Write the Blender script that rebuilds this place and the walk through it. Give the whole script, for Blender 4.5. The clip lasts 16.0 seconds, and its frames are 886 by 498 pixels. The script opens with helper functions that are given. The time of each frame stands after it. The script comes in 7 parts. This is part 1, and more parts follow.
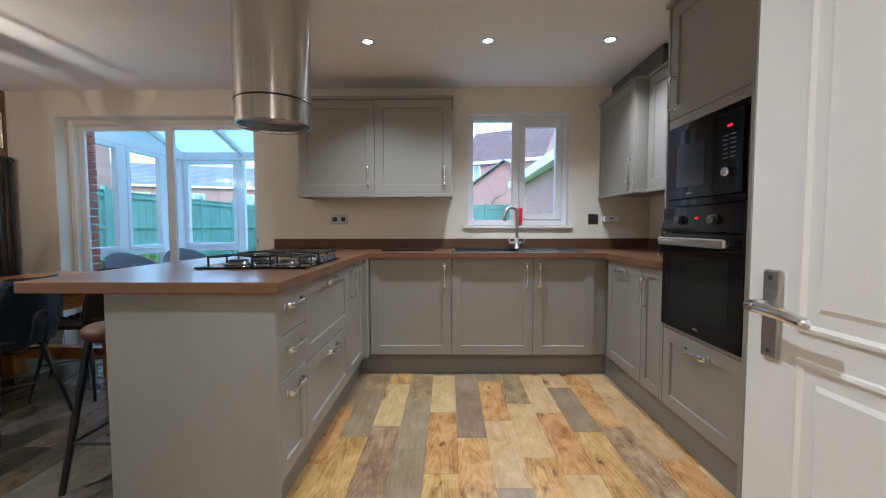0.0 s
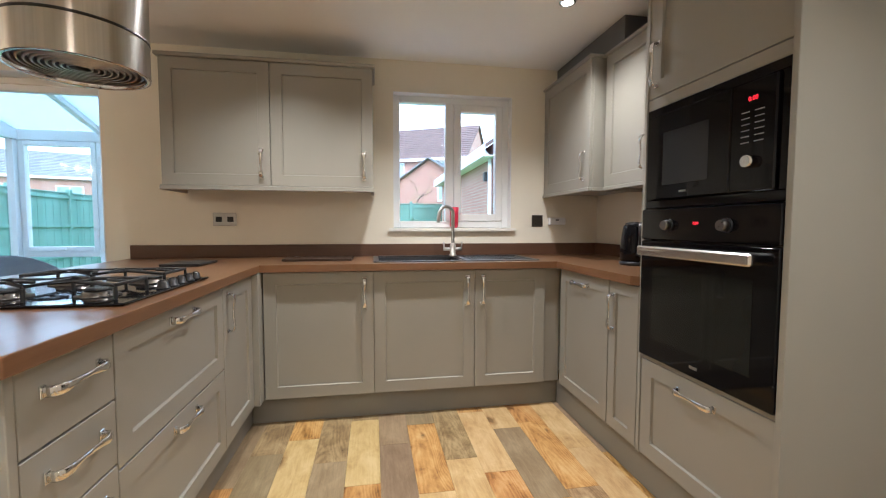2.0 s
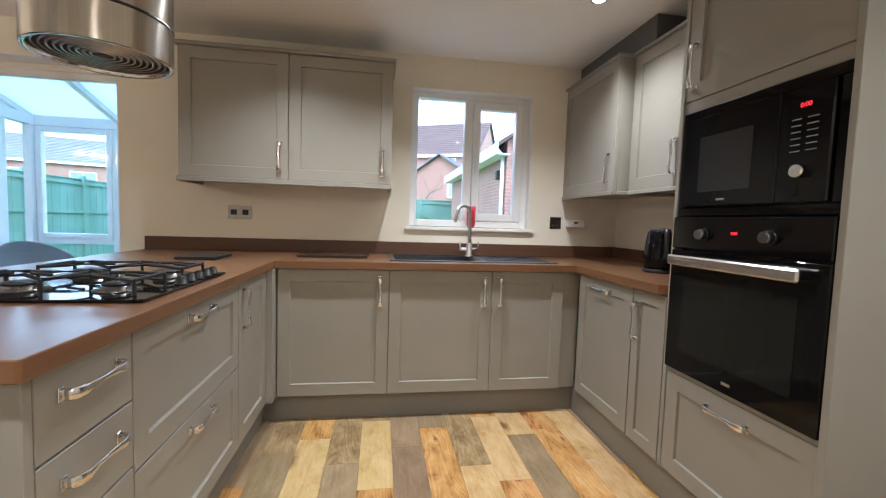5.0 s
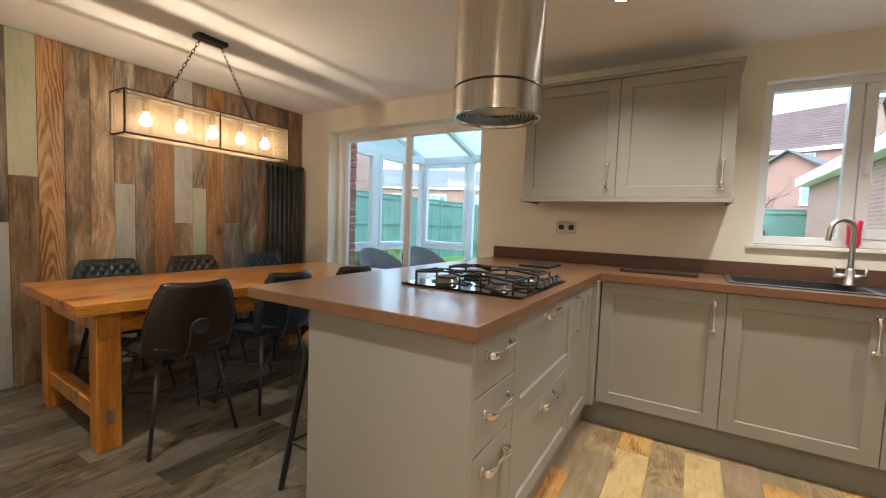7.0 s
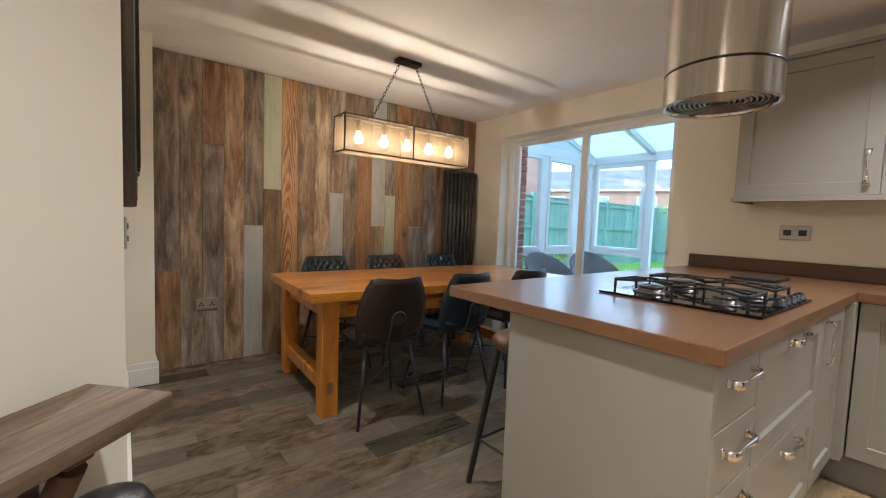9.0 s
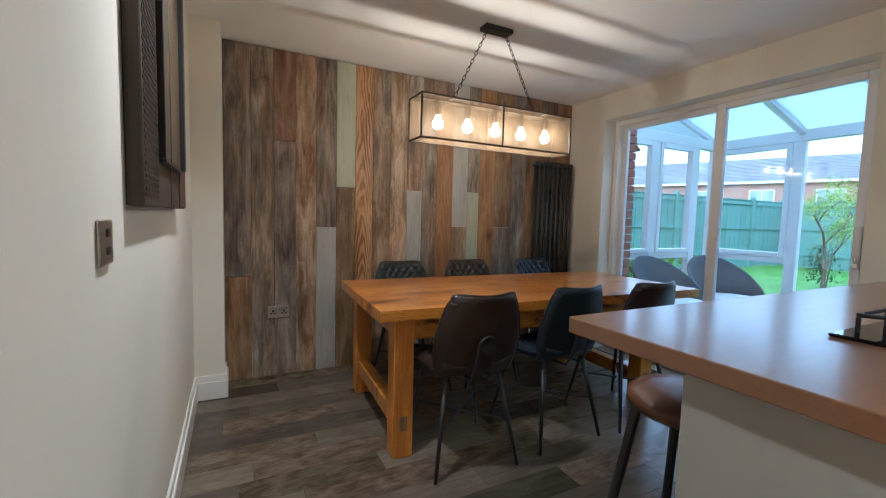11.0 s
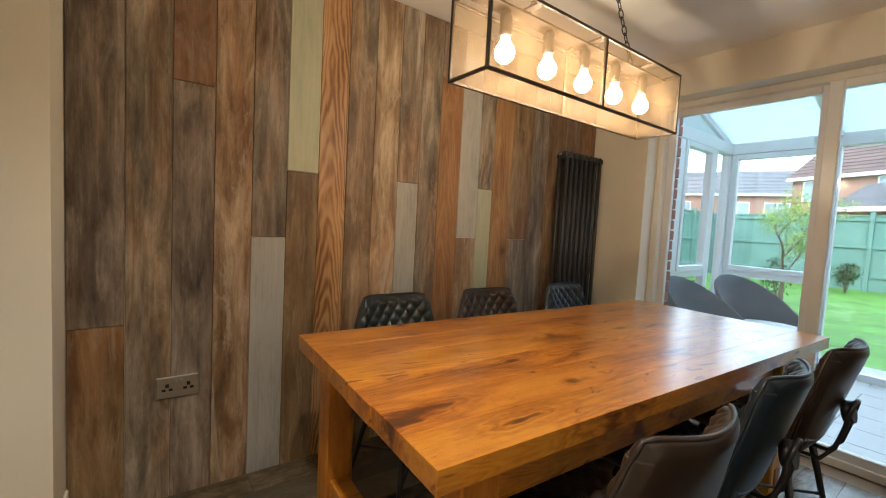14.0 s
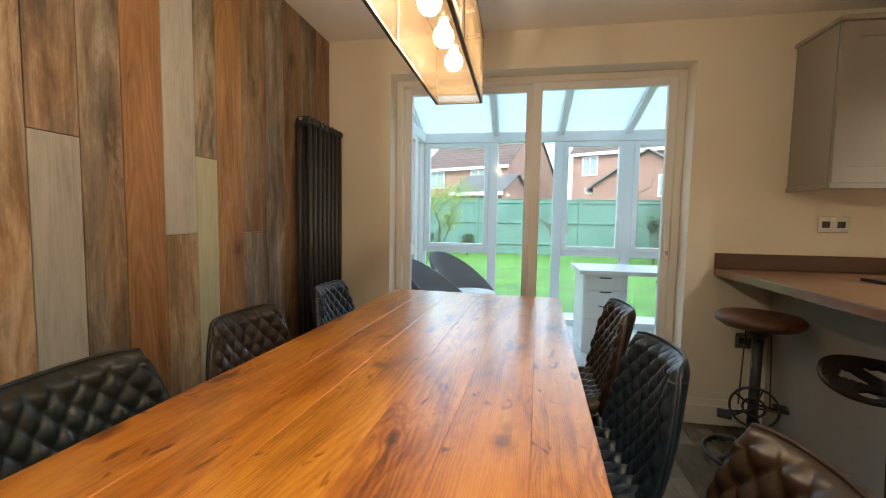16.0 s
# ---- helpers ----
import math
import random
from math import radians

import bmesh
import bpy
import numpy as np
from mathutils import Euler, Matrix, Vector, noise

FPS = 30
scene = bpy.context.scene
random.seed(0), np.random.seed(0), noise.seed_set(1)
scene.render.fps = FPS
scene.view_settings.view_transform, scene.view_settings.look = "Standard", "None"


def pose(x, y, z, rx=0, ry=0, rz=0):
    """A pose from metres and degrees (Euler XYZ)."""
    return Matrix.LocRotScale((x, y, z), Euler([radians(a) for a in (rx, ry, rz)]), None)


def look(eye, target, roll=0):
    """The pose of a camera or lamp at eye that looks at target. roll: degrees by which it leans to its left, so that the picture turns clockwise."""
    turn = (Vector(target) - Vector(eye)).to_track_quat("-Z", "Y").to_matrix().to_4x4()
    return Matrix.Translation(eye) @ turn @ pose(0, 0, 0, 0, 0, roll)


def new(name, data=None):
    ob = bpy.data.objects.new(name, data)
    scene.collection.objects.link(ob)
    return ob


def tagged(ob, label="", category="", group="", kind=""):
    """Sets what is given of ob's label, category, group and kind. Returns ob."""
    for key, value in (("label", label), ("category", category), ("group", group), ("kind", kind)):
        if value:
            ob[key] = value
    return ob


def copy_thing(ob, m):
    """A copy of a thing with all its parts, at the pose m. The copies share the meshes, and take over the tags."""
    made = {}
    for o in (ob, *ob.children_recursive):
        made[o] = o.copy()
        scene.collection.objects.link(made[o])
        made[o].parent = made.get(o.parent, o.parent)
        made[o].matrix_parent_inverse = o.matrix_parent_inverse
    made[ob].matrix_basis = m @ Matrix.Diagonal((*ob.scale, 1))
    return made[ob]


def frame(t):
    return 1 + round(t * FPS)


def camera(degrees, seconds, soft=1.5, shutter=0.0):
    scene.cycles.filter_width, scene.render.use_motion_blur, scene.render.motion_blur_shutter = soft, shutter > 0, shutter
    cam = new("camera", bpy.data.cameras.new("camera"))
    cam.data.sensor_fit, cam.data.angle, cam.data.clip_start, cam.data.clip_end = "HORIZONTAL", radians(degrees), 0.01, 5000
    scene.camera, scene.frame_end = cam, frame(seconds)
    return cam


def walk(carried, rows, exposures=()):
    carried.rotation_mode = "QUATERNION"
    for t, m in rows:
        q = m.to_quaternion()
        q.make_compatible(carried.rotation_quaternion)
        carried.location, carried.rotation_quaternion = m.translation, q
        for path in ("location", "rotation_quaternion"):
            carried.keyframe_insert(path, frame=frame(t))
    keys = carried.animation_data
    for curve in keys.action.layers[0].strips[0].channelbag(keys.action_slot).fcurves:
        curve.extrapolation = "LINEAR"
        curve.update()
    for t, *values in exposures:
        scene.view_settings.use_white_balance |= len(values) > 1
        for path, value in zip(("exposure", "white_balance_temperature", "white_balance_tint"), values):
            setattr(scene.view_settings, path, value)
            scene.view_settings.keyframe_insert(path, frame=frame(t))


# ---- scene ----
cam = camera(93.9, 16.0, 1.15)
PATH = [
    (0, (0.453, 0.614, 1.097), (0.423, 2.611, 0.988), -0.1),
    (0.5, (0.436, 0.803, 1.106), (0.437, 2.8, 1.0), -0.0),
    (1, (0.47, 0.987, 1.117), (0.519, 2.984, 1.012), -0.0),
    (1.5, (0.489, 1.14, 1.127), (0.642, 3.131, 1.016), 0.0),
    (2, (0.468, 1.238, 1.124), (0.802, 3.207, 1.009), 0.1),
    (2.5, (0.44, 1.3, 1.133), (1.019, 3.21, 1.005), 0.1),
    (3, (0.444, 1.333, 1.123), (1.253, 3.157, 0.989), 0.0),
    (3.2, (0.448, 1.342, 1.129), (1.329, 3.132, 0.99), 0.1),
    (5.3, (0.41, 1.273, 1.145), (0.491, 3.267, 1.006), 1.7),
    (5.5, (0.416, 1.25, 1.147), (0.335, 3.243, 1.003), 1.5),
    (6, (0.369, 1.194, 1.144), (-0.05, 3.146, 1.014), 2.2),
    (6.5, (0.335, 1.155, 1.15), (-0.408, 3.008, 1.023), 2.3),
    (7, (0.303, 1.112, 1.16), (-0.727, 2.823, 1.034), 2.1),
    (7.5, (0.263, 1.077, 1.159), (-0.994, 2.627, 1.036), 2.1),
    (8, (0.22, 1.056, 1.154), (-1.207, 2.452, 1.036), 2.0),
    (8.5, (0.195, 1.022, 1.159), (-1.33, 2.31, 1.035), 2.0),
    (8.7, (0.184, 1.023, 1.157), (-1.364, 2.282, 1.028), 2.1),
    (10.8, (-0.185, 1.19, 1.146), (-1.93, 2.157, 0.999), 1.4),
    (11, (-0.271, 1.248, 1.152), (-2.049, 2.151, 1.003), 1.5),
    (11.5, (-0.451, 1.334, 1.163), (-2.284, 2.122, 1.02), 1.7),
    (12, (-0.649, 1.374, 1.163), (-2.501, 2.115, 1.018), 1.9),
    (12.5, (-0.86, 1.374, 1.185), (-2.702, 2.138, 1.032), 2.3),
    (13, (-1.043, 1.361, 1.166), (-2.847, 2.211, 1.015), 2.6),
    (13.5, (-1.256, 1.376, 1.16), (-2.988, 2.368, 1.028), 2.8),
    (14, (-1.462, 1.406, 1.166), (-3.072, 2.585, 1.038), 3.0),
    (14.5, (-1.696, 1.446, 1.164), (-3.113, 2.852, 1.046), 2.7),
    (15, (-1.873, 1.535, 1.161), (-3.003, 3.181, 1.044), 2.2),
    (15.5, (-2.02, 1.605, 1.167), (-2.775, 3.452, 1.041), 1.7),
    (16, (-2.161, 1.639, 1.154), (-2.514, 3.602, 1.01), 1.0),
]
LIGHT = [(0.0, 1.2, 4550, 10), (1.0, 1.22, 4480, 10), (1.5, 1.42, 4900, 10), (3.0, 1.68, 5120, 10), (5.5, 1.52, 4880, 10), (7.0, 1.48, 5450, 10), (8.5, 1.5, 5200, 10),
         (11.0, 1.25, 4600, 10), (12.5, 1.45, 5300, 10), (14.5, 1.33, 5800, 10), (16.0, 1.38, 5950, 10)]
walk(cam, [(t, look(eye, target, roll)) for t, eye, target, roll in PATH], LIGHT)

# ---- world and sun: a bright overcast sky ----
world = bpy.data.worlds.new("overcast_sky")
scene.world = world
world.use_nodes = True
wn = world.node_tree.nodes
sky = wn.new("ShaderNodeTexSky")
sky.sky_type, sky.sun_disc, sky.sun_elevation, sky.sun_rotation = "NISHITA", False, radians(38), radians(200)
sky.dust_density, sky.air_density = 6.0, 1.4
haze = wn.new("ShaderNodeMix")
haze.data_type = "RGBA"
haze.inputs[0].default_value = 0.72
haze.inputs[7].default_value = (9.6, 10.7, 11.7, 1)
world.node_tree.links.new(sky.outputs[0], haze.inputs[6])
world.node_tree.links.new(haze.outputs[2], wn["Background"].inputs[0])
wn["Background"].inputs[1].default_value = 0.175


def lamp(name, kind, m, energy, color, **more):
    data = bpy.data.lights.new(name, kind)
    data.energy, data.color = energy, color
    if "size" in more:
        data.shape, data.size, data.size_y = "RECTANGLE", more["size"], more["size_y"]
    if "spot" in more:
        data.spot_size, data.spot_blend = radians(more["spot"]), 1.0
    if "radius" in more:
        data.shadow_soft_size = more["radius"]
    ob = new(name, data)
    ob.matrix_world = m
    return ob


sun = lamp("sun", "SUN", pose(0, 0, 20, 48, 0, 20), 1.0, (1, 0.97, 0.93))
sun.data.angle = radians(25)
# unseen lamp added for sky light through the glazed conservatory roof beside the house
lamp("roof_sky_fill", "AREA", pose(-1.9, 4.82, 2.545, -18, 0, 0), 4, (0.82, 0.93, 1.0), size=2.4, size_y=0.55)

# ---- materials ----


def nodes_of(name):
    m = bpy.data.materials.new(name)
    m.use_nodes = True
    return m, m.node_tree.nodes, m.node_tree.links, m.node_tree.nodes["Principled BSDF"]


def ramp(n, stops):
    r = n.new("ShaderNodeValToRGB")
    while len(r.color_ramp.elements) < len(stops):
        r.color_ramp.elements.new(0.5)
    for e, (p, c) in zip(r.color_ramp.elements, stops):
        e.position, e.color = p, (*c, 1)
    return r


def coords(n, l, scale=(1, 1, 1), shift=False, kind="Object"):
    tc, mp = n.new("ShaderNodeTexCoord"), n.new("ShaderNodeMapping")
    mp.inputs["Scale"].default_value = scale
    l.new(tc.outputs[kind], mp.inputs["Vector"])
    if shift:
        oi, ml = n.new("ShaderNodeObjectInfo"), n.new("ShaderNodeVectorMath")
        ml.operation = "MULTIPLY"
        ml.inputs[1].default_value = (37.0, 53.0, 71.0)
        l.new(oi.outputs["Random"], ml.inputs[0])
        l.new(ml.outputs[0], mp.inputs["Location"])
    return mp.outputs[0]


def noise_tex(n, l, vec, scale, detail=4, rough=0.55, distort=0.0):
    t = n.new("ShaderNodeTexNoise")
    for k, v in (("Scale", scale), ("Detail", detail), ("Roughness", rough), ("Distortion", distort)):
        t.inputs[k].default_value = v
    l.new(vec, t.inputs["Vector"])
    return t


def bump(n, l, bsdf, height, strength, distance):
    b = n.new("ShaderNodeBump")
    b.inputs["Strength"].default_value, b.inputs["Distance"].default_value = strength, distance
    l.new(height, b.inputs["Height"])
    l.new(b.outputs[0], bsdf.inputs["Normal"])


def mul(c, k):
    return tuple(min(1, v * k) for v in c)


def paint(name, color, rough=0.5, vary=0.06, grain=60, depth=0.0006, metal=0.0, coat=0.0, spec=0.5):
    m, n, l, b = nodes_of(name)
    vec = coords(n, l)
    big, fine = noise_tex(n, l, vec, 1.7, 3), noise_tex(n, l, vec, grain, 3)
    r = ramp(n, [(0.3, mul(color, 1 - vary)), (0.7, mul(color, 1 + vary))])
    l.new(big.outputs[0], r.inputs[0])
    l.new(r.outputs[0], b.inputs["Base Color"])
    mr = n.new("ShaderNodeMapRange")
    mr.inputs[3].default_value, mr.inputs[4].default_value = rough * (1 - vary * 2), min(1, rough * (1 + vary * 2))
    l.new(noise_tex(n, l, vec, 6, 4).outputs[0], mr.inputs[0])
    l.new(mr.outputs[0], b.inputs["Roughness"])
    b.inputs["Metallic"].default_value = metal
    b.inputs["Coat Weight"].default_value = coat
    b.inputs["Specular IOR Level"].default_value = spec
    bump(n, l, b, fine.outputs[0], 0.5, depth)
    return m


def metal(name, color, rough=0.2, stretch=(1, 1, 1), depth=0.0002):
    m, n, l, b = nodes_of(name)
    b.inputs["Metallic"].default_value = 1
    vec = coords(n, l, stretch)
    f = noise_tex(n, l, vec, 90, 3)
    r = ramp(n, [(0.25, mul(color, 0.86)), (0.75, mul(color, 1.08))])
    l.new(f.outputs[0], r.inputs[0])
    l.new(r.outputs[0], b.inputs["Base Color"])
    mr = n.new("ShaderNodeMapRange")
    mr.inputs[3].default_value, mr.inputs[4].default_value = rough * 0.7, rough * 1.3
    l.new(f.outputs[0], mr.inputs[0])
    l.new(mr.outputs[0], b.inputs["Roughness"])
    bump(n, l, b, f.outputs[0], 0.3, depth)
    return m


def wood(name, stops, along="z", rough=0.5, fine=26, ring=2.2, coat=0.0, knots=0.0, streak=0.5, tint=0.25, depth=0.001, blotch=0.42, face="x", spread=0.42, marks=0.0):
    """Grain that runs along one axis; colour and offset differ from piece to piece."""
    m, n, l, b = nodes_of(name)

    def squeezed(k):
        return {"x": (k, 1, 1), "y": (1, k, 1), "z": (1, 1, k)}[along]

    def math_node(op, x, y, z=None):
        mn = n.new("ShaderNodeMath")
        mn.operation = op
        for slot, v in zip(mn.inputs, (x, y, z)):
            if v is None:
                continue
            if isinstance(v, (int, float)):
                slot.default_value = v
            else:
                l.new(v, slot)
        return mn.outputs[0]

    grain = noise_tex(n, l, coords(n, l, squeezed(0.05), True), fine * 6.0, 6, 0.72, 0.3)
    wide = noise_tex(n, l, coords(n, l, squeezed(0.1), True), fine * 1.1, 6, 0.66, 0.9)
    spot = noise_tex(n, l, coords(n, l, squeezed(0.3), True), 7.0, 9, 0.72, 0.6)
    rest = 1 - blotch
    val = math_node("MULTIPLY", grain.outputs[0], rest * (1 - streak))
    val = math_node("MULTIPLY_ADD", wide.outputs[0], rest * streak, val)
    val = math_node("MULTIPLY_ADD", spot.outputs[0], blotch, val)
    if ring:
        # flat-sawn figure: long drawn rings round the middle of the board
        rv = n.new("ShaderNodeTexCoord")
        mp = n.new("ShaderNodeMapping")
        mp.inputs["Scale"].default_value = squeezed(0.085)
        oi0 = n.new("ShaderNodeObjectInfo")
        cx = n.new("ShaderNodeCombineXYZ")
        for ax, slot in zip("xyz", cx.inputs):
            if ax == along:
                l.new(math_node("MULTIPLY_ADD", oi0.outputs["Random"], -0.25, 0.02), slot)
            elif ax != face:
                l.new(math_node("MULTIPLY_ADD", oi0.outputs["Random"], 0.08, -0.12), slot)
        l.new(rv.outputs["Object"], mp.inputs["Vector"])
        l.new(cx.outputs[0], mp.inputs["Location"])
        w = n.new("ShaderNodeTexWave")
        w.wave_type, w.rings_direction = "RINGS", face.upper()
        for k, v in (("Scale", 9.0 + ring * 3), ("Distortion", 2.6), ("Detail", 4.0), ("Detail Scale", 3.0), ("Detail Roughness", 0.6)):
            w.inputs[k].default_value = v
        l.new(mp.outputs[0], w.inputs["Vector"])
        val = math_node("MULTIPLY_ADD", w.outputs[1], 0.035 * ring, math_node("SUBTRACT", val, 0.0175 * ring))
    r = ramp(n, [(0.5 + (p - 0.5) * spread, c) for p, c in stops])
    l.new(val, r.inputs[0])
    oi = n.new("ShaderNodeObjectInfo")
    mr = n.new("ShaderNodeMapRange")
    mr.inputs[3].default_value, mr.inputs[4].default_value = 1 - tint, 1 + tint
    l.new(oi.outputs["Random"], mr.inputs[0])
    hs = n.new("ShaderNodeHueSaturation")
    l.new(mr.outputs[0], hs.inputs["Value"])
    l.new(r.outputs[0], hs.inputs["Color"])
    out = hs.outputs[0]
    if knots:
        kv = n.new("ShaderNodeTexVoronoi")
        kv.inputs["Scale"].default_value = knots * 2.2
        mv = n.new("ShaderNodeVectorMath")
        mv.operation = "MULTIPLY_ADD"
        mv.inputs[1].default_value = (0.1, 0.1, 0.1)
        sk = coords(n, l, squeezed(0.5), True)
        l.new(noise_tex(n, l, sk, 9, 3).outputs[1], mv.inputs[0])
        l.new(sk, mv.inputs[2])
        l.new(mv.outputs[0], kv.inputs["Vector"])
        kr = ramp(n, [(0.06, (0.14, 0.09, 0.06)), (0.12, (0.5, 0.42, 0.36)), (0.2, (1, 1, 1))])
        l.new(kv.outputs[0], kr.inputs[0])
        mk = n.new("ShaderNodeMix")
        mk.data_type, mk.blend_type = "RGBA", "MULTIPLY"
        mk.inputs[0].default_value = 0.85
        l.new(out, mk.inputs[6])
        l.new(kr.outputs[0], mk.inputs[7])
        out = mk.outputs[2]
    if marks:
        mt = noise_tex(n, l, coords(n, l, squeezed(0.16), True), 7.5, 3, 0.5, 1.5)
        dk = ramp(n, [(0.60, (1, 1, 1)), (0.66, (0.55, 0.42, 0.32)), (0.72, (0.2, 0.12, 0.07))])
        l.new(mt.outputs[0], dk.inputs[0])
        mm = n.new("ShaderNodeMix")
        mm.data_type, mm.blend_type = "RGBA", "MULTIPLY"
        mm.inputs[0].default_value = marks
        l.new(out, mm.inputs[6])
        l.new(dk.outputs[0], mm.inputs[7])
        out = mm.outputs[2]
    l.new(out, b.inputs["Base Color"])
    mr2 = n.new("ShaderNodeMapRange")
    mr2.inputs[3].default_value, mr2.inputs[4].default_value = rough * (0.75 if depth else 0.96), min(1, rough * (1.25 if depth else 1.04))
    l.new(grain.outputs[0], mr2.inputs[0])
    l.new(mr2.outputs[0], b.inputs["Roughness"])
    b.inputs["Coat Weight"].default_value = coat
    b.inputs["Coat Roughness"].default_value = 0.19
    bump(n, l, b, grain.outputs[0], 0.5, depth)
    return m


def weathered(name, stops, along="z", rough=0.6, blotch=9.0, soft=0.5, spread=0.34, tint=0.15, knots=1.6, flame=0.0, depth=0.0008, stretch=0.22, hue=0.012, cracks=0.0, rust=0.0, bleach=0.0, swirls=0.0):
    """Printed or scuffed board: soft patches, faint straight streaks, a few knots, and arched flame rings where asked."""
    m, n, l, b = nodes_of(name)

    def squeezed(k):
        return {"x": (k, 1, 1), "y": (1, k, 1), "z": (1, 1, k)}[along]

    def calc(op, x, y, z=None):
        mn = n.new("ShaderNodeMath")
        mn.operation = op
        for slot, v in zip(mn.inputs, (x, y, z)):
            if v is None:
                continue
            if isinstance(v, (int, float)):
                slot.default_value = v
            else:
                l.new(v, slot)
        return mn.outputs[0]

    patch = noise_tex(n, l, coords(n, l, squeezed(stretch), True), blotch, 8, 0.64, 0.5)
    streaks = noise_tex(n, l, coords(n, l, squeezed(0.035), True), 70, 4, 0.6, 0.1)
    fine = noise_tex(n, l, coords(n, l, squeezed(0.25), True), 150, 4, 0.7)
    val = calc("MULTIPLY", patch.outputs[0], 0.45 + 0.3 * soft)
    val = calc("MULTIPLY_ADD", streaks.outputs[0], 0.4 - 0.25 * soft, val)
    val = calc("MULTIPLY_ADD", fine.outputs[0], 0.15 - 0.05 * soft, val)
    if flame:
        tc, sp = n.new("ShaderNodeTexCoord"), n.new("ShaderNodeSeparateXYZ")
        l.new(tc.outputs["Object"], sp.inputs[0])
        oi = n.new("ShaderNodeObjectInfo")
        across = sp.outputs[1 if along == "z" else 0]
        lon = sp.outputs[2 if along == "z" else 1]
        bend = noise_tex(n, l, coords(n, l, squeezed(0.2), True), 14, 2, 0.5)
        off = calc("MULTIPLY_ADD", bend.outputs[0], 0.05, calc("SUBTRACT", across, 0.078))
        par = calc("POWER", calc("ABSOLUTE", calc("MULTIPLY", off, 30.0), 0.0), 1.7)
        big = noise_tex(n, l, coords(n, l, squeezed(0.3), True), 5, 3, 0.5)
        ph = calc("MULTIPLY_ADD", lon, 6.0, calc("MULTIPLY_ADD", big.outputs[0], 7.0, par))
        wv = calc("SINE", calc("MULTIPLY", ph, 6.2832), 0.0)
        val = calc("MULTIPLY_ADD", wv, 0.1 * flame, val)
    r = ramp(n, [(0.5 + (p - 0.5) * spread, c) for p, c in stops])
    l.new(val, r.inputs[0])
    oi = n.new("ShaderNodeObjectInfo")
    hs = n.new("ShaderNodeHueSaturation")
    mr = n.new("ShaderNodeMapRange")
    mr.inputs[3].default_value, mr.inputs[4].default_value = 1 - tint, 1 + tint
    l.new(oi.outputs["Random"], mr.inputs[0])
    l.new(mr.outputs[0], hs.inputs["Value"])
    l.new(calc("MULTIPLY_ADD", calc("FRACT", calc("MULTIPLY", oi.outputs["Random"], 17.0), 0.0), hue * 2, 0.5 - hue), hs.inputs["Hue"])
    l.new(r.outputs[0], hs.inputs["Color"])
    out = hs.outputs[0]

    def tinted(colour, mask, amount, kind="MULTIPLY"):
        mt = n.new("ShaderNodeMix")
        mt.data_type, mt.blend_type = "RGBA", kind
        l.new(calc("MULTIPLY", mask, amount), mt.inputs[0])
        l.new(out, mt.inputs[6])
        mt.inputs[7].default_value = (*colour, 1)
        return mt.outputs[2]

    if rust:
        # old stain soaked in along the board
        rn = noise_tex(n, l, coords(n, l, squeezed(0.12), True), 4.5, 5, 0.6, 0.8)
        rr = ramp(n, [(0.47, (0, 0, 0)), (0.62, (1, 1, 1))])
        l.new(rn.outputs[0], rr.inputs[0])
        out = tinted((1.0, 0.66, 0.38), rr.outputs[0], rust)
    if bleach:
        # pale worn flakes with ragged edges
        bl = noise_tex(n, l, coords(n, l, squeezed(0.16), True), 13, 9, 0.7, 1.2)
        br = ramp(n, [(0.54, (0, 0, 0)), (0.62, (1, 1, 1))])
        l.new(bl.outputs[0], br.inputs[0])
        out = tinted((0.5, 0.41, 0.31), br.outputs[0], bleach, "MIX")
        # dark scuffs and old knots, drawn out along the board
        sf_ = noise_tex(n, l, coords(n, l, squeezed(0.2), True), 19, 8, 0.66, 1.6)
        sp_ = ramp(n, [(0.55, (0, 0, 0)), (0.63, (1, 1, 1))])
        l.new(sf_.outputs[0], sp_.inputs[0])
        out = tinted((0.4, 0.35, 0.31), sp_.outputs[0], 0.34)
    if swirls:
        # large knots with dark curls of grain drawn out along the plank
        sv = n.new("ShaderNodeTexVoronoi")
        sv.voronoi_dimensions = "2D"
        sv.inputs["Scale"].default_value = swirls
        sc_ = coords(n, l, squeezed(0.3), True)
        ma_ = n.new("ShaderNodeVectorMath")
        ma_.operation = "MULTIPLY_ADD"
        ma_.inputs[1].default_value = (0.16, 0.16, 0.16)
        l.new(noise_tex(n, l, sc_, 10, 4, 0.6).outputs[1], ma_.inputs[0])
        l.new(sc_, ma_.inputs[2])
        l.new(ma_.outputs[0], sv.inputs["Vector"])
        sr = ramp(n, [(0.025, (0.09, 0.05, 0.03)), (0.05, (0.34, 0.2, 0.12)), (0.075, (0.95, 0.9, 0.85)), (0.1, (0.55, 0.4, 0.3)), (0.13, (1, 1, 1)), (0.16, (0.74, 0.62, 0.52)), (0.2, (1, 1, 1))])
        l.new(sv.outputs[0], sr.inputs[0])
        mw_ = n.new("ShaderNodeMix")
        mw_.data_type, mw_.blend_type = "RGBA", "MULTIPLY"
        mw_.inputs[0].default_value = 0.9
        l.new(out, mw_.inputs[6])
        l.new(sr.outputs[0], mw_.inputs[7])
        out = mw_.outputs[2]
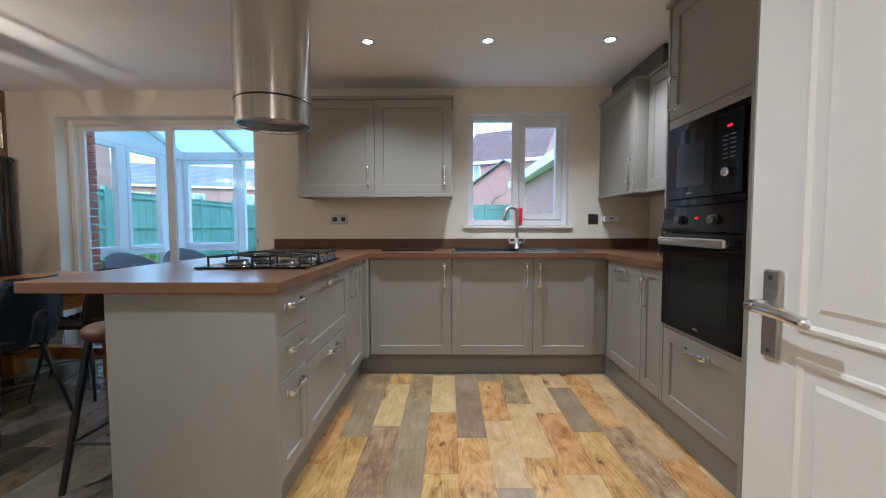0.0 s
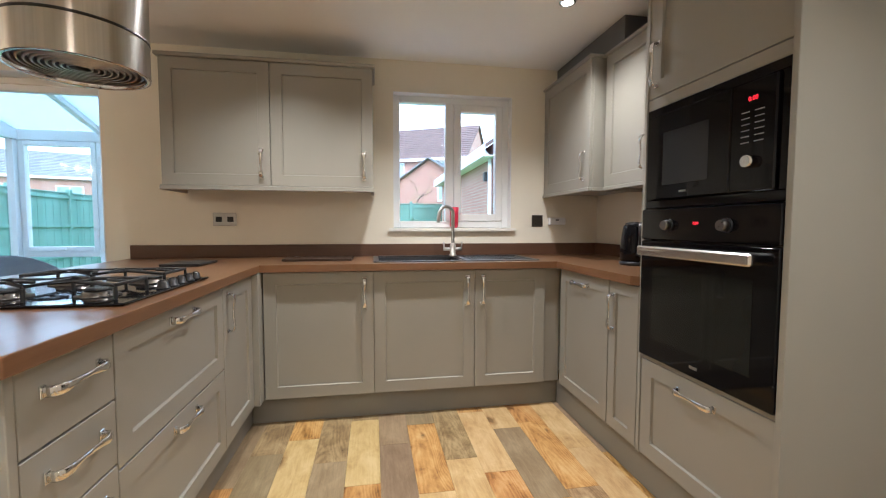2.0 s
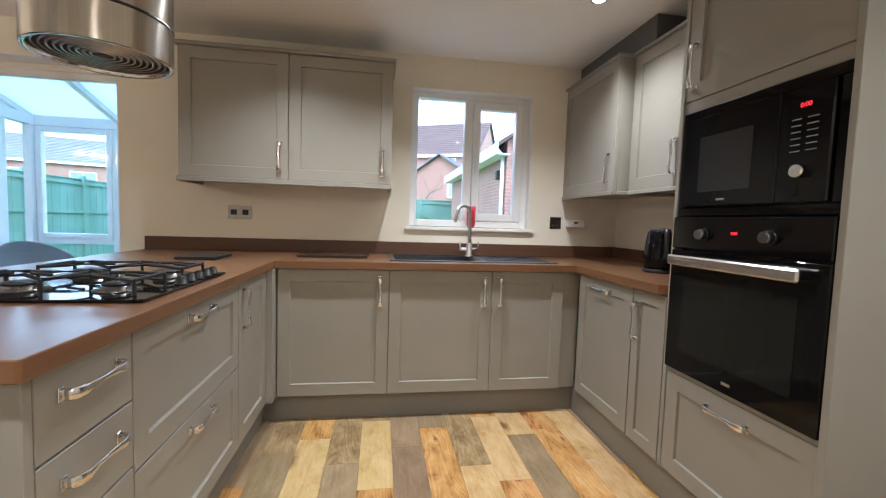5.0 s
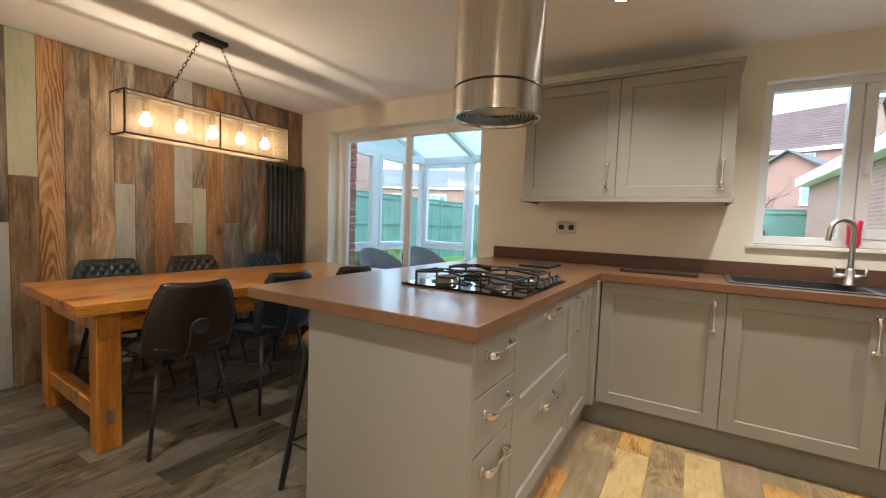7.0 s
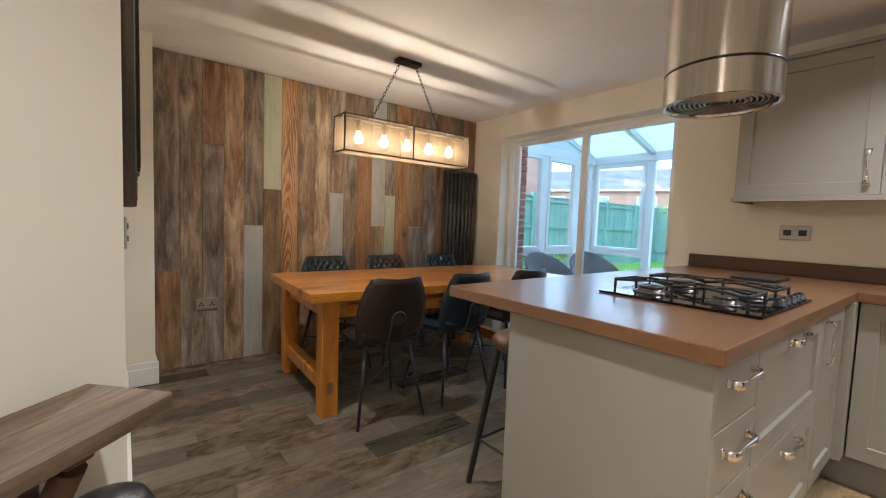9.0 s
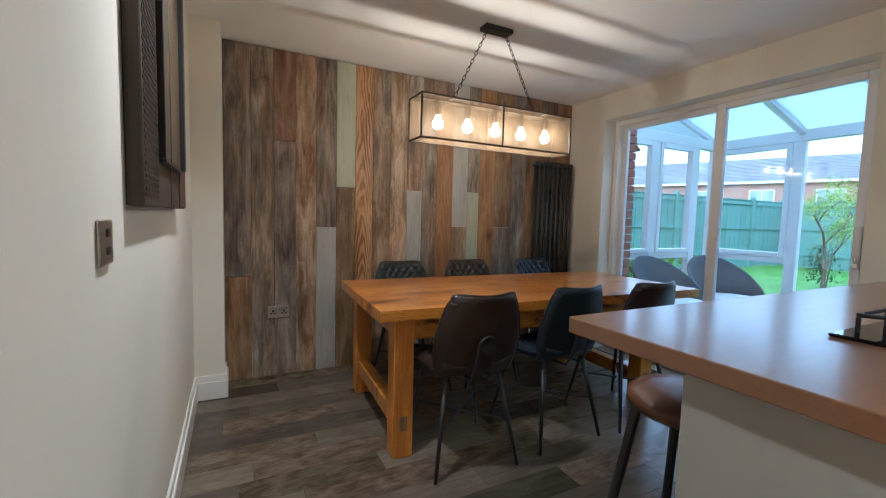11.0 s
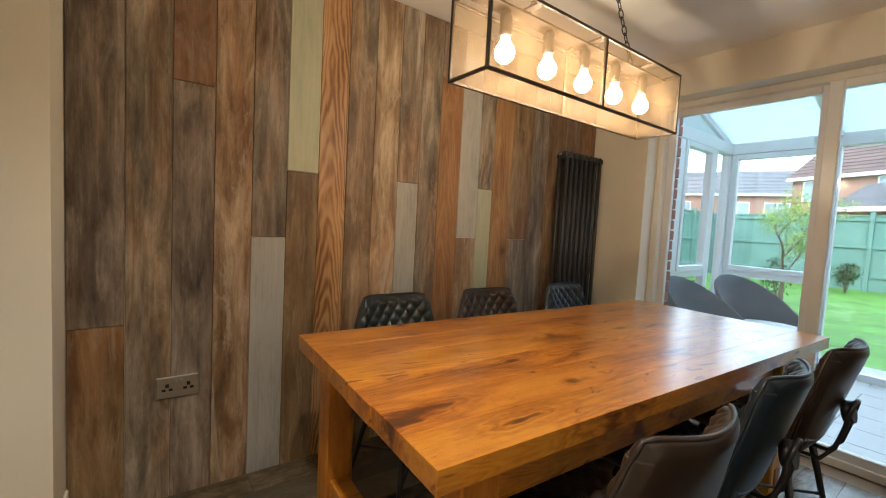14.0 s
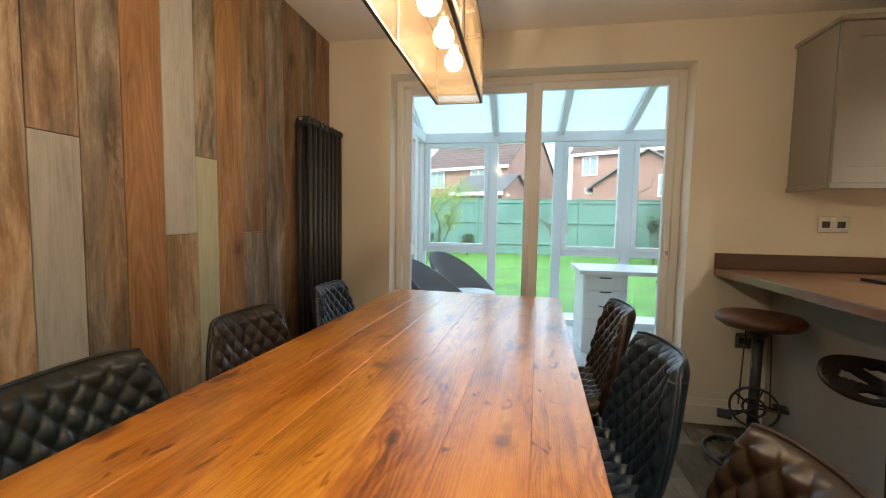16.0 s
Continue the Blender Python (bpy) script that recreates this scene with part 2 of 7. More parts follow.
    if knots:
        kv = n.new("ShaderNodeTexVoronoi")
        kv.inputs["Scale"].default_value = knots * 2.2
        if along == "y":
            kv.voronoi_dimensions = "2D"
        mv = n.new("ShaderNodeVectorMath")
        mv.operation = "MULTIPLY_ADD"
        mv.inputs[1].default_value = (0.12, 0.12, 0.12)
        sk = coords(n, l, squeezed(0.6), True)
        l.new(noise_tex(n, l, sk, 12, 3).outputs[1], mv.inputs[0])
        l.new(sk, mv.inputs[2])
        l.new(mv.outputs[0], kv.inputs["Vector"])
        kr = ramp(n, [(0.03, (0.16, 0.1, 0.06)), (0.055, (0.55, 0.44, 0.36)), (0.1, (1, 1, 1))] if along == "y" else [(0.05, (0.2, 0.13, 0.09)), (0.1, (0.6, 0.5, 0.42)), (0.2, (1, 1, 1))])
        l.new(kv.outputs[0], kr.inputs[0])
        mk = n.new("ShaderNodeMix")
        mk.data_type, mk.blend_type = "RGBA", "MULTIPLY"
        mk.inputs[0].default_value = 0.75
        l.new(out, mk.inputs[6])
        l.new(kr.outputs[0], mk.inputs[7])
        out = mk.outputs[2]
    if cracks:
        # drying checks and smudged pores: short dark dashes
        ck = noise_tex(n, l, coords(n, l, squeezed(0.3), True), 16, 2, 0.5, 2.2)
        cr = ramp(n, [(0.64, (1, 1, 1)), (0.7, (0.5, 0.36, 0.25)), (0.74, (0.16, 0.09, 0.05))])
        l.new(ck.outputs[0], cr.inputs[0])
        mc = n.new("ShaderNodeMix")
        mc.data_type, mc.blend_type = "RGBA", "MULTIPLY"
        mc.inputs[0].default_value = cracks
        l.new(out, mc.inputs[6])
        l.new(cr.outputs[0], mc.inputs[7])
        out = mc.outputs[2]
    l.new(out, b.inputs["Base Color"])
    r2 = n.new("ShaderNodeMapRange")
    r2.inputs[3].default_value, r2.inputs[4].default_value = rough * 0.8, min(1, rough * 1.2)
    l.new(patch.outputs[0], r2.inputs[0])
    l.new(r2.outputs[0], b.inputs["Roughness"])
    bump(n, l, b, streaks.outputs[0], 0.4, depth)
    return m


def brickwork(name, c1, c2, mortar):
    """For house walls far across the garden."""
    m, n, l, b = nodes_of(name)
    t = n.new("ShaderNodeTexBrick")
    sep, comb, ad = n.new("ShaderNodeSeparateXYZ"), n.new("ShaderNodeCombineXYZ"), n.new("ShaderNodeMath")
    tc = n.new("ShaderNodeTexCoord")
    l.new(tc.outputs["Object"], sep.inputs[0])
    l.new(sep.outputs[0], ad.inputs[0])
    l.new(sep.outputs[1], ad.inputs[1])
    l.new(ad.outputs[0], comb.inputs[0])
    l.new(sep.outputs[2], comb.inputs[1])
    l.new(comb.outputs[0], t.inputs["Vector"])
    for k, v in (("Scale", 1.0), ("Mortar Size", 0.006), ("Brick Width", 0.225), ("Row Height", 0.075), ("Bias", 0.0)):
        t.inputs[k].default_value = v
    t.inputs["Color1"].default_value, t.inputs["Color2"].default_value, t.inputs["Mortar"].default_value = (*c1, 1), (*c2, 1), (*mortar, 1)
    mx = n.new("ShaderNodeMix")
    mx.data_type, mx.blend_type = "RGBA", "MULTIPLY"
    mx.inputs[0].default_value = 0.5
    nz = ramp(n, [(0.3, (0.6, 0.6, 0.6)), (0.7, (1, 1, 1))])
    l.new(noise_tex(n, l, comb.outputs[0], 1.3, 5).outputs[0], nz.inputs[0])
    l.new(t.outputs[0], mx.inputs[6])
    l.new(nz.outputs[0], mx.inputs[7])
    l.new(mx.outputs[2], b.inputs["Base Color"])
    b.inputs["Roughness"].default_value = 0.9
    bump(n, l, b, t.outputs[1], -0.5, 0.006)
    return m


def glass(name, tint=(1, 1, 1), rough=0.0):
    m, n, l, b = nodes_of(name)
    n.remove(b)
    lw, pw, ma = n.new("ShaderNodeLayerWeight"), n.new("ShaderNodeMath"), n.new("ShaderNodeMath")
    lw.inputs[0].default_value = 0.5
    pw.operation, ma.operation = "POWER", "MULTIPLY_ADD"
    pw.inputs[1].default_value = 4.0
    ma.inputs[1].default_value, ma.inputs[2].default_value = 0.6, 0.035
    tr, gl, mx = n.new("ShaderNodeBsdfTransparent"), n.new("ShaderNodeBsdfGlossy"), n.new("ShaderNodeMixShader")
    tr.inputs[0].default_value = (*tint, 1)
    gl.inputs["Roughness"].default_value = rough
    l.new(lw.outputs["Facing"], pw.inputs[0])
    l.new(pw.outputs[0], ma.inputs[0])
    l.new(ma.outputs[0], mx.inputs[0])
    l.new(tr.outputs[0], mx.inputs[1])
    l.new(gl.outputs[0], mx.inputs[2])
    l.new(mx.outputs[0], n["Material Output"].inputs[0])
    return m


def glow(name, color, strength):
    m, n, l, b = nodes_of(name)
    b.inputs["Base Color"].default_value = (*color, 1)
    b.inputs["Emission Color"].default_value = (*color, 1)
    b.inputs["Emission Strength"].default_value = strength
    return m


def leafy(name, c1, c2):
    m, n, l, b = nodes_of(name)
    g = n.new("ShaderNodeNewGeometry")
    r = ramp(n, [(0.0, c1), (1.0, c2)])
    l.new(g.outputs["Random Per Island"], r.inputs[0])
    l.new(r.outputs[0], b.inputs["Base Color"])
    b.inputs["Roughness"].default_value = 0.6
    b.inputs["Subsurface Weight"].default_value = 0.0
    return m


M = {}
M["wall"] = paint("cream_emulsion", (0.79, 0.745, 0.63), 0.75, 0.03, 45, 0.0008)
M["ceiling"] = paint("ceiling_emulsion", (0.85, 0.84, 0.81), 0.8, 0.03, 40, 0.0008)
M["gloss"] = paint("white_gloss", (0.8, 0.78, 0.72), 0.28, 0.02, 30, 0.0004)
M["upvc"] = paint("white_upvc", (0.82, 0.83, 0.84), 0.3, 0.02, 20, 0.0002)
M["cab"] = paint("grey_cabinet_paint", (0.285, 0.27, 0.232), 0.36, 0.035, 80, 0.0003)
M["plinth"] = paint("plinth_darker_grey", (0.19, 0.182, 0.16), 0.32, 0.06, 80, 0.0003)
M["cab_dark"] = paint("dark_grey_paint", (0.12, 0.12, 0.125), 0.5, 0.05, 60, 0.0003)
M["chrome"] = metal("polished_chrome", (0.78, 0.78, 0.79), 0.13)
M["steel"] = metal("brushed_steel", (0.6, 0.58, 0.55), 0.34, (1, 1, 0.02), 0.0003)
M["hood_steel"] = metal("hood_brushed_steel", (0.6, 0.575, 0.53), 0.3, (1, 1, 0.01), 0.0)
hn_ = M["hood_steel"].node_tree
tg_ = hn_.nodes.new("ShaderNodeTangent")
tg_.direction_type, tg_.axis = "RADIAL", "Z"
hn_.links.new(tg_.outputs[0], hn_.nodes["Principled BSDF"].inputs["Tangent"])
hn_.nodes["Principled BSDF"].inputs["Anisotropic"].default_value = 0.9
hn_.nodes["Principled BSDF"].inputs["Anisotropic Rotation"].default_value = 0.25
hn_.nodes["Principled BSDF"].inputs["Roughness"].default_value = 0.3
hn_.links.remove(hn_.nodes["Principled BSDF"].inputs["Roughness"].links[0])
M["steel_plate"] = metal("brushed_steel_plate", (0.5, 0.48, 0.44), 0.33, (0.05, 1, 1))
M["pewter"] = metal("dark_pewter", (0.2, 0.19, 0.18), 0.3)
M["black_glass"] = paint("black_glass", (0.004, 0.004, 0.005), 0.05, 0.0, 10, 0.0, spec=0.28)
M["oven_glass"] = paint("smoked_oven_glass", (0.011, 0.012, 0.011), 0.06, 0.15, 4, 0.0, spec=0.3)
M["black_plastic"] = paint("black_plastic", (0.012, 0.012, 0.013), 0.32, 0.1, 120, 0.0002)
M["dark_board"] = paint("dark_brown_tempered_glass", (0.03, 0.017, 0.012), 0.25, 0.15, 60, 0.0002)
M["micro_pane"] = paint("grey_smoked_glass", (0.03, 0.031, 0.034), 0.1, 0.1, 4, 0.0, spec=0.3)
M["iron"] = paint("cast_iron", (0.018, 0.018, 0.019), 0.5, 0.2, 160, 0.0006)
M["black_metal"] = paint("black_powder_coat", (0.016, 0.015, 0.014), 0.42, 0.15, 180, 0.0003)
M["anthracite"] = paint("anthracite_enamel", (0.035, 0.038, 0.04), 0.45, 0.08, 120, 0.0003)
M["sink"] = paint("black_composite", (0.02, 0.02, 0.022), 0.4, 0.25, 300, 0.0004)
M["red"] = paint("red_plastic", (0.55, 0.02, 0.05), 0.3, 0.06, 60, 0.0002)
M["leather_dark"] = paint("black_leather", (0.016, 0.022, 0.022), 0.33, 0.12, 220, 0.0006)
M["leather_blue"] = paint("blue_black_leather", (0.009, 0.018, 0.027), 0.33, 0.12, 220, 0.0006)
M["leather_brown"] = paint("dark_brown_leather", (0.025, 0.016, 0.011), 0.33, 0.14, 220, 0.0007)
M["tan"] = paint("worn_tan_leather", (0.12, 0.05, 0.022), 0.4, 0.4, 180, 0.0008)
M["wicker"] = paint("grey_woven_rattan", (0.12, 0.117, 0.125), 0.75, 0.25, 150, 0.004)
M["cushion"] = paint("white_cotton", (0.75, 0.75, 0.74), 0.9, 0.04, 200, 0.001)
M["white_board"] = paint("white_laminate", (0.8, 0.8, 0.8), 0.35, 0.02, 40, 0.0002)
for key, along in (("worktop", "x"), ("worktop_y", "y")):
    M[key] = wood("walnut_laminate_" + along, [(0.2, (0.12, 0.056, 0.024)), (0.5, (0.168, 0.084, 0.038)), (0.8, (0.215, 0.115, 0.056))], along, 0.34, 14, 0, 0.7, 0, 0.5, 0.0, 0.0, 0.3, "z", 1.0)
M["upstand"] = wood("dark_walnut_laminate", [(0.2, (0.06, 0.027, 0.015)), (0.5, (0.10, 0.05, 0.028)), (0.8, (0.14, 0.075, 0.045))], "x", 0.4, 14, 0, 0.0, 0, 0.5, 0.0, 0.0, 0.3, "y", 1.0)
M["table"] = weathered("waxed_pine", [(0.05, (0.15, 0.039, 0.004)), (0.32, (0.38, 0.125, 0.009)), (0.58, (0.57, 0.22, 0.016)), (0.95, (0.72, 0.345, 0.04))], "y", 0.3, 9, 0.5, 0.4, 0.04, 1.4, 0.3, 0.0005, 0.3, hue=0.004, cracks=0.9, swirls=3.1)
M["table"].node_tree.nodes["Principled BSDF"].inputs["Coat Weight"].default_value = 1.0
M["table"].node_tree.nodes["Principled BSDF"].inputs["Coat Roughness"].default_value = 0.24
M["table_leg"] = weathered("waxed_pine_upright", [(0.05, (0.15, 0.042, 0.004)), (0.32, (0.35, 0.12, 0.01)), (0.58, (0.52, 0.21, 0.019)), (0.95, (0.65, 0.32, 0.045))], "z", 0.38, 10, 0.4, 0.5, 0.1, 1.8, 0.3)
M["shelf"] = weathered("rustic_shelf", [(0.1, (0.035, 0.02, 0.011)), (0.4, (0.105, 0.068, 0.042)), (0.65, (0.19, 0.135, 0.088)), (0.95, (0.33, 0.26, 0.19))], "x", 0.6, 12, 0.3, 0.4, 0.0, 1.2, 0.0, 0.001, 0.15)
M["pw_grey"] = weathered("weathered_grey_board", [(0.08, (0.048, 0.036, 0.026)), (0.38, (0.14, 0.11, 0.078)), (0.62, (0.255, 0.21, 0.157)), (0.92, (0.46, 0.4, 0.315))], "z", 0.6, 11, 0.9, 0.4, 0.22, 1.6, rust=0.7, bleach=0.3)
M["pw_brown"] = weathered("weathered_brown_board", [(0.1, (0.078, 0.04, 0.016)), (0.4, (0.19, 0.108, 0.05)), (0.65, (0.3, 0.19, 0.1)), (0.95, (0.44, 0.32, 0.2))], "z", 0.58, 13, 0.85, 0.46, 0.16, 1.5, rust=0.6, bleach=0.22)
M["pw_pale"] = weathered("weathered_pale_board", [(0.1, (0.11, 0.058, 0.028)), (0.38, (0.23, 0.138, 0.074)), (0.58, (0.37, 0.255, 0.16)), (0.85, (0.58, 0.45, 0.32))], "z", 0.58, 12, 0.95, 0.42, 0.08, 1.2, rust=0.55, bleach=0.6)
M["pw_orange"] = weathered("orange_stained_board", [(0.1, (0.13, 0.058, 0.016)), (0.45, (0.28, 0.15, 0.05)), (0.7, (0.38, 0.225, 0.085)), (0.95, (0.47, 0.3, 0.14))], "z", 0.52, 12, 0.6, 0.5, 0.08, 1.6, 0.35)
M["pw_knot"] = weathered("flame_grain_board", [(0.0, (0.13, 0.055, 0.014)), (0.3, (0.27, 0.135, 0.042)), (0.55, (0.44, 0.26, 0.095)), (0.95, (0.56, 0.37, 0.175))], "z", 0.5, 9, 0.6, 0.46, 0.05, 0, 0.95)
M["pw_white"] = wood("grey_white_painted_board", [(0.25, (0.30, 0.29, 0.26)), (0.5, (0.40, 0.39, 0.35)), (0.8, (0.46, 0.45, 0.41))], "z", 0.6, 20, 0, 0, 0, 0.4, 0.08)
M["pw_green"] = wood("sage_painted_board", [(0.25, (0.38, 0.40, 0.27)), (0.5, (0.46, 0.47, 0.33)), (0.8, (0.52, 0.53, 0.38))], "z", 0.6, 20, 0, 0, 0, 0.4, 0.05)
M["fl_pale"] = weathered("pale_oak_vinyl", [(0.1, (0.33, 0.205, 0.08)), (0.45, (0.48, 0.33, 0.145)), (0.8, (0.58, 0.43, 0.22))], "y", 0.3, 13, 0.7, 0.42, 0.08, 0.9, 0.12, 0.0002, 0.5)
M["fl_orange"] = weathered("knotty_oak_vinyl", [(0.08, (0.16, 0.075, 0.02)), (0.35, (0.37, 0.195, 0.055)), (0.6, (0.5, 0.295, 0.095)), (0.92, (0.58, 0.4, 0.18))], "y", 0.3, 14, 0.8, 0.42, 0.08, 2.0, 0.4, 0.0002, 0.5)
M["fl_grey"] = weathered("taupe_oak_vinyl", [(0.1, (0.17, 0.118, 0.062)), (0.5, (0.255, 0.186, 0.108)), (0.9, (0.36, 0.275, 0.165))], "y", 0.3, 12, 0.5, 0.42, 0.14, 0, 0.12, 0.0002, 0.4)
M["fl_dark"] = weathered("mottled_oak_vinyl", [(0.08, (0.12, 0.072, 0.032)), (0.4, (0.25, 0.165, 0.08)), (0.6, (0.35, 0.245, 0.125)), (0.92, (0.47, 0.36, 0.2))], "y", 0.3, 16, 0.8, 0.42, 0.1, 1.2, 0.25, 0.0002, 0.5)
# shaded copies of the kitchen planks: weaker dining light is in their colour
M["fl_grey_shaded"] = weathered("shaded_taupe_vinyl", [(0.1, (0.04, 0.032, 0.022)), (0.5, (0.07, 0.058, 0.04)), (0.9, (0.115, 0.095, 0.067))], "y", 0.25, 12, 0.5, 0.45, 0.2, 0, 0.12, 0.0002, 0.4)
M["fl_pale_shaded"] = weathered("shaded_pale_vinyl", [(0.1, (0.087, 0.072, 0.05)), (0.5, (0.132, 0.11, 0.077)), (0.9, (0.19, 0.16, 0.115))], "y", 0.25, 12, 0.5, 0.45, 0.35, 0, 0.12, 0.0002, 0.4)
M["fl_mottled_shaded"] = weathered("shaded_mottled_vinyl", [(0.08, (0.048, 0.036, 0.022)), (0.4, (0.105, 0.079, 0.049)), (0.6, (0.152, 0.119, 0.077)), (0.92, (0.22, 0.176, 0.118))], "y", 0.25, 16, 0.8, 0.44, 0.28, 1.2, 0.2, 0.0002, 0.5)
M["joint"] = paint("brown_joint", (0.27, 0.2, 0.125), 0.7, 0.1)
M["brick"] = brickwork("red_brick_wall", (0.43, 0.22, 0.165), (0.36, 0.175, 0.13), (0.42, 0.36, 0.32))
M["brick_piece"] = paint("red_brick", (0.36, 0.13, 0.085), 0.9, 0.3, 60, 0.003)
M["roof"] = paint("brown_roof_tile", (0.12, 0.075, 0.065), 0.85, 0.2, 14, 0.01)
M["roof_grey"] = paint("slate_grey_roof_tile", (0.17, 0.17, 0.18), 0.8, 0.2, 14, 0.01)
M["fence"] = paint("teal_fence_stain", (0.135, 0.25, 0.215), 0.85, 0.12, 40, 0.002)
M["grass"] = paint("lawn", (0.085, 0.21, 0.02), 0.95, 0.3, 35, 0.03)
M["paving"] = paint("pale_paving", (0.42, 0.41, 0.39), 0.7, 0.15, 30, 0.002)
M["tile"] = paint("pale_grey_floor_tile", (0.45, 0.46, 0.47), 0.22, 0.08, 20, 0.0003)
M["bronze"] = paint("dark_bronze", (0.05, 0.036, 0.022), 0.45, 0.15, 180, 0.0003)
M["bark"] = paint("brown_bark", (0.12, 0.085, 0.06), 0.9, 0.3, 40, 0.006)
M["leaf"] = leafy("green_leaves", (0.05, 0.12, 0.02), (0.17, 0.27, 0.05))
M["leaf_lime"] = leafy("lime_leaves", (0.16, 0.26, 0.03), (0.32, 0.42, 0.07))
M["leaf_dark"] = leafy("dark_conifer_leaves", (0.02, 0.055, 0.02), (0.045, 0.1, 0.035))
M["glass"] = glass("window_glass", (0.96, 0.985, 0.985))
M["far_pane"] = paint("far_window_pane", (0.30, 0.36, 0.40), 0.1, 0.2, 3, 0.0)
M["bulb"] = glow("warm_bulb", (1.0, 0.74, 0.42), 11.0)
bn_ = M["bulb"].node_tree
tp_, ms_ = bn_.nodes.new("ShaderNodeBsdfTransparent"), bn_.nodes.new("ShaderNodeMixShader")
ms_.inputs[0].default_value = 0.4
bn_.links.new(tp_.outputs[0], ms_.inputs[1])
bn_.links.new(bn_.nodes["Principled BSDF"].outputs[0], ms_.inputs[2])
bn_.links.new(ms_.outputs[0], bn_.nodes["Material Output"].inputs[0])
M["spot_glow"] = glow("warm_spot_lens", (1.0, 0.86, 0.66), 9.0)
M["led"] = glow("red_led", (1.0, 0.02, 0.03), 0.5)
M["canvas"] = wood("dark_painted_canvas", [(0.25, (0.02, 0.013, 0.008)), (0.5, (0.05, 0.034, 0.02)), (0.8, (0.10, 0.07, 0.04))], "z", 0.55, 10, 0, 0, 0, 0.5, 0.0, 0.002)
M["canvas_wood"] = weathered("painted_board_panel", [(0.1, (0.02, 0.013, 0.007)), (0.45, (0.062, 0.04, 0.02)), (0.7, (0.12, 0.083, 0.047)), (0.95, (0.22, 0.17, 0.11))], "z", 0.5, 9, 0.7, 0.5, 0.0, 0, rust=0.5)
for k_ in ("worktop", "worktop_y"):
    M[k_].node_tree.nodes["Principled BSDF"].inputs["Specular IOR Level"].default_value = 0.12
m_, n_, l_, b_ = nodes_of("opal_polycarbonate")
b_.inputs["Base Color"].default_value = (0.86, 0.93, 0.93, 1)
b_.inputs["Roughness"].default_value = 0.5
tl_, ms_ = n_.new("ShaderNodeBsdfTranslucent"), n_.new("ShaderNodeMixShader")
tl_.inputs[0].default_value = (0.66, 0.73, 0.74, 1)
ms_.inputs[0].default_value = 0.8
l_.new(b_.outputs[0], ms_.inputs[1])
l_.new(tl_.outputs[0], ms_.inputs[2])
l_.new(ms_.outputs[0], n_["Material Output"].inputs[0])
M["poly"] = m_
# fine metal mesh of the pendant: mostly open
m_, n_, l_, b_ = nodes_of("bronze_gauze")
b_.inputs["Base Color"].default_value = (0.22, 0.17, 0.11, 1)
b_.inputs["Roughness"].default_value = 0.5
tp_, tl_, mt_, ms_ = n_.new("ShaderNodeBsdfTransparent"), n_.new("ShaderNodeBsdfTranslucent"), n_.new("ShaderNodeMixShader"), n_.new("ShaderNodeMixShader")
tl_.inputs[0].default_value = (0.21, 0.15, 0.085, 1)
mt_.inputs[0].default_value = 0.6
l_.new(b_.outputs[0], mt_.inputs[1])
l_.new(tl_.outputs[0], mt_.inputs[2])
ms_.inputs[0].default_value = 0.2
l_.new(tp_.outputs[0], ms_.inputs[1])
l_.new(mt_.outputs[0], ms_.inputs[2])
l_.new(ms_.outputs[0], n_["Material Output"].inputs[0])
M["gauze"] = m_

# ---- mesh helpers ----


def add_box(bm, x0, x1, y0, y1, z0, z1, bev=0.0, m=None, seg=1):
    g = bmesh.ops.create_cube(bm, size=1.0)["verts"]
    for v in g:
        v.co = Vector((x0 if v.co.x < 0 else x1, y0 if v.co.y < 0 else y1, z0 if v.co.z < 0 else z1))
    if bev:
        es = list({e for v in g for e in v.link_edges})
        r = bmesh.ops.bevel(bm, geom=es, offset=bev, segments=seg, affect="EDGES", clamp_overlap=True)
        g = list({v for f in r["faces"] for v in f.verts} | {v for v in g if v.is_valid})
    if m is not None:
        bmesh.ops.transform(bm, matrix=m, verts=g)
    return g


def add_cyl(bm, p0, p1, r0, r1=None, n=16, cap=True):
    p0, p1 = Vector(p0), Vector(p1)
    q = (p1 - p0).to_track_quat("Z", "Y").to_matrix()
    r1 = r0 if r1 is None else r1
    rings = []
    for p, r in ((p0, r0), (p1, r1)):
        rings.append([bm.verts.new(p + q @ Vector((r * math.cos(2 * math.pi * k / n), r * math.sin(2 * math.pi * k / n), 0))) for k in range(n)])
    for k in range(n):
        f = bm.faces.new((rings[0][k], rings[0][(k + 1) % n], rings[1][(k + 1) % n], rings[1][k]))
        f.smooth = n > 8
    if cap:
        bm.faces.new(rings[0][::-1])
        bm.faces.new(rings[1])


def add_lathe(bm, at, profile, n=24, cap=True):
    """profile: (radius, height) from the bottom up."""
    at = Vector(at)
    rings = [[bm.verts.new(at + Vector((r * math.cos(2 * math.pi * k / n), r * math.sin(2 * math.pi * k / n), z))) for k in range(n)] for r, z in profile]
    for a, b in zip(rings, rings[1:]):
        for k in range(n):
            bm.faces.new((a[k], a[(k + 1) % n], b[(k + 1) % n], b[k])).smooth = True
    if cap:
        bm.faces.new(rings[0][::-1])
        bm.faces.new(rings[-1])


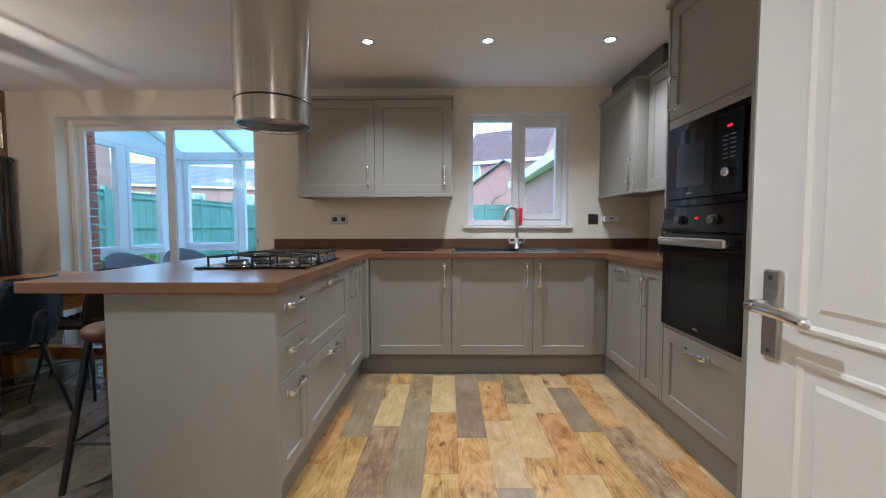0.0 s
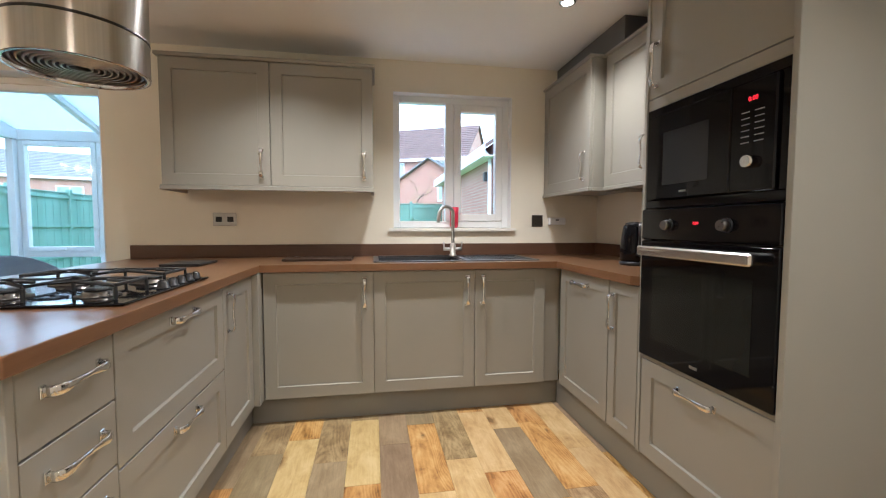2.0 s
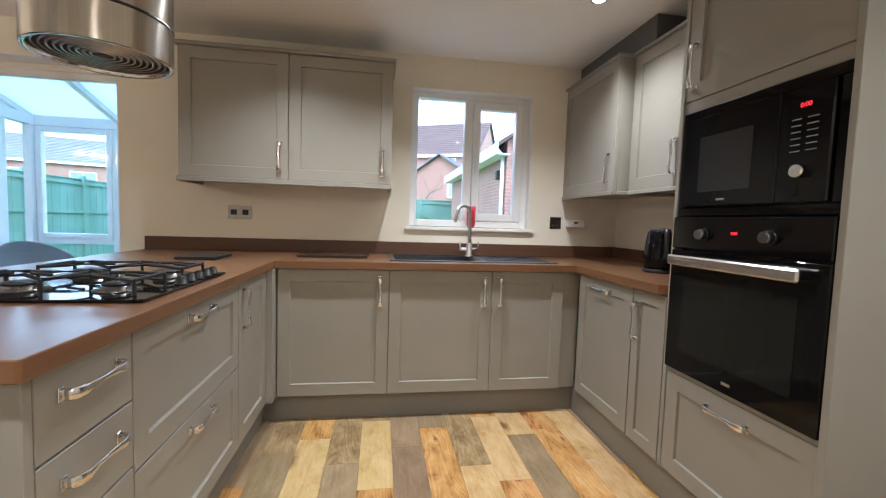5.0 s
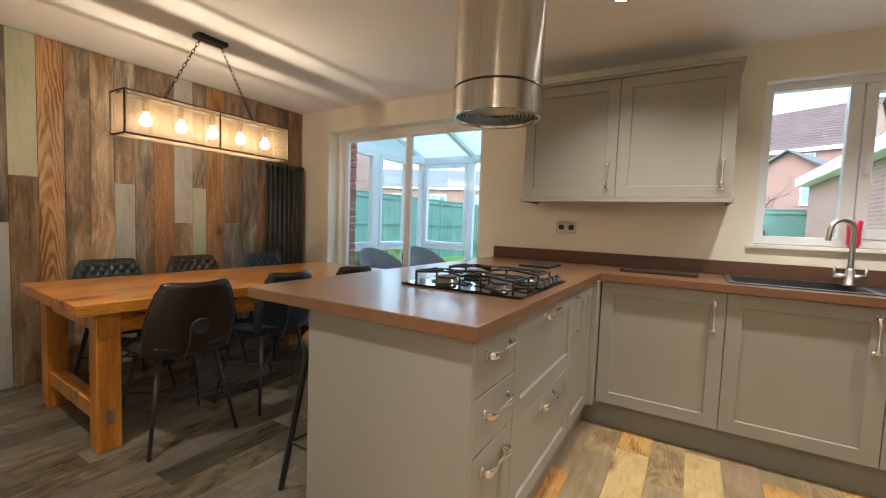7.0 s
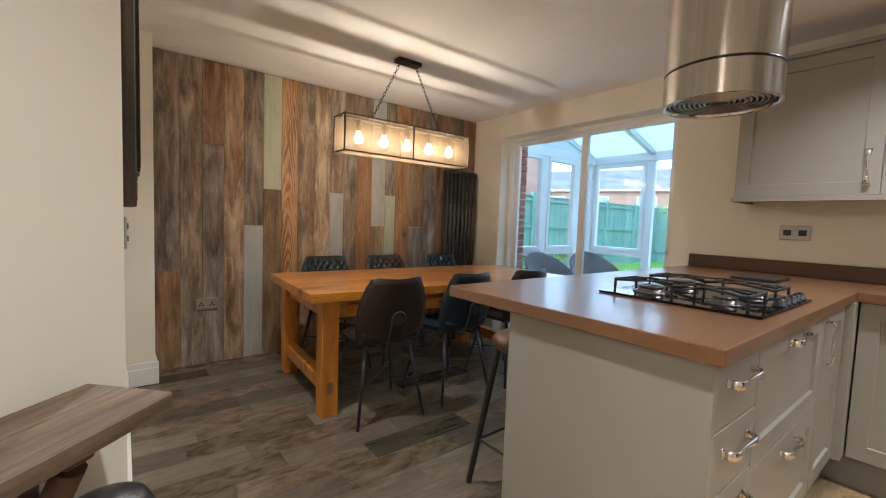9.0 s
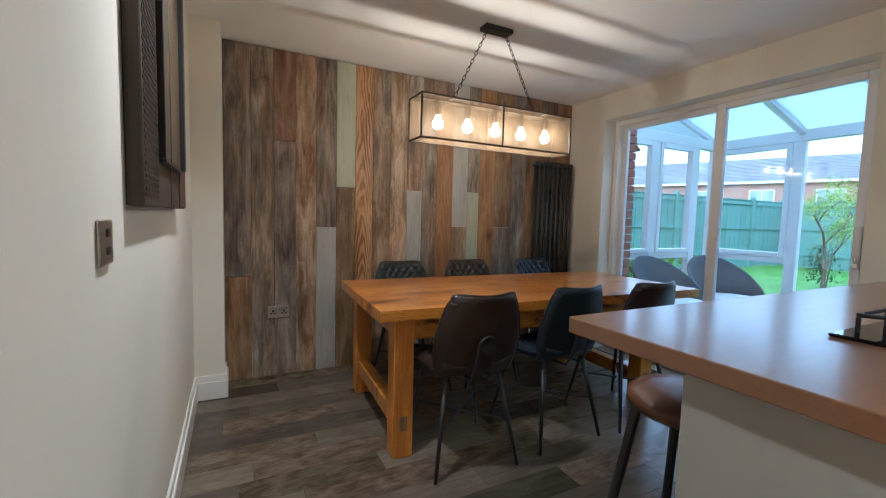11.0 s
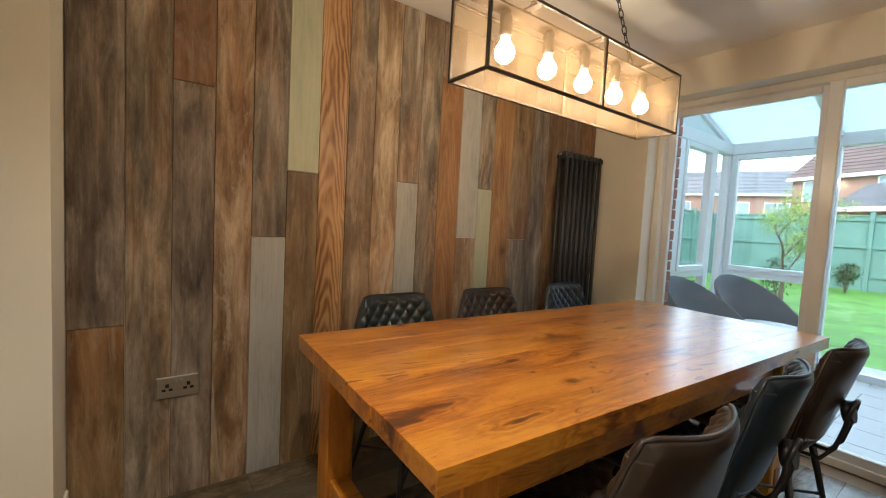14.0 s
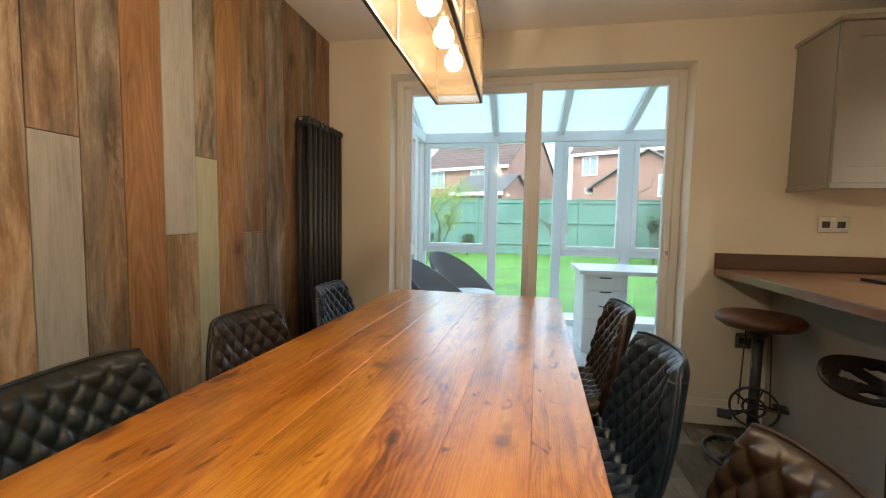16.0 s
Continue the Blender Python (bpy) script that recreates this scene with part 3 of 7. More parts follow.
def add_tube(bm, pts, r, n=8, closed=False):
    pts = [Vector(p) for p in pts]
    rings = []
    for i, p in enumerate(pts):
        a = pts[i - 1] if i or closed else p
        b = pts[(i + 1) % len(pts)] if i < len(pts) - 1 or closed else p
        q = (b - a).normalized().to_track_quat("Z", "Y").to_matrix()
        rings.append([bm.verts.new(p + q @ Vector((r * math.cos(2 * math.pi * k / n), r * math.sin(2 * math.pi * k / n), 0))) for k in range(n)])
    pairs = list(zip(rings, rings[1:])) + ([(rings[-1], rings[0])] if closed else [])
    for a, b in pairs:
        off = min(range(n), key=lambda s: (a[0].co - b[s].co).length)
        for k in range(n):
            bm.faces.new((a[k], a[(k + 1) % n], b[(k + 1 + off) % n], b[(k + off) % n])).smooth = True
    if not closed:
        bm.faces.new(rings[0][::-1])
        bm.faces.new(rings[-1])


def add_prism(bm, outline, lo, hi, axis="y"):
    """A flat outline pushed along an axis; outline in the two other axes, in order."""
    def at(a, b, c):
        return {"x": (c, a, b), "y": (a, c, b), "z": (a, b, c)}[axis]
    v0 = [bm.verts.new(at(a, b, lo)) for a, b in outline]
    v1 = [bm.verts.new(at(a, b, hi)) for a, b in outline]
    k = len(outline)
    for i in range(k):
        bm.faces.new((v0[i], v0[(i + 1) % k], v1[(i + 1) % k], v1[i]))
    bm.faces.new(v0[::-1])
    bm.faces.new(v1)
    bmesh.ops.recalc_face_normals(bm, faces=bm.faces)


BASE = {}


def thing(name, at, label, category, group="", kind=""):
    ob = new(name)
    ob.location = at
    ob.empty_display_size = 0.1
    BASE[ob] = Vector(at)
    return tagged(ob, label, category, group, kind)


def part(name, bm, mat, parent=None, label="", m=None):
    """One mesh object from a bmesh in world places (or in the thing's own frame if it stands at the origin)."""
    if m is not None:
        bm.transform(m)
    base = BASE.get(parent, Vector())
    bm.transform(Matrix.Translation(-base))
    bmesh.ops.recalc_face_normals(bm, faces=bm.faces)
    me = bpy.data.meshes.new(name)
    bm.to_mesh(me)
    bm.free()
    me.materials.append(mat)
    ob = new(name, me)
    if parent is not None:
        ob.parent = parent
    BASE[ob] = base
    if label:
        ob["label"] = label
    return ob


def boxes(*rows, bev=0.0, m=None, seg=1):
    bm = bmesh.new()
    for r in rows:
        add_box(bm, *r, bev=bev, m=m, seg=seg)
    return bm


def structure(name, bm, mat, label, category):
    ob = part(name, bm, mat)
    return tagged(ob, label, category, "", "structure")


# ---- the room ----
CEIL, BACK, WEST, EAST = 2.272, 4.2, -3.38, 2.175
structure("floor_base", boxes((-3.6, 2.4, -1.6, 4.5, -0.12, -0.006)), M["joint"], "dark screed under the vinyl planks", "floor")
structure("ceiling", boxes((-3.6, 2.4, -1.6, 4.5, CEIL, CEIL + 0.15)), M["ceiling"], "plain white painted ceiling of kitchen and dining room", "ceiling")

# back wall with the patio opening and the kitchen window
PX0, PX1, PZ = -2.972, -1.212, 2.052
WX0, WX1, WZ0, WZ1 = 0.614, 1.482, 1.092, 2.057
OUT = 4.46
structure("wall_north", boxes(
    (-3.6, PX0, BACK, OUT, -0.1, CEIL), (PX0, PX1, BACK, OUT, PZ, CEIL), (PX1, WX0, BACK, OUT, -0.1, CEIL),
    (WX0, WX1, BACK, OUT, -0.1, WZ0), (WX0, WX1, BACK, OUT, WZ1, CEIL), (WX1, 2.4, BACK, OUT, -0.1, CEIL)),
    M["wall"], "cream painted wall with patio door and kitchen window", "wall")
structure("wall_west", boxes((-3.6, -3.4, 0.9, BACK, -0.1, CEIL)), M["wall"], "cream wall behind the board cladding", "wall")
structure("wall_pier", boxes((-3.4, -3.125, 1.028, 1.192, 0, CEIL)), M["wall"], "cream painted pier beside the clad wall", "wall")
structure("wall_picture", boxes((-3.6, -0.82, 0.9, 1.028, -0.1, CEIL)), M["wall"], "cream painted wall with picture and switch", "wall")
bm = bmesh.new()
add_prism(bm, [(-0.82, 1.028), (-0.82, 0.9), (-0.42, 0.5), (-0.292, 0.5)], -0.1, CEIL, "z")
structure("wall_splay", bm, M["wall"], "cream painted splayed wall with a wooden shelf", "wall")
structure("wall_south", boxes((-0.42, 0.2, 0.5, 0.6, -0.1, CEIL), (1.09, 2.4, 0.5, 0.6, -0.1, CEIL), (0.2, 1.09, 0.5, 0.6, 2.04, CEIL)),
          M["wall"], "cream painted wall round the hall doorway", "wall")
structure("wall_hall", boxes((-0.42, -0.3, -1.4, 0.5, -0.1, CEIL), (1.9, 2.02, -1.4, 0.5, -0.1, CEIL), (-0.42, 2.02, -1.5, -1.4, -0.1, CEIL)),
          M["wall"], "cream painted walls of the hall", "wall")
DY0, DY1 = 1.215, 2.015
structure("wall_east", boxes((EAST, 2.35, 0.5, DY0, -0.1, CEIL), (EAST, 2.35, DY1, BACK, -0.1, CEIL), (EAST, 2.35, DY0, DY1, 2.03, CEIL)),
          M["wall"], "cream painted wall behind the tall oven unit", "wall")


def skirting(name, x0, x1, y0, y1, face):
    """A skirting board with a stepped top, run along one wall; face: the way it looks."""
    rows = [(x0, x1, y0, y1, 0, 0.112)]
    d = 0.008
    rows.append((x0 + (d if face == "-x" else 0), x1 - (d if face == "+x" else 0), y0 + (d if face == "-y" else 0), y1 - (d if face == "+y" else 0), 0.112, 0.15))
    return structure(name, boxes(*rows, bev=0.003), M["gloss"], "off-white gloss skirting board with moulded top", "skirting board")


skirting("baseboard_picture", -3.105, -0.82, 1.028, 1.046, "+y")
skirting("baseboard_pier", -3.125, -3.105, 1.028, 1.21, "+x")
skirting("baseboard_pier_end", -3.36, -3.125, 1.192, 1.21, "+y")
skirting("baseboard_north_west", -3.375, PX0 - 0.005, 4.182, 4.2, "-y")
skirting("baseboard_north", PX1 + 0.004, -0.775, 4.182, 4.2, "-y")
skirting("baseboard_reveal", PX1 - 0.014, PX1 + 0.003, 4.182, 4.33, "-x")
bm = bmesh.new()
add_prism(bm, [(-0.82, 1.028), (-0.807, 1.041), (-0.279, 0.513), (-0.292, 0.5)], 0, 0.145, "z")
structure("baseboard_splay", bm, M["gloss"], "off-white gloss skirting board on the splayed wall", "skirting board")

# door frames
structure("trim_east_door", boxes((2.155, EAST, DY1, DY1 + 0.065, 0, 2.095), (2.155, EAST, DY0 - 0.065, DY0, 0, 2.095), (2.155, EAST, DY0, DY1, 2.03, 2.095),
                                  (2.148, 2.1549, DY1 + 0.012, DY1 + 0.05, 0, 2.08), bev=0.004),
          M["gloss"], "white gloss architrave round a closed door", "door frame")
structure("trim_hall_door", boxes((0.2, 0.225, 0.5, 0.6, 0, 2.015), (1.082, 1.09, 0.5, 0.6, 0, 2.015), (0.225, 1.082, 0.5, 0.6, 2.015, 2.04),
                                  (0.135, 0.2, 0.6, 0.616, 0, 2.1), (1.09, 1.155, 0.6, 0.616, 0, 2.1), (0.2, 1.09, 0.6, 0.616, 2.04, 2.1), bev=0.003),
          M["gloss"], "white gloss frame of the hall doorway", "door frame")


def moulded(x0, x1, y, z0, z1, s):
    """A raised and fielded door panel: stepped rings from the moulding in to the field."""
    bm = bmesh.new()
    rings = []
    for inset, out in ((0.0, -0.001), (0.002, 0.005), (0.008, 0.006), (0.014, 0.0008), (0.034, 0.0008), (0.042, 0.005)):
        yy = y + s * out
        rings.append([bm.verts.new(p) for p in ((x0 + inset, yy, z0 + inset), (x1 - inset, yy, z0 + inset), (x1 - inset, yy, z1 - inset), (x0 + inset, yy, z1 - inset))])
    for a, b in zip(rings, rings[1:]):
        for k in range(4):
            bm.faces.new((a[k], a[(k + 1) % 4], b[(k + 1) % 4], b[k]))
    bm.faces.new(rings[-1])
    bm.faces.new(rings[0][::-1])
    return bm


def panel_door(name, w, h, m, label, keyhole):
    """A moulded four-panel door in its own frame: hinge at x 0, closed face looking along -y."""
    d = thing(name, (0, 0, 0), label, "door", "", "structure")
    panels = []
    bm = bmesh.new()
    add_box(bm, 0, w, 0.003, 0.037, 0.004, h, 0.002)
    for x0, x1 in ((0.105, w / 2 - 0.05), (w / 2 + 0.05, w - 0.105)):
        for z0, z1 in ((0.21, 0.888), (0.93, h - 0.11)):
            for s in (-1, 1):
                y = 0.003 if s < 0 else 0.037
                panels.append((x0, x1, y, z0, z1, s))
    leaf = part("leaf", bm, M["gloss"], d)
    for x0, x1, y, z0, z1, s in panels:
        part("panel", moulded(x0, x1, y, z0, z1, s), M["gloss"], leaf)
    for s in (-1, 1):
        y = 0.003 if s < 0 else 0.037
        hb = bmesh.new()
        add_box(hb, w - 0.075, w - 0.039, min(y, y + s * 0.008), max(y, y + s * 0.008), 0.87, 1.022, 0.003)
        plate = part("handle_plate", hb, M["steel_plate"] if not keyhole else M["gloss"], d, "polished chrome lever plate" if not keyhole else "pale keyhole plate")
        lb = bmesh.new()
        if keyhole:
            add_cyl(lb, (w - 0.057, y + s * 0.008, 0.93), (w - 0.057, y + s * 0.0095, 0.93), 0.006, n=12)
            add_box(lb, w - 0.06, w - 0.054, min(y + s * 0.008, y + s * 0.0095), max(y + s * 0.008, y + s * 0.0095), 0.908, 0.93)
            part("keyhole", lb, M["black_plastic"], plate)
        else:
            add_cyl(lb, (w - 0.057, y + s * 0.008, 0.962), (w - 0.057, y + s * 0.045, 0.962), 0.010, n=14)
            add_tube(lb, [(w - 0.057, y + s * 0.045, 0.962), (w - 0.085, y + s * 0.05, 0.963), (w - 0.125, y + s * 0.05, 0.961), (w - 0.155, y + s * 0.046, 0.955), (w - 0.166, y + s * 0.044, 0.953)], 0.0095, 10)
            part("lever", lb, M["chrome"], plate)
            sb = bmesh.new()
            for z in (0.883, 1.009):
                add_cyl(sb, (w - 0.057, y + s * 0.008, z), (w - 0.057, y + s * 0.0095, z), 0.004, n=10)
            part("screw", sb, M["pewter"], plate)
    d.matrix_basis = m
    return d


panel_door("door_hall", 0.762, 1.98, pose(1.078, 0.622, 0, 0, 0, 92.6), "white gloss moulded door standing open into the kitchen", False)
panel_door("door_utility", DY1 - DY0 - 0.008, 2.02, pose(2.19, DY0 + 0.004, 0, 0, 0, 90), "closed white gloss panelled door beside the tall unit", True)
structure("wall_utility", boxes((2.36, 2.4, 1.0, 2.1, -0.1, 2.2)), M["wall"], "cream wall behind the closed door", "wall")

# ---- windows ----


def pane(parent, x0, x1, y, z0, z1):
    ob = part("pane", boxes((x0, x1, y - 0.003, y + 0.003, z0, z1)), M["glass"], parent, "clear glass pane")
    ob.visible_shadow = False
    return ob


def frame_of(parent, name, x0, x1, y0, y1, z0, z1, w, label=""):
    return part(name, boxes((x0, x0 + w, y0, y1, z0, z1), (x1 - w, x1, y0, y1, z0, z1), (x0 + w, x1 - w, y0, y1, z0, z0 + w), (x0 + w, x1 - w, y0, y1, z1 - w, z1), bev=0.004), M["upvc"], parent, label)


win = thing("window_kitchen", (WX0, 4.28, WZ0), "white upvc kitchen window with one opening sash", "window", "", "structure")
frame_of(win, "window_frame", WX0, WX1, 4.27, 4.335, WZ0 + 0.012, WZ1, 0.05)
part("mullion", boxes((1.0, 1.06, 4.27, 4.335, WZ0 + 0.062, WZ1 - 0.05), bev=0.004), M["upvc"], win)
sash = frame_of(win, "sash", 1.062, WX1 - 0.052, 4.258, 4.32, WZ0 + 0.064, WZ1 - 0.052, 0.052, "opening upvc casement")
hb = boxes((1.075, 1.093, 4.238, 4.258, 1.5, 1.545), bev=0.003)
add_box(hb, 1.078, 1.09, 4.228, 4.24, 1.515, 1.61, 0.003)
part("window_handle", hb, M["upvc"], sash)
part("pane", boxes((1.115, WX1 - 0.105, 4.288, 4.294, WZ0 + 0.117, WZ1 - 0.105)), M["glass"], sash).visible_shadow = False
pane(win, WX0 + 0.05, 1.0, 4.3, WZ0 + 0.062, WZ1 - 0.05)
structure("trim_kitchen_window", boxes((WX0, WX0 + 0.004, 4.203, 4.269, WZ0 + 0.012, WZ1 - 0.004), (WX1 - 0.004, WX1, 4.203, 4.269, WZ0 + 0.012, WZ1 - 0.004), (WX0, WX1, 4.203, 4.269, WZ1 - 0.004, WZ1)), M["upvc"], "white lining of the kitchen window reveal", "trim")
structure("window_sill_kitchen", boxes((WX0 - 0.035, WX1 + 0.035, 4.168, 4.27, WZ0 - 0.014, WZ0 + 0.01), bev=0.005, seg=2), M["gloss"], "white gloss window board under the kitchen window", "window sill")

pat = thing("door_patio", (PX0, 4.37, 0), "white upvc sliding patio door of two panels", "patio door", "", "structure")
part("door_frame", boxes((PX0, PX0 + 0.045, 4.33, 4.43, 0, PZ), (PX1 - 0.045, PX1, 4.33, 4.43, 0, PZ), (PX0 + 0.045, PX1 - 0.045, 4.33, 4.43, 0, 0.045), (PX0 + 0.045, PX1 - 0.045, 4.33, 4.43, PZ - 0.04, PZ), bev=0.004), M["gloss"], pat)
a = frame_of(pat, "sliding_panel", -2.095, PX1 - 0.03, 4.345, 4.385, 0.03, PZ - 0.02, 0.062, "sliding panel with pull handle")
b = frame_of(pat, "fixed_panel", PX0 + 0.03, -2.07, 4.39, 4.425, 0.03, PZ - 0.02, 0.06)
part("pane", boxes((-2.033, PX1 - 0.092, 4.362, 4.368, 0.092, PZ - 0.082)), M["glass"], a).visible_shadow = False
part("pane", boxes((PX0 + 0.09, -2.13, 4.405, 4.411, 0.09, PZ - 0.08)), M["glass"], b).visible_shadow = False
hb = boxes((-1.292, -1.262, 4.325, 4.345, 0.93, 1.17), bev=0.006)
part("pull_handle", hb, M["gloss"], a)
part("lock", boxes((-1.284, -1.27, 4.318, 4.326, 0.96, 0.99), bev=0.002), M["chrome"], a)

# ---- kitchen cabinets ----


def face(o, ax):
    """A frame whose x runs along the front, -y looks out of it. o: the lower left corner as seen from the front."""
    return Matrix.Translation(o) @ Matrix.Rotation(radians({"-y": 0, "+x": 90, "-x": -90, "+y": 180}[ax]), 4, "Z")


def bow_handle(parent, c, upright, m, span=0.165):
    """A chrome bow handle with square feet and a waisted bar."""
    bm = bmesh.new()
    h = span / 2
    # along the bar, half width, distance from the door
    prof = [(-h, 0.0115, 0.0), (-h, 0.0115, 0.02), (-h + 0.006, 0.0115, 0.026), (-h + 0.024, 0.0112, 0.03), (-h * 0.5, 0.0085, 0.0275), (-h * 0.22, 0.0062, 0.025),
            (0, 0.0058, 0.0245), (h * 0.22, 0.0062, 0.025), (h * 0.5, 0.0085, 0.0275), (h - 0.024, 0.0112, 0.03), (h - 0.006, 0.0115, 0.026), (h, 0.0115, 0.02), (h, 0.0115, 0.0)]
    th, sides = 0.0075, 10
    vs = []
    for i, (along, w, d) in enumerate(prof):
        p0, p1 = prof[max(0, i - 1)], prof[min(len(prof) - 1, i + 1)]
        t = Vector((p1[0] - p0[0], p1[2] - p0[2])).normalized()
        row = []
        for k in range(sides):
            a = 2 * math.pi * (k + 0.5) / sides
            sq = 1 / max(abs(math.cos(a)), abs(math.sin(a))) ** 0.55
            across, up_ = w * math.cos(a) * sq, th * 0.5 * math.sin(a) * sq
            al, out = along - t.y * up_, d + t.x * up_
            row.append(bm.verts.new((c[0] + (across if upright else al), -max(out, 0.0), c[1] + (al if upright else across))))
        vs.append(row)
    for r0, r1 in zip(vs, vs[1:]):
        for k in range(sides):
            bm.faces.new((r0[k], r0[(k + 1) % sides], r1[(k + 1) % sides], r1[k])).smooth = True
    bm.faces.new(vs[0])
    bm.faces.new(vs[-1])
    for s in (-h, h):
        add_box(bm, *((c[0] - 0.013, c[0] + 0.013) if upright else (c[0] + s - 0.008, c[0] + s + 0.008)), -0.004, 0.0,
                *((c[1] + s - 0.008, c[1] + s + 0.008) if upright else (c[1] - 0.013, c[1] + 0.013)), 0.001)
    return part("handle", bm, M["chrome"], parent, "polished chrome bow handle", m)


def shaker(parent, name, w, h, m, handle=None, upright=True, rail=0.072, plain=False, mat=None):
    bm = bmesh.new()
    t, g = 0.021, 0.0016
    add_box(bm, g, w - g, 0, t, g, h - g, 0.0015)
    if not plain:
        # one moulded leaf: the middle is set back behind a square ledge
        fr = min(bm.faces, key=lambda f: (round(f.calc_center_median().y, 5), -f.calc_area()))
        bmesh.ops.inset_region(bm, faces=[fr], thickness=rail - 0.008, use_even_offset=True)
        bmesh.ops.inset_region(bm, faces=[fr], thickness=0.0035, use_even_offset=True)
        bmesh.ops.translate(bm, vec=(0, 0.01, 0), verts=list(fr.verts))
    d = part(name, bm, mat or M["cab"], parent, "", m)
    if handle:
        bow_handle(d, handle, upright, m)
    return d


def carcass(name, label, x0, x1, y0, y1, z0, z1, group):
    u = thing(name, ((x0 + x1) / 2, (y0 + y1) / 2, z0), label, "cabinet", group)
    part("body", boxes((x0, x1, y0, y1, z0, z1), bev=0.001), M["cab"], u)
    return u


GB, GW = "grey base units", "grey wall units"
TOP = 0.906          # worktop surface
DZ0, DZ1 = 0.152, 0.862
FY, FX_L, FX_R = 3.615, -0.163, 1.592
D = 0.021
# back run
for x0, x1, hx in ((-0.128, 0.470, 0.548), (0.470, 1.064, 0.548), (1.064, 1.506, 0.048)):
    u = carcass("base_cabinet", "grey shaker base cabinet with chrome bow handle under walnut worktop", x0, x1, FY + D, 4.19, DZ0, DZ1 + 0.004, GB)
    shaker(u, "door", x1 - x0, DZ1 - DZ0, face((x0, FY, DZ0), "-y"), (hx, 0.587))
u = carcass("corner_post", "grey corner post between base cabinets", 1.508, FX_R + D, FY + D, 3.75, DZ0, DZ1 + 0.004, GB)
# right run
u = carcass("base_cabinet", "grey integrated appliance front with horizontal chrome handle", FX_R + D, 2.16, 3.062, 3.56, DZ0, DZ1 + 0.004, GB)
shaker(u, "door", 0.52, DZ1 - DZ0, face((FX_R, 3.585, DZ0), "-x"), (0.25, 0.652), False)
u = carcass("base_cabinet", "narrow grey shaker base cabinet with chrome bow handle", FX_R + D, 2.16, 2.835, 3.06, DZ0, DZ1 + 0.004, GB)
shaker(u, "door", 0.225, DZ1 - DZ0, face((FX_R, 3.06, DZ0), "-x"), (0.036, 0.562), True, 0.06)
# peninsula, fronts looking +x
u = carcass("drawer_unit", "grey three-drawer unit with chrome bow handles", -0.75, FX_L - D, 2.075, 2.36, DZ0, DZ1 + 0.004, GB)
for z0, z1, pl in ((0.694, DZ1, True), (0.53, 0.692, True), (DZ0, 0.528, False)):
    shaker(u, "drawer", 0.285, z1 - z0, face((FX_L, 2.075, z0), "+x"), (0.1425, (z1 - z0) - 0.06), False, 0.062, pl)
u = carcass("drawer_unit", "grey pan drawer unit with two deep drawers under the hob", -0.75, FX_L - D, 2.362, 3.11, DZ0, DZ1 + 0.004, GB)
for z0, z1 in ((0.508, DZ1), (DZ0, 0.506)):
    shaker(u, "drawer", 0.748, z1 - z0, face((FX_L, 2.362, z0), "+x"), (0.374, (z1 - z0) - 0.042), False, 0.07)
u = carcass("base_cabinet", "narrow grey shaker corner cabinet with chrome bow handle", -0.75, FX_L - D, 3.112, 4.19, DZ0, DZ1 + 0.004, GB)
shaker(u, "door", 0.42, DZ1 - DZ0, face((FX_L, 3.112, DZ0), "+x"), (0.055, 0.587), True)
part("corner_infill", boxes((FX_L - D, FX_L + 0.03, 3.535, 3.634, DZ0, DZ1), bev=0.001), M["cab"], u)
e = thing("end_panel", (-0.46, 2.06, 0), "plain grey end panel of the peninsula", "panel", GB)
part("board", boxes((-0.772, -0.161, 2.05, 2.072, 0, DZ1 + 0.004), bev=0.0015), M["cab"], e)
e = thing("back_panel", (-0.76, 3.1, 0), "plain grey back panel of the peninsula towards the dining table", "panel", GB)
part("board", boxes((-0.772, -0.752, 2.074, 4.19, 0, DZ1 + 0.004), bev=0.0015), M["cab"], e)
# plinths, in a darker grey than the cabinet fronts
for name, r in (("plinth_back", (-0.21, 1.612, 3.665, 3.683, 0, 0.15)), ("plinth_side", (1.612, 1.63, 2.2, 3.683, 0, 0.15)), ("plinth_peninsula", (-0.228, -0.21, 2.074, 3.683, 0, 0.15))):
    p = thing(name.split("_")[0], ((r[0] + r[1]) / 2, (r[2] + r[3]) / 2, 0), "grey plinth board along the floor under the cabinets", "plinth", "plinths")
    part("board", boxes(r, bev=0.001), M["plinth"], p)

# tall oven unit
TY0, TY1 = 2.182, 2.826
t = thing("tall_unit", (1.9, 2.5, 0), "tall grey oven housing with top door and bottom drawer", "cabinet", "grey tall units")
part("side_panel", boxes((FX_R - 0.012, EAST - 0.004, TY0, TY0 + 0.02, 0, 2.21), bev=0.0015), M["cab"], t)
part("side_panel", boxes((FX_R - 0.004, EAST - 0.004, TY1 - 0.02, TY1, 0.15, 2.21), bev=0.0015), M["cab"], t)
part("body", boxes((FX_R + 0.02, EAST - 0.004, TY0 + 0.02, TY1 - 0.02, 0.15, 0.56), (FX_R + 0.02, EAST - 0.004, TY0 + 0.02, TY1 - 0.02, 1.625, 2.21), (2.12, EAST - 0.004, TY0 + 0.02, TY1 - 0.02, 0.56, 1.625)), M["cab"], t)
shaker(t, "drawer", 0.604, 0.415, face((FX_R, TY1 - 0.02, 0.152), "-x"), (0.302, 0.355), False)
for z0, z1 in ((1.59, 1.632), (0.569, 0.582)):
    part("infill", boxes((FX_R + 0.001, FX_R + 0.02, TY0 + 0.02, TY1 - 0.02, z0, z1)), M["cab"], t)
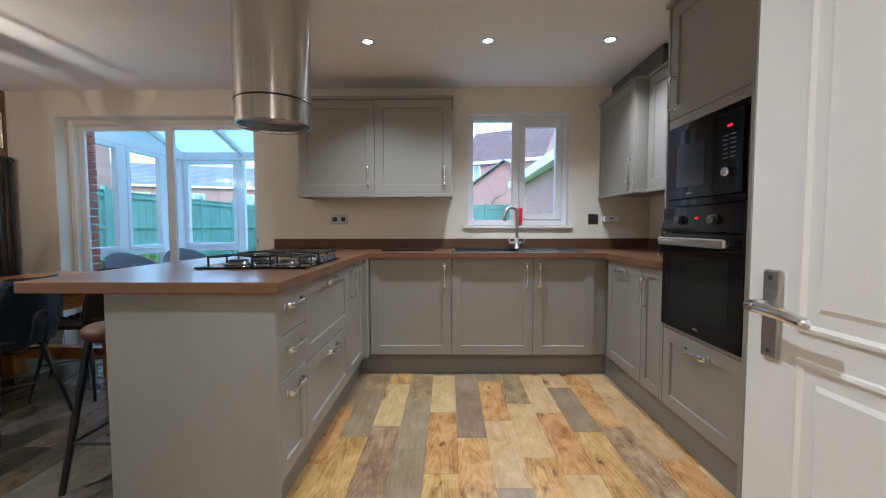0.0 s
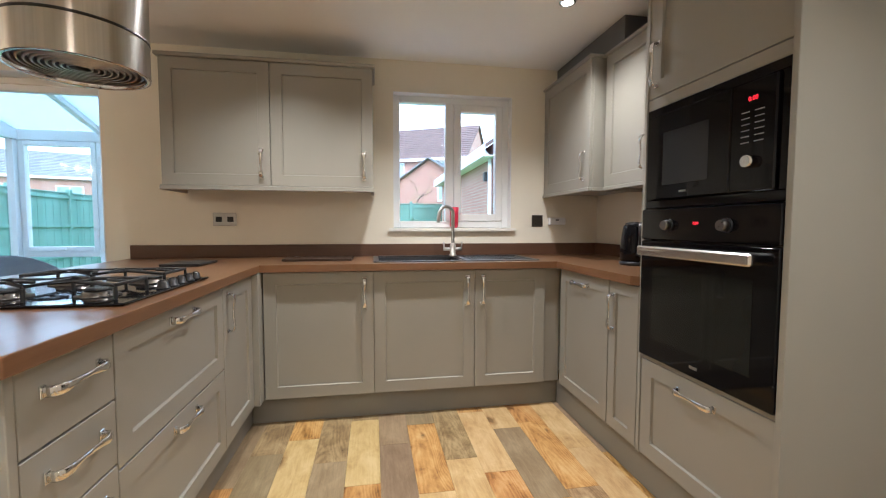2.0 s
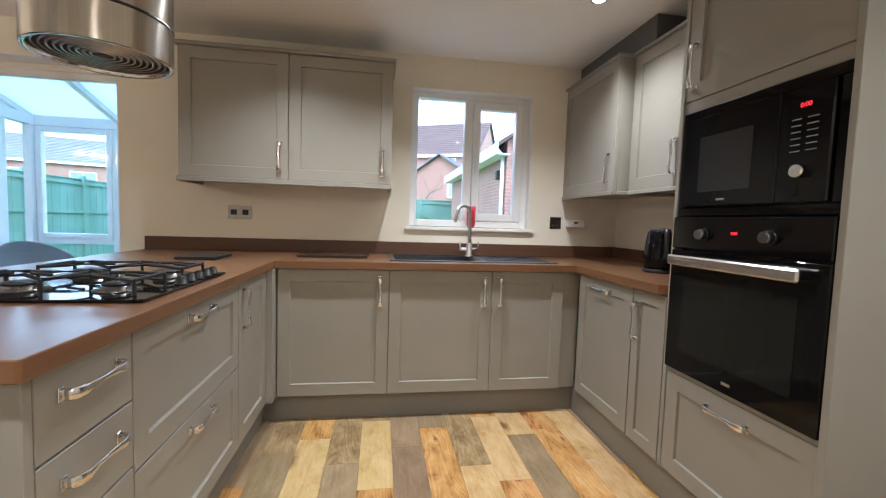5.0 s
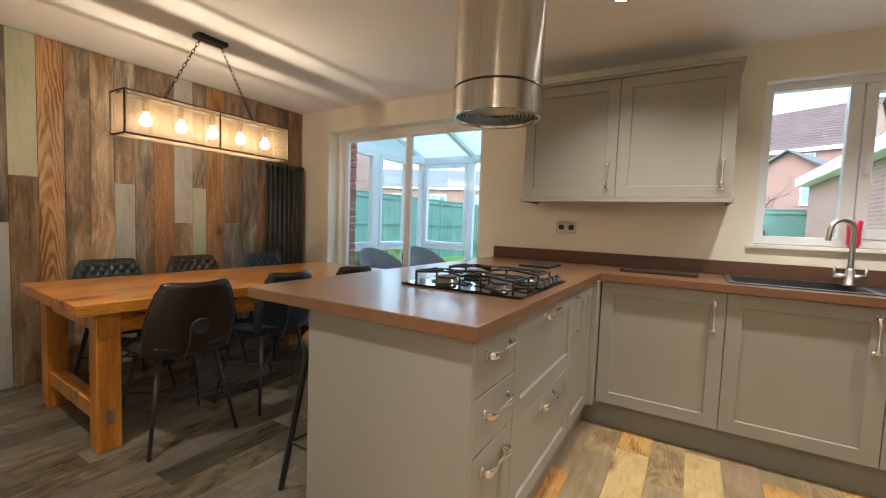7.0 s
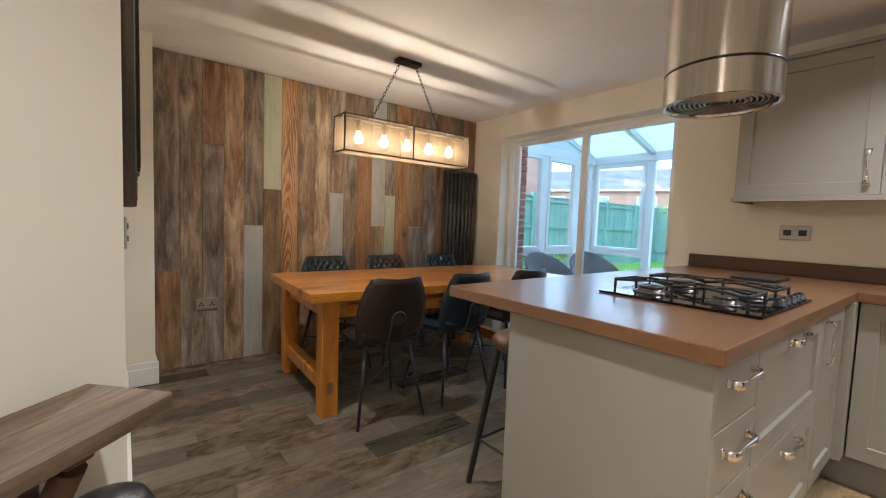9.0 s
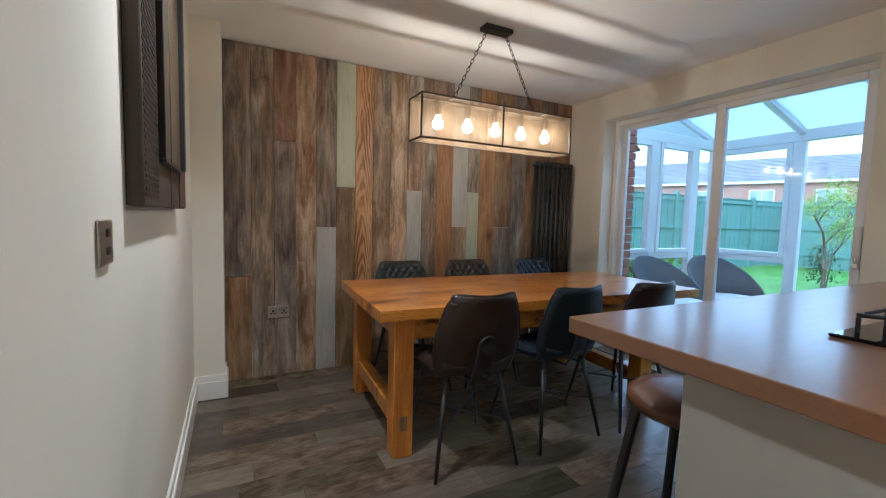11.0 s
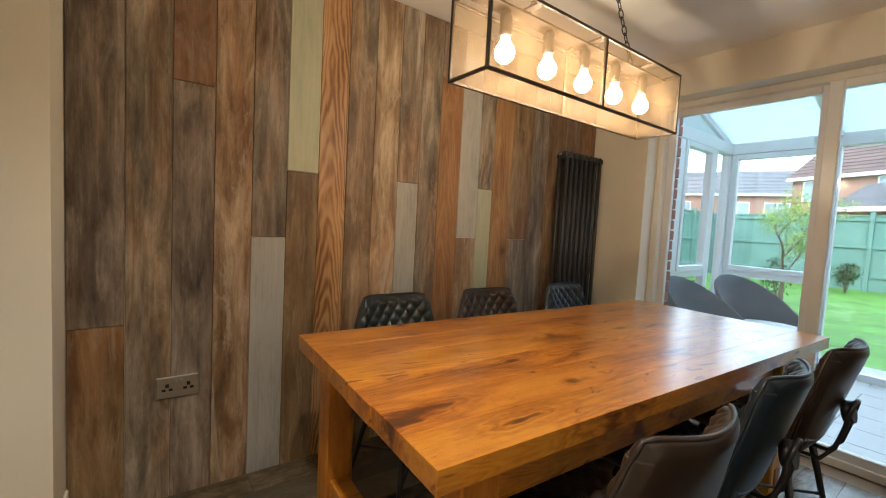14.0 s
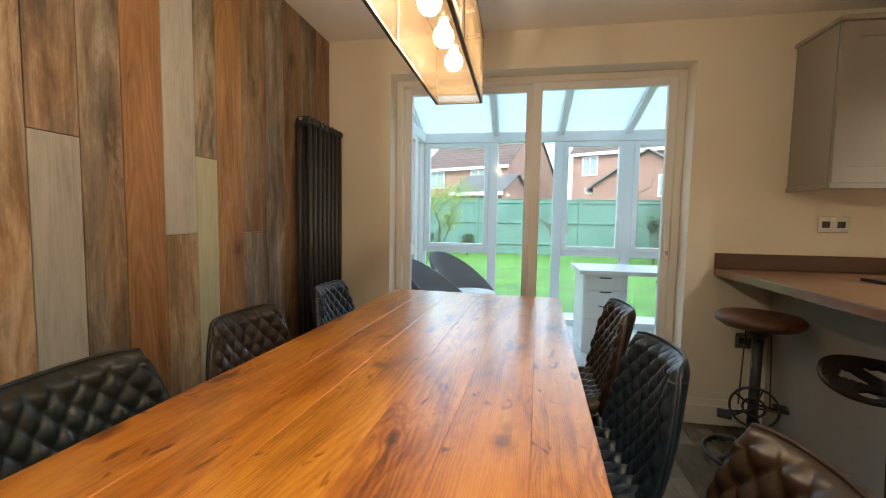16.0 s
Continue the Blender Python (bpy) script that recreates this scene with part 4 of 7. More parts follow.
shaker(t, "top_door", 0.604, 0.57, face((FX_R, TY1 - 0.02, 1.634), "-x"), (0.045, 0.13), True)
part("cornice", boxes((FX_R - 0.022, EAST - 0.004, TY0 - 0.01, TY1 + 0.008, 2.21, 2.235), bev=0.004), M["cab"], t)

# oven and microwave, fronts looking -x
OY0, OY1 = TY0 + 0.023, TY1 - 0.023


def fb(o, rows, bev=0.002):
    """Boxes on the appliance front: along the front, out of it, up."""
    bm = bmesh.new()
    for a0, a1, d0, d1, z0, z1 in rows:
        add_box(bm, o - d1, o - d0, OY1 - a1, OY1 - a0, z0, z1, bev)
    return bm


W = OY1 - OY0
mw = thing("microwave", (1.6, 2.5, 1.19), "black glass built-in microwave with red display", "microwave")
part("body", boxes((1.62, 2.1, OY0, OY1, 1.193, 1.588)), M["black_plastic"], mw)
part("trim_frame", fb(1.62, [(0, W, 0.0, 0.03, 1.193, 1.225), (0, W, 0, 0.03, 1.556, 1.588), (0, 0.03, 0, 0.03, 1.225, 1.556), (W - 0.03, W, 0, 0.03, 1.225, 1.556)]), M["black_glass"], mw)
dr = part("door", fb(1.62, [(0.032, 0.415, 0.0, 0.042, 1.227, 1.554)], 0.004), M["black_glass"], mw, "black glass microwave door")
part("viewing_pane", fb(1.62, [(0.11, 0.33, 0.042, 0.0435, 1.28, 1.48)], 0.0), M["micro_pane"], dr)
cp = part("control_panel", fb(1.62, [(0.417, W - 0.032, 0.0, 0.042, 1.227, 1.554)], 0.004), M["black_glass"], mw)


def digits(parent, text, along, z, size, o, mat):
    """Red figures standing on the appliance front."""
    cu = bpy.data.curves.new("digits", "FONT")
    cu.body, cu.size, cu.extrude, cu.align_x, cu.align_y = text, size, 0.0003, "CENTER", "CENTER"
    tmp = bpy.data.objects.new("digits", cu)
    me = bpy.data.meshes.new_from_object(tmp)
    bpy.data.objects.remove(tmp)
    bm = bmesh.new()
    bm.from_mesh(me)
    bm.transform(Matrix.Translation((o, OY1 - along, z)) @ Matrix.Rotation(radians(-90), 4, "Z") @ Matrix.Rotation(radians(90), 4, "X"))
    ob = part("display_digits", bm, mat, parent, "red display figures")
    return ob


digits(cp, "0:00", 0.492, 1.50, 0.019, 1.577, M["led"])
kb = bmesh.new()
for k in range(6):
    z = 1.462 - 0.018 * k
    for a0, a1 in ((0.455, 0.482), (0.5, 0.53)):
        add_box(kb, 1.5765, 1.578, OY1 - a1, OY1 - a0, z, z + 0.0025)
part("button_marks", kb, M["steel_plate"], cp, "faint grey button marks")
kb = bmesh.new()
add_cyl(kb, (1.578, OY1 - 0.492, 1.315), (1.556, OY1 - 0.492, 1.315), 0.019, 0.017, 24)
part("dial", kb, M["chrome"], cp, "chrome control dial")
lb = fb(1.5785, [(0.2, 0.235, 0.0, 0.001, 1.247, 1.254)], 0)
part("badge", lb, M["steel_plate"], dr)

ov = thing("oven", (1.6, 2.5, 0.585), "black glass built-in oven with steel bar handle", "oven")
part("body", boxes((1.62, 2.1, OY0, OY1, 0.585, 1.188)), M["black_plastic"], ov)
cp = part("control_panel", fb(1.62, [(0, W, 0, 0.045, 1.068, 1.188)], 0.003), M["black_glass"], ov)
for a in (0.16, 0.42):
    kb = bmesh.new()
    add_cyl(kb, (1.575, OY1 - a, 1.125), (1.567, OY1 - a, 1.125), 0.024, 0.024, 24)
    kn = part("dial", kb, M["black_plastic"], cp)
    kb = bmesh.new()
    add_cyl(kb, (1.567, OY1 - a, 1.125), (1.547, OY1 - a, 1.125), 0.020, 0.017, 24)
    part("dial_face", kb, M["pewter"], kn, "dark metal dial face")
digits(cp, "0:00", 0.29, 1.132, 0.015, 1.5745, M["led"])
dr = part("door", fb(1.62, [(0, W, 0, 0.045, 0.588, 1.062)], 0.003), M["black_glass"], ov, "black glass oven door")
part("viewing_pane", fb(1.62, [(0.075, 0.52, 0.045, 0.0465, 0.67, 0.96)], 0.0), M["oven_glass"], dr)
part("badge", fb(1.5745, [(0.285, 0.32, 0.0, 0.001, 0.618, 0.628)], 0), M["steel_plate"], dr)
hb = fb(1.62, [(0.03, W - 0.05, 0.072, 0.09, 1.005, 1.043)], 0.006)
for a in (0.07, W - 0.1):
    add_box(hb, 1.546, 1.576, OY1 - a - 0.02, OY1 - a, 1.015, 1.035, 0.002)
part("handle", hb, metal("satin_steel_bar", (0.72, 0.71, 0.69), 0.25, (1, 0.03, 1)), dr, "satin steel bar handle")

# wall units
u = thing("wall_cabinet", (-0.13, 4.05, 1.33), "grey double-door shaker wall cabinet with chrome handles", "cabinet", GW)
part("body", boxes((-0.733, 0.473, 3.88 + D, 4.198, 1.355, 2.085), bev=0.001), M["cab"], u)
shaker(u, "door", 0.599, 0.73, face((-0.731, 3.88, 1.355), "-y"), (0.548, 0.135))
shaker(u, "door", 0.603, 0.73, face((-0.130, 3.88, 1.355), "-y"), (0.548, 0.135))
part("cornice", boxes((-0.748, 0.488, 3.862, 4.198, 2.085, 2.106), bev=0.004), M["cab"], u)
part("light_rail", boxes((-0.74, 0.48, 3.872, 3.892, 1.328, 1.355), (-0.74, -0.72, 3.892, 4.198, 1.328, 1.355), (0.46, 0.48, 3.892, 4.198, 1.328, 1.355), bev=0.003), M["cab"], u)
u = thing("wall_cabinet", (1.95, 3.85, 1.33), "grey corner wall cabinet with chrome handle beside the window", "cabinet", GW)
part("body", boxes((1.735 + D, EAST - 0.003, 3.53, 4.198, 1.35, 2.105), bev=0.001), M["cab"], u)
shaker(u, "door", 0.665, 0.755, face((1.735, 4.196, 1.35), "-x"), (0.60, 0.135))
part("cornice", boxes((1.72, EAST - 0.003, 3.518, 4.198, 2.105, 2.122), bev=0.004), M["cab"], u)
part("light_rail", boxes((1.727, 1.747, 3.524, 4.198, 1.328, 1.35), (1.747, EAST - 0.003, 3.524, 3.544, 1.328, 1.35), bev=0.003), M["cab"], u)
u = thing("wall_cabinet", (2.0, 3.18, 1.33), "grey shaker wall cabinet with chrome handle over the kettle", "cabinet", GW)
part("body", boxes((1.82 + D, EAST - 0.003, 2.83, 3.515, 1.35, 2.105), bev=0.001), M["cab"], u)
shaker(u, "door", 0.42, 0.755, face((1.82, 3.515, 1.35), "-x"), (0.372, 0.145))
shaker(u, "door", 0.262, 0.755, face((1.82, 3.094, 1.35), "-x"), (0.05, 0.145), True, 0.06)
part("cornice", boxes((1.806, EAST - 0.003, 2.828, 3.516, 2.105, 2.122), bev=0.004), M["cab"], u)
part("light_rail", boxes((1.812, 1.832, 2.83, 3.516, 1.328, 1.35), bev=0.003), M["cab"], u)
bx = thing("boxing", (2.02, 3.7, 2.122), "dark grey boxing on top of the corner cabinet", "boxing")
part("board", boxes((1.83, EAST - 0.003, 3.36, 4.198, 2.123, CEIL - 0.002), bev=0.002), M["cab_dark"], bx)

# worktops: back run, right run and peninsula butt together
w = thing("worktop", (0.5, 3.9, TOP - 0.04), "walnut-effect laminate worktop running round the kitchen", "worktop")
SX0, SX1, SY0, SY1 = 0.49, 1.02, 3.70, 4.08     # bowl cut-out
for x0, x1, y0, y1 in ((-0.136, SX0, 3.588, 4.196), (SX1, EAST - 0.003, 3.588, 4.196), (SX0, SX1, 3.588, SY0), (SX0, SX1, SY1, 4.196)):
    part("slab", boxes((x0, x1, y0, y1, TOP - 0.04, TOP)), M["worktop"], w)
bm = bmesh.new()
add_prism(bm, [(1.566, 3.588), (1.566, 2.86), (1.6, 2.829), (EAST - 0.003, 2.829), (EAST - 0.003, 3.588)], TOP - 0.04, TOP, "z")
part("slab", bm, M["worktop_y"], w)
pen = thing("worktop", (-0.6, 3.1, TOP - 0.04), "walnut-effect laminate peninsula worktop with breakfast overhang", "worktop")
bm = bmesh.new()
add_prism(bm, [(-1.058, 2.018), (-0.141, 2.018), (-0.137, 2.022), (-0.137, 4.196), (-1.068, 4.196), (-1.068, 2.028)], TOP - 0.04, TOP, "z")
sl = part("slab", bm, M["worktop_y"], pen)
bv = sl.modifiers.new("edge", "BEVEL")
bv.width, bv.segments, bv.limit_method = 0.004, 2, "ANGLE"
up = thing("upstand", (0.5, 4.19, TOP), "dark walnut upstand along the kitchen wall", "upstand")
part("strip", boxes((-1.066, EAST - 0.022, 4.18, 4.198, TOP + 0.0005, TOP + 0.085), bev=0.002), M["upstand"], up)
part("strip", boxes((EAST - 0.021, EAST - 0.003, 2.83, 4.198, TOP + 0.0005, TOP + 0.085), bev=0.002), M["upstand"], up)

# sink, tap
s = thing("sink", (1.0, 3.9, TOP), "black composite sink with drainer set into the worktop", "sink")
bm = bmesh.new()
add_box(bm, SX0 - 0.02, SX1 + 0.005, SY0 - 0.03, SY0, TOP, TOP + 0.007, 0.002)
add_box(bm, SX0 - 0.02, SX1 + 0.005, SY1, SY1 + 0.04, TOP, TOP + 0.007, 0.002)
add_box(bm, SX0 - 0.02, SX0 + 0.012, SY0, SY1, TOP, TOP + 0.007, 0.002)
part("rim", bm, M["sink"], s)
part("bowl", boxes((SX0 + 0.002, SX0 + 0.012, SY0, SY1, TOP - 0.17, TOP), (SX1 - 0.012, SX1 - 0.002, SY0, SY1, TOP - 0.17, TOP), (SX0 + 0.012, SX1 - 0.012, SY0 + 0.001, SY0 + 0.012, TOP - 0.17, TOP), (SX0 + 0.012, SX1 - 0.012, SY1 - 0.012, SY1 - 0.001, TOP - 0.17, TOP), (SX0 + 0.012, SX1 - 0.012, SY0 + 0.012, SY1 - 0.012, TOP - 0.17, TOP - 0.16)), M["sink"], s)
bm = bmesh.new()
add_box(bm, SX1 + 0.005, 1.49, SY0 - 0.03, SY1 + 0.04, TOP, TOP + 0.006, 0.002)
dn = part("drainer", bm, M["sink"], s, "ribbed drainer")
for k in range(9):
    part("rib", boxes((1.06, 1.46, SY0 + 0.02 + 0.042 * k, SY0 + 0.03 + 0.042 * k, TOP + 0.006, TOP + 0.0085), bev=0.001), M["sink"], dn)
tp = thing("tap", (1.01, 4.03, TOP), "brushed chrome swan-neck mixer tap with two levers", "tap")
bm = bmesh.new()
add_lathe(bm, (1.01, 4.03, TOP + 0.007), [(0.027, 0), (0.027, 0.006), (0.02, 0.012), (0.02, 0.075), (0.015, 0.085), (0.0125, 0.09)], 20)
part("body", bm, M["steel"], tp)
bm = bmesh.new()
add_tube(bm, [(1.01, 4.03, TOP + 0.09), (1.01, 4.03, TOP + 0.29)] + [(1.01 - 0.052 * (1 - math.cos(a)), 4.03 - 0.03 * (1 - math.cos(a)), TOP + 0.29 + 0.055 * math.sin(a)) for a in [math.pi * k / 12 for k in range(1, 12)]] + [(0.903, 3.969, TOP + 0.27), (0.899, 3.967, TOP + 0.235)], 0.0125, 12)
part("spout", bm, M["steel"], tp)
for sx in (-1, 1):
    bm = bmesh.new()
    add_cyl(bm, (1.01, 4.03, TOP + 0.055), (1.01 + sx * 0.06, 4.03, TOP + 0.055), 0.011, n=14)
    add_cyl(bm, (1.01 + sx * 0.06, 4.03, TOP + 0.044), (1.01 + sx * 0.063, 4.03, TOP + 0.105), 0.0055, n=10)
    part("lever", bm, M["steel"], tp)
r = thing("dish_brush", (1.06, 4.2, WZ0 + 0.01), "red plastic scrubber standing on the window board", "brush")
bm = bmesh.new()
add_lathe(bm, (1.055, 4.215, WZ0 + 0.011), [(0.022, 0), (0.03, 0.02), (0.031, 0.09), (0.034, 0.15), (0.03, 0.152)], 18)
part("cup", bm, M["red"], r)

# kettle
k = thing("kettle", (1.95, 3.36, TOP), "shiny black electric kettle on the worktop", "kettle")
KX, KY = 1.90, 3.32
bm = bmesh.new()
add_lathe(bm, (KX, KY, TOP), [(0.078, 0), (0.08, 0.006), (0.08, 0.018), (0.07, 0.02)], 24)
part("base", bm, M["black_plastic"], k)
bm = bmesh.new()
add_lathe(bm, (KX, KY, TOP + 0.021), [(0.07, 0), (0.076, 0.01), (0.077, 0.06), (0.07, 0.14), (0.062, 0.19), (0.055, 0.2)], 28)
part("jug", bm, M["black_glass"], k)
bm = bmesh.new()
add_lathe(bm, (KX, KY, TOP + 0.222), [(0.053, 0), (0.05, 0.01), (0.02, 0.016)], 24)
part("lid", bm, M["black_plastic"], k)
bm = bmesh.new()
add_tube(bm, [(KX - 0.02, KY - 0.05, TOP + 0.22), (KX - 0.035, KY - 0.095, TOP + 0.225), (KX - 0.045, KY - 0.115, TOP + 0.19), (KX - 0.045, KY - 0.115, TOP + 0.1), (KX - 0.03, KY - 0.075, TOP + 0.06)], 0.013, 10)
part("handle", bm, M["black_plastic"], k)

# hob
h = thing("hob", (-0.44, 2.76, TOP), "black glass gas hob with cast iron pan supports", "hob")
HX0, HX1, HY0, HY1, HZ = -0.70, -0.188, 2.455, 3.04, TOP + 0.009
part("glass_plate", boxes((HX0, HX1, HY0, HY1, TOP + 0.001, HZ), bev=0.003), M["black_glass"], h)
for cx, cy, rr in ((-0.33, 2.60, 0.038), (-0.57, 2.60, 0.046), (-0.33, 2.89, 0.046), (-0.57, 2.89, 0.055)):
    bm = bmesh.new()
    add_lathe(bm, (cx, cy, HZ), [(rr + 0.018, 0), (rr + 0.018, 0.004), (rr, 0.006), (rr, 0.014), (rr - 0.006, 0.016)], 24)
    bn = part("burner", bm, M["pewter"], h, "dark steel burner ring")
    bm = bmesh.new()
    add_lathe(bm, (cx, cy, HZ + 0.0162), [(rr - 0.004, 0), (rr - 0.002, 0.006), (rr - 0.012, 0.009)], 24)
    part("burner_cap", bm, M["iron"], bn)
for y0, y1 in ((2.475, 2.735), (2.755, 3.01)):
    bm = bmesh.new()
    zz, ym = HZ + 0.04, (y0 + y1) / 2
    for xx in (-0.672, -0.243):
        add_box(bm, xx - 0.004, xx + 0.004, ym - 0.085, ym + 0.085, zz - 0.004, zz + 0.006, 0.002)
        for yy in (ym - 0.085, ym + 0.077):
            add_box(bm, xx - 0.004, xx + 0.004, yy, yy + 0.008, HZ + 0.0005, zz - 0.004, 0.001)
    for s_ in (-1, 1):
        add_tube(bm, [(-0.672, ym + s_ * 0.08, zz), (-0.6, ym + s_ * 0.06, zz + 0.004), (-0.54, ym + s_ * 0.03, zz + 0.006), (-0.458, ym + s_ * 0.095, zz + 0.002), (-0.38, ym + s_ * 0.03, zz + 0.006), (-0.31, ym + s_ * 0.06, zz + 0.004), (-0.243, ym + s_ * 0.08, zz)], 0.0055, 6)
    for cx in (-0.33, -0.57):
        add_tube(bm, [(cx - 0.075, ym, zz + 0.002), (cx - 0.022, ym, zz + 0.006)], 0.005, 6)
        add_tube(bm, [(cx + 0.022, ym, zz + 0.006), (cx + 0.075, ym, zz + 0.002)], 0.005, 6)
    add_box(bm, -0.462, -0.454, ym - 0.1, ym + 0.1, zz - 0.004, zz + 0.005, 0.002)
    for yy in (ym - 0.1, ym + 0.092):
        add_box(bm, -0.462, -0.454, yy, yy + 0.008, HZ + 0.0005, zz - 0.004, 0.001)
    part("pan_support", bm, M["iron"], h, "cast iron pan support")
for k in range(5):
    bm = bmesh.new()
    add_lathe(bm, (-0.211, 2.72 + 0.062 * k, HZ), [(0.021, 0), (0.021, 0.004), (0.017, 0.006), (0.015, 0.024), (0.012, 0.026)], 18)
    add_box(bm, -0.2135, -0.2085, 2.705 + 0.062 * k, 2.735 + 0.062 * k, HZ + 0.024, HZ + 0.03, 0.001)
    part("knob", bm, M["black_plastic"], h)

# glass boards lying on the worktop
for nm, x0, x1, y0, y1, mt, lb in (("chopping_board", -0.07, 0.345, 3.80, 4.08, "dark_board", "dark brown chopping board lying on the worktop"), ("trivet", -0.62, -0.42, 3.56, 3.83, "iron", "dark flat trivet lying on the worktop")):
    o = thing(nm, ((x0 + x1) / 2, (y0 + y1) / 2, TOP), lb, nm.replace("_", " "))
    part("board", boxes((x0, x1, y0, y1, TOP + 0.001, TOP + 0.014), bev=0.006, seg=2), M[mt], o)

# cooker hood: a hanging steel cylinder
HC, HR, HB = (-0.452, 2.77), 0.187, 1.612
h = thing("cooker_hood", (HC[0], HC[1], CEIL), "brushed steel cylinder extractor hanging from the ceiling", "cooker hood")
bm = bmesh.new()
add_lathe(bm, (HC[0], HC[1], HB), [(HR, 0.0), (HR, 0.112)], 96, False)
ls = part("lower_shell", bm, M["hood_steel"], h)
bm = bmesh.new()
add_lathe(bm, (HC[0], HC[1], HB), [(HR - 0.001, 0.0002), (HR - 0.003, -0.0012), (HR - 0.011, -0.0012), (HR - 0.014, 0.001), (HR - 0.014, 0.02)], 96, False)
part("rim", bm, M["chrome"], ls, "rolled steel lower rim")
bm = bmesh.new()
add_lathe(bm, (HC[0], HC[1], HB), [(HR, 0.1205), (HR, CEIL - HB - 0.001)], 96, False)
part("upper_shell", bm, M["hood_steel"], h)
bm = bmesh.new()
add_lathe(bm, (HC[0], HC[1], HB), [(HR - 0.0035, 0.1115), (HR + 0.0008, 0.1115), (HR + 0.0008, 0.1205), (HR - 0.0035, 0.1205)], 64, False)
part("band", bm, M["black_metal"], h, "dark shadow line round the cylinder")
for k in range(9):
    bm = bmesh.new()
    rr = 0.03 + 0.0165 * k
    add_lathe(bm, (HC[0], HC[1], HB + 0.01), [(rr - 0.003, 0.0), (rr + 0.003, 0.0), (rr + 0.003, 0.012), (rr - 0.003, 0.012), (rr - 0.003, 0.0)], 40, False)
    part("filter_ring", bm, M["steel_plate"], h, "metal grease filter ring")
bm = bmesh.new()
add_lathe(bm, (HC[0], HC[1], HB + 0.024), [(HR - 0.012, 0), (HR - 0.012, 0.004)], 40)
part("filter_plate", bm, M["pewter"], h)

# ceiling spots; the southern three are unseen, added to brighten that end
SPOTS = [(-0.062, 3.3), (0.7, 3.3), (1.466, 3.3), (-1.75, 1.45), (0.1, 1.42), (1.466, 1.42)]
for sx, sy in SPOTS:
    o = thing("ceiling_spot", (sx, sy, CEIL), "small lit recessed ceiling spotlight with white rim; southern row added", "spotlight", "ceiling spotlights")
    bm = bmesh.new()
    add_lathe(bm, (sx, sy, CEIL - 0.008), [(0.03, 0.004), (0.033, 0.0), (0.042, 0.002), (0.044, 0.0075), (0.03, 0.0075), (0.03, 0.004)], 24, False)
    part("rim", bm, M["chrome"], o)
    bm = bmesh.new()
    add_lathe(bm, (sx, sy, CEIL - 0.005), [(0.03, 0), (0.03, 0.003)], 20)
    part("lens", bm, M["spot_glow"], o, "glowing lens")
    lamp("spot_light", "SPOT", pose(sx, sy, CEIL - 0.02), 30 if sy > 3 else 26 if sx > 1 else 38 if sx < -1 else 33, (1, 0.84, 0.64), spot=124 if sy > 3 else 130, radius=0.03)

# hall ceiling light, behind the start
o = thing("hall_light", (0.7, -0.4, CEIL), "round white hall ceiling light", "ceiling light")
bm = bmesh.new()
add_lathe(bm, (0.7, -0.4, CEIL - 0.06), [(0.02, 0), (0.11, 0.012), (0.15, 0.04), (0.15, 0.058)], 28)
part("diffuser", bm, M["spot_glow"], o)
lamp("hall_lamp", "POINT", pose(0.7, -0.4, CEIL - 0.12), 13, (1, 0.74, 0.48), radius=0.08)

# sockets and switches


def socket_plate(name, m, mat, double, label, kind="socket", insert=True):
    """A face plate in its own frame, looking along -y, centred."""
    w = 0.073 if double else 0.043
    o = thing(name, (0, 0, 0), label, "socket" if kind == "socket" else "switch", "sockets and switches")
    part("plate", boxes((-w, w, -0.008, -0.0005, -0.043, 0.043), bev=0.003), mat, o)
    if kind == "socket":
        for cx in (-0.036, 0.036):
            bm = boxes((cx - 0.006, cx + 0.006, -0.0088, -0.0075, 0.0, 0.015), (cx - 0.018, cx - 0.005, -0.0088, -0.0075, -0.014, -0.004), (cx + 0.005, cx + 0.018, -0.0088, -0.0075, -0.014, -0.004))
            if insert:
                add_box(bm, cx - 0.019, cx + 0.019, -0.0084, -0.0076, -0.017, 0.0175, 0.0)
            part("outlet", bm, M["black_plastic"], o)
            part("rocker", boxes((cx * 0.28 - 0.006, cx * 0.28 + 0.006, -0.011, -0.0078, 0.015, 0.032), bev=0.001), M["steel_plate"], o)
    else:
        for z0 in ((-0.006,) if not insert else (-0.024, 0.01)):
            part("rocker", boxes((-0.009, 0.009, -0.012, -0.0078, z0, z0 + 0.016), bev=0.0015), M["pewter"], o)
    o.matrix_basis = m
    return o


socket_plate("double_socket", pose(-0.5, BACK, 1.160), M["steel_plate"], True, "brushed steel double socket above the worktop")
socket_plate("spur_switch", pose(1.688, BACK, 1.158), M["pewter"], False, "dark metal fused switch beside the window", "switch", False)
socket_plate("double_socket", pose(WEST + 0.002, 1.528, 0.458, 0, 0, 90), M["steel_plate"], True, "brushed metal double socket on the board-clad wall", "socket", False)
socket_plate("double_socket", pose(-0.86, BACK, 0.5), M["pewter"], True, "dark metal double socket low on the wall under the peninsula")
socket_plate("light_switch", pose(-1.25, 1.028, 1.09, 0, 0, 180), M["steel_plate"], False, "brushed metal light switch beside the picture", "switch")
o = thing("socket_adaptor", (1.86, 4.19, 1.14), "small white plug-in unit on the wall beside the window", "adaptor")
part("case", boxes((1.77, 1.9, 4.155, 4.199, 1.128, 1.182), bev=0.006), M["white_board"], o)
part("plug", boxes((1.815, 1.84, 4.143, 4.155, 1.158, 1.168), bev=0.002), M["black_plastic"], o)

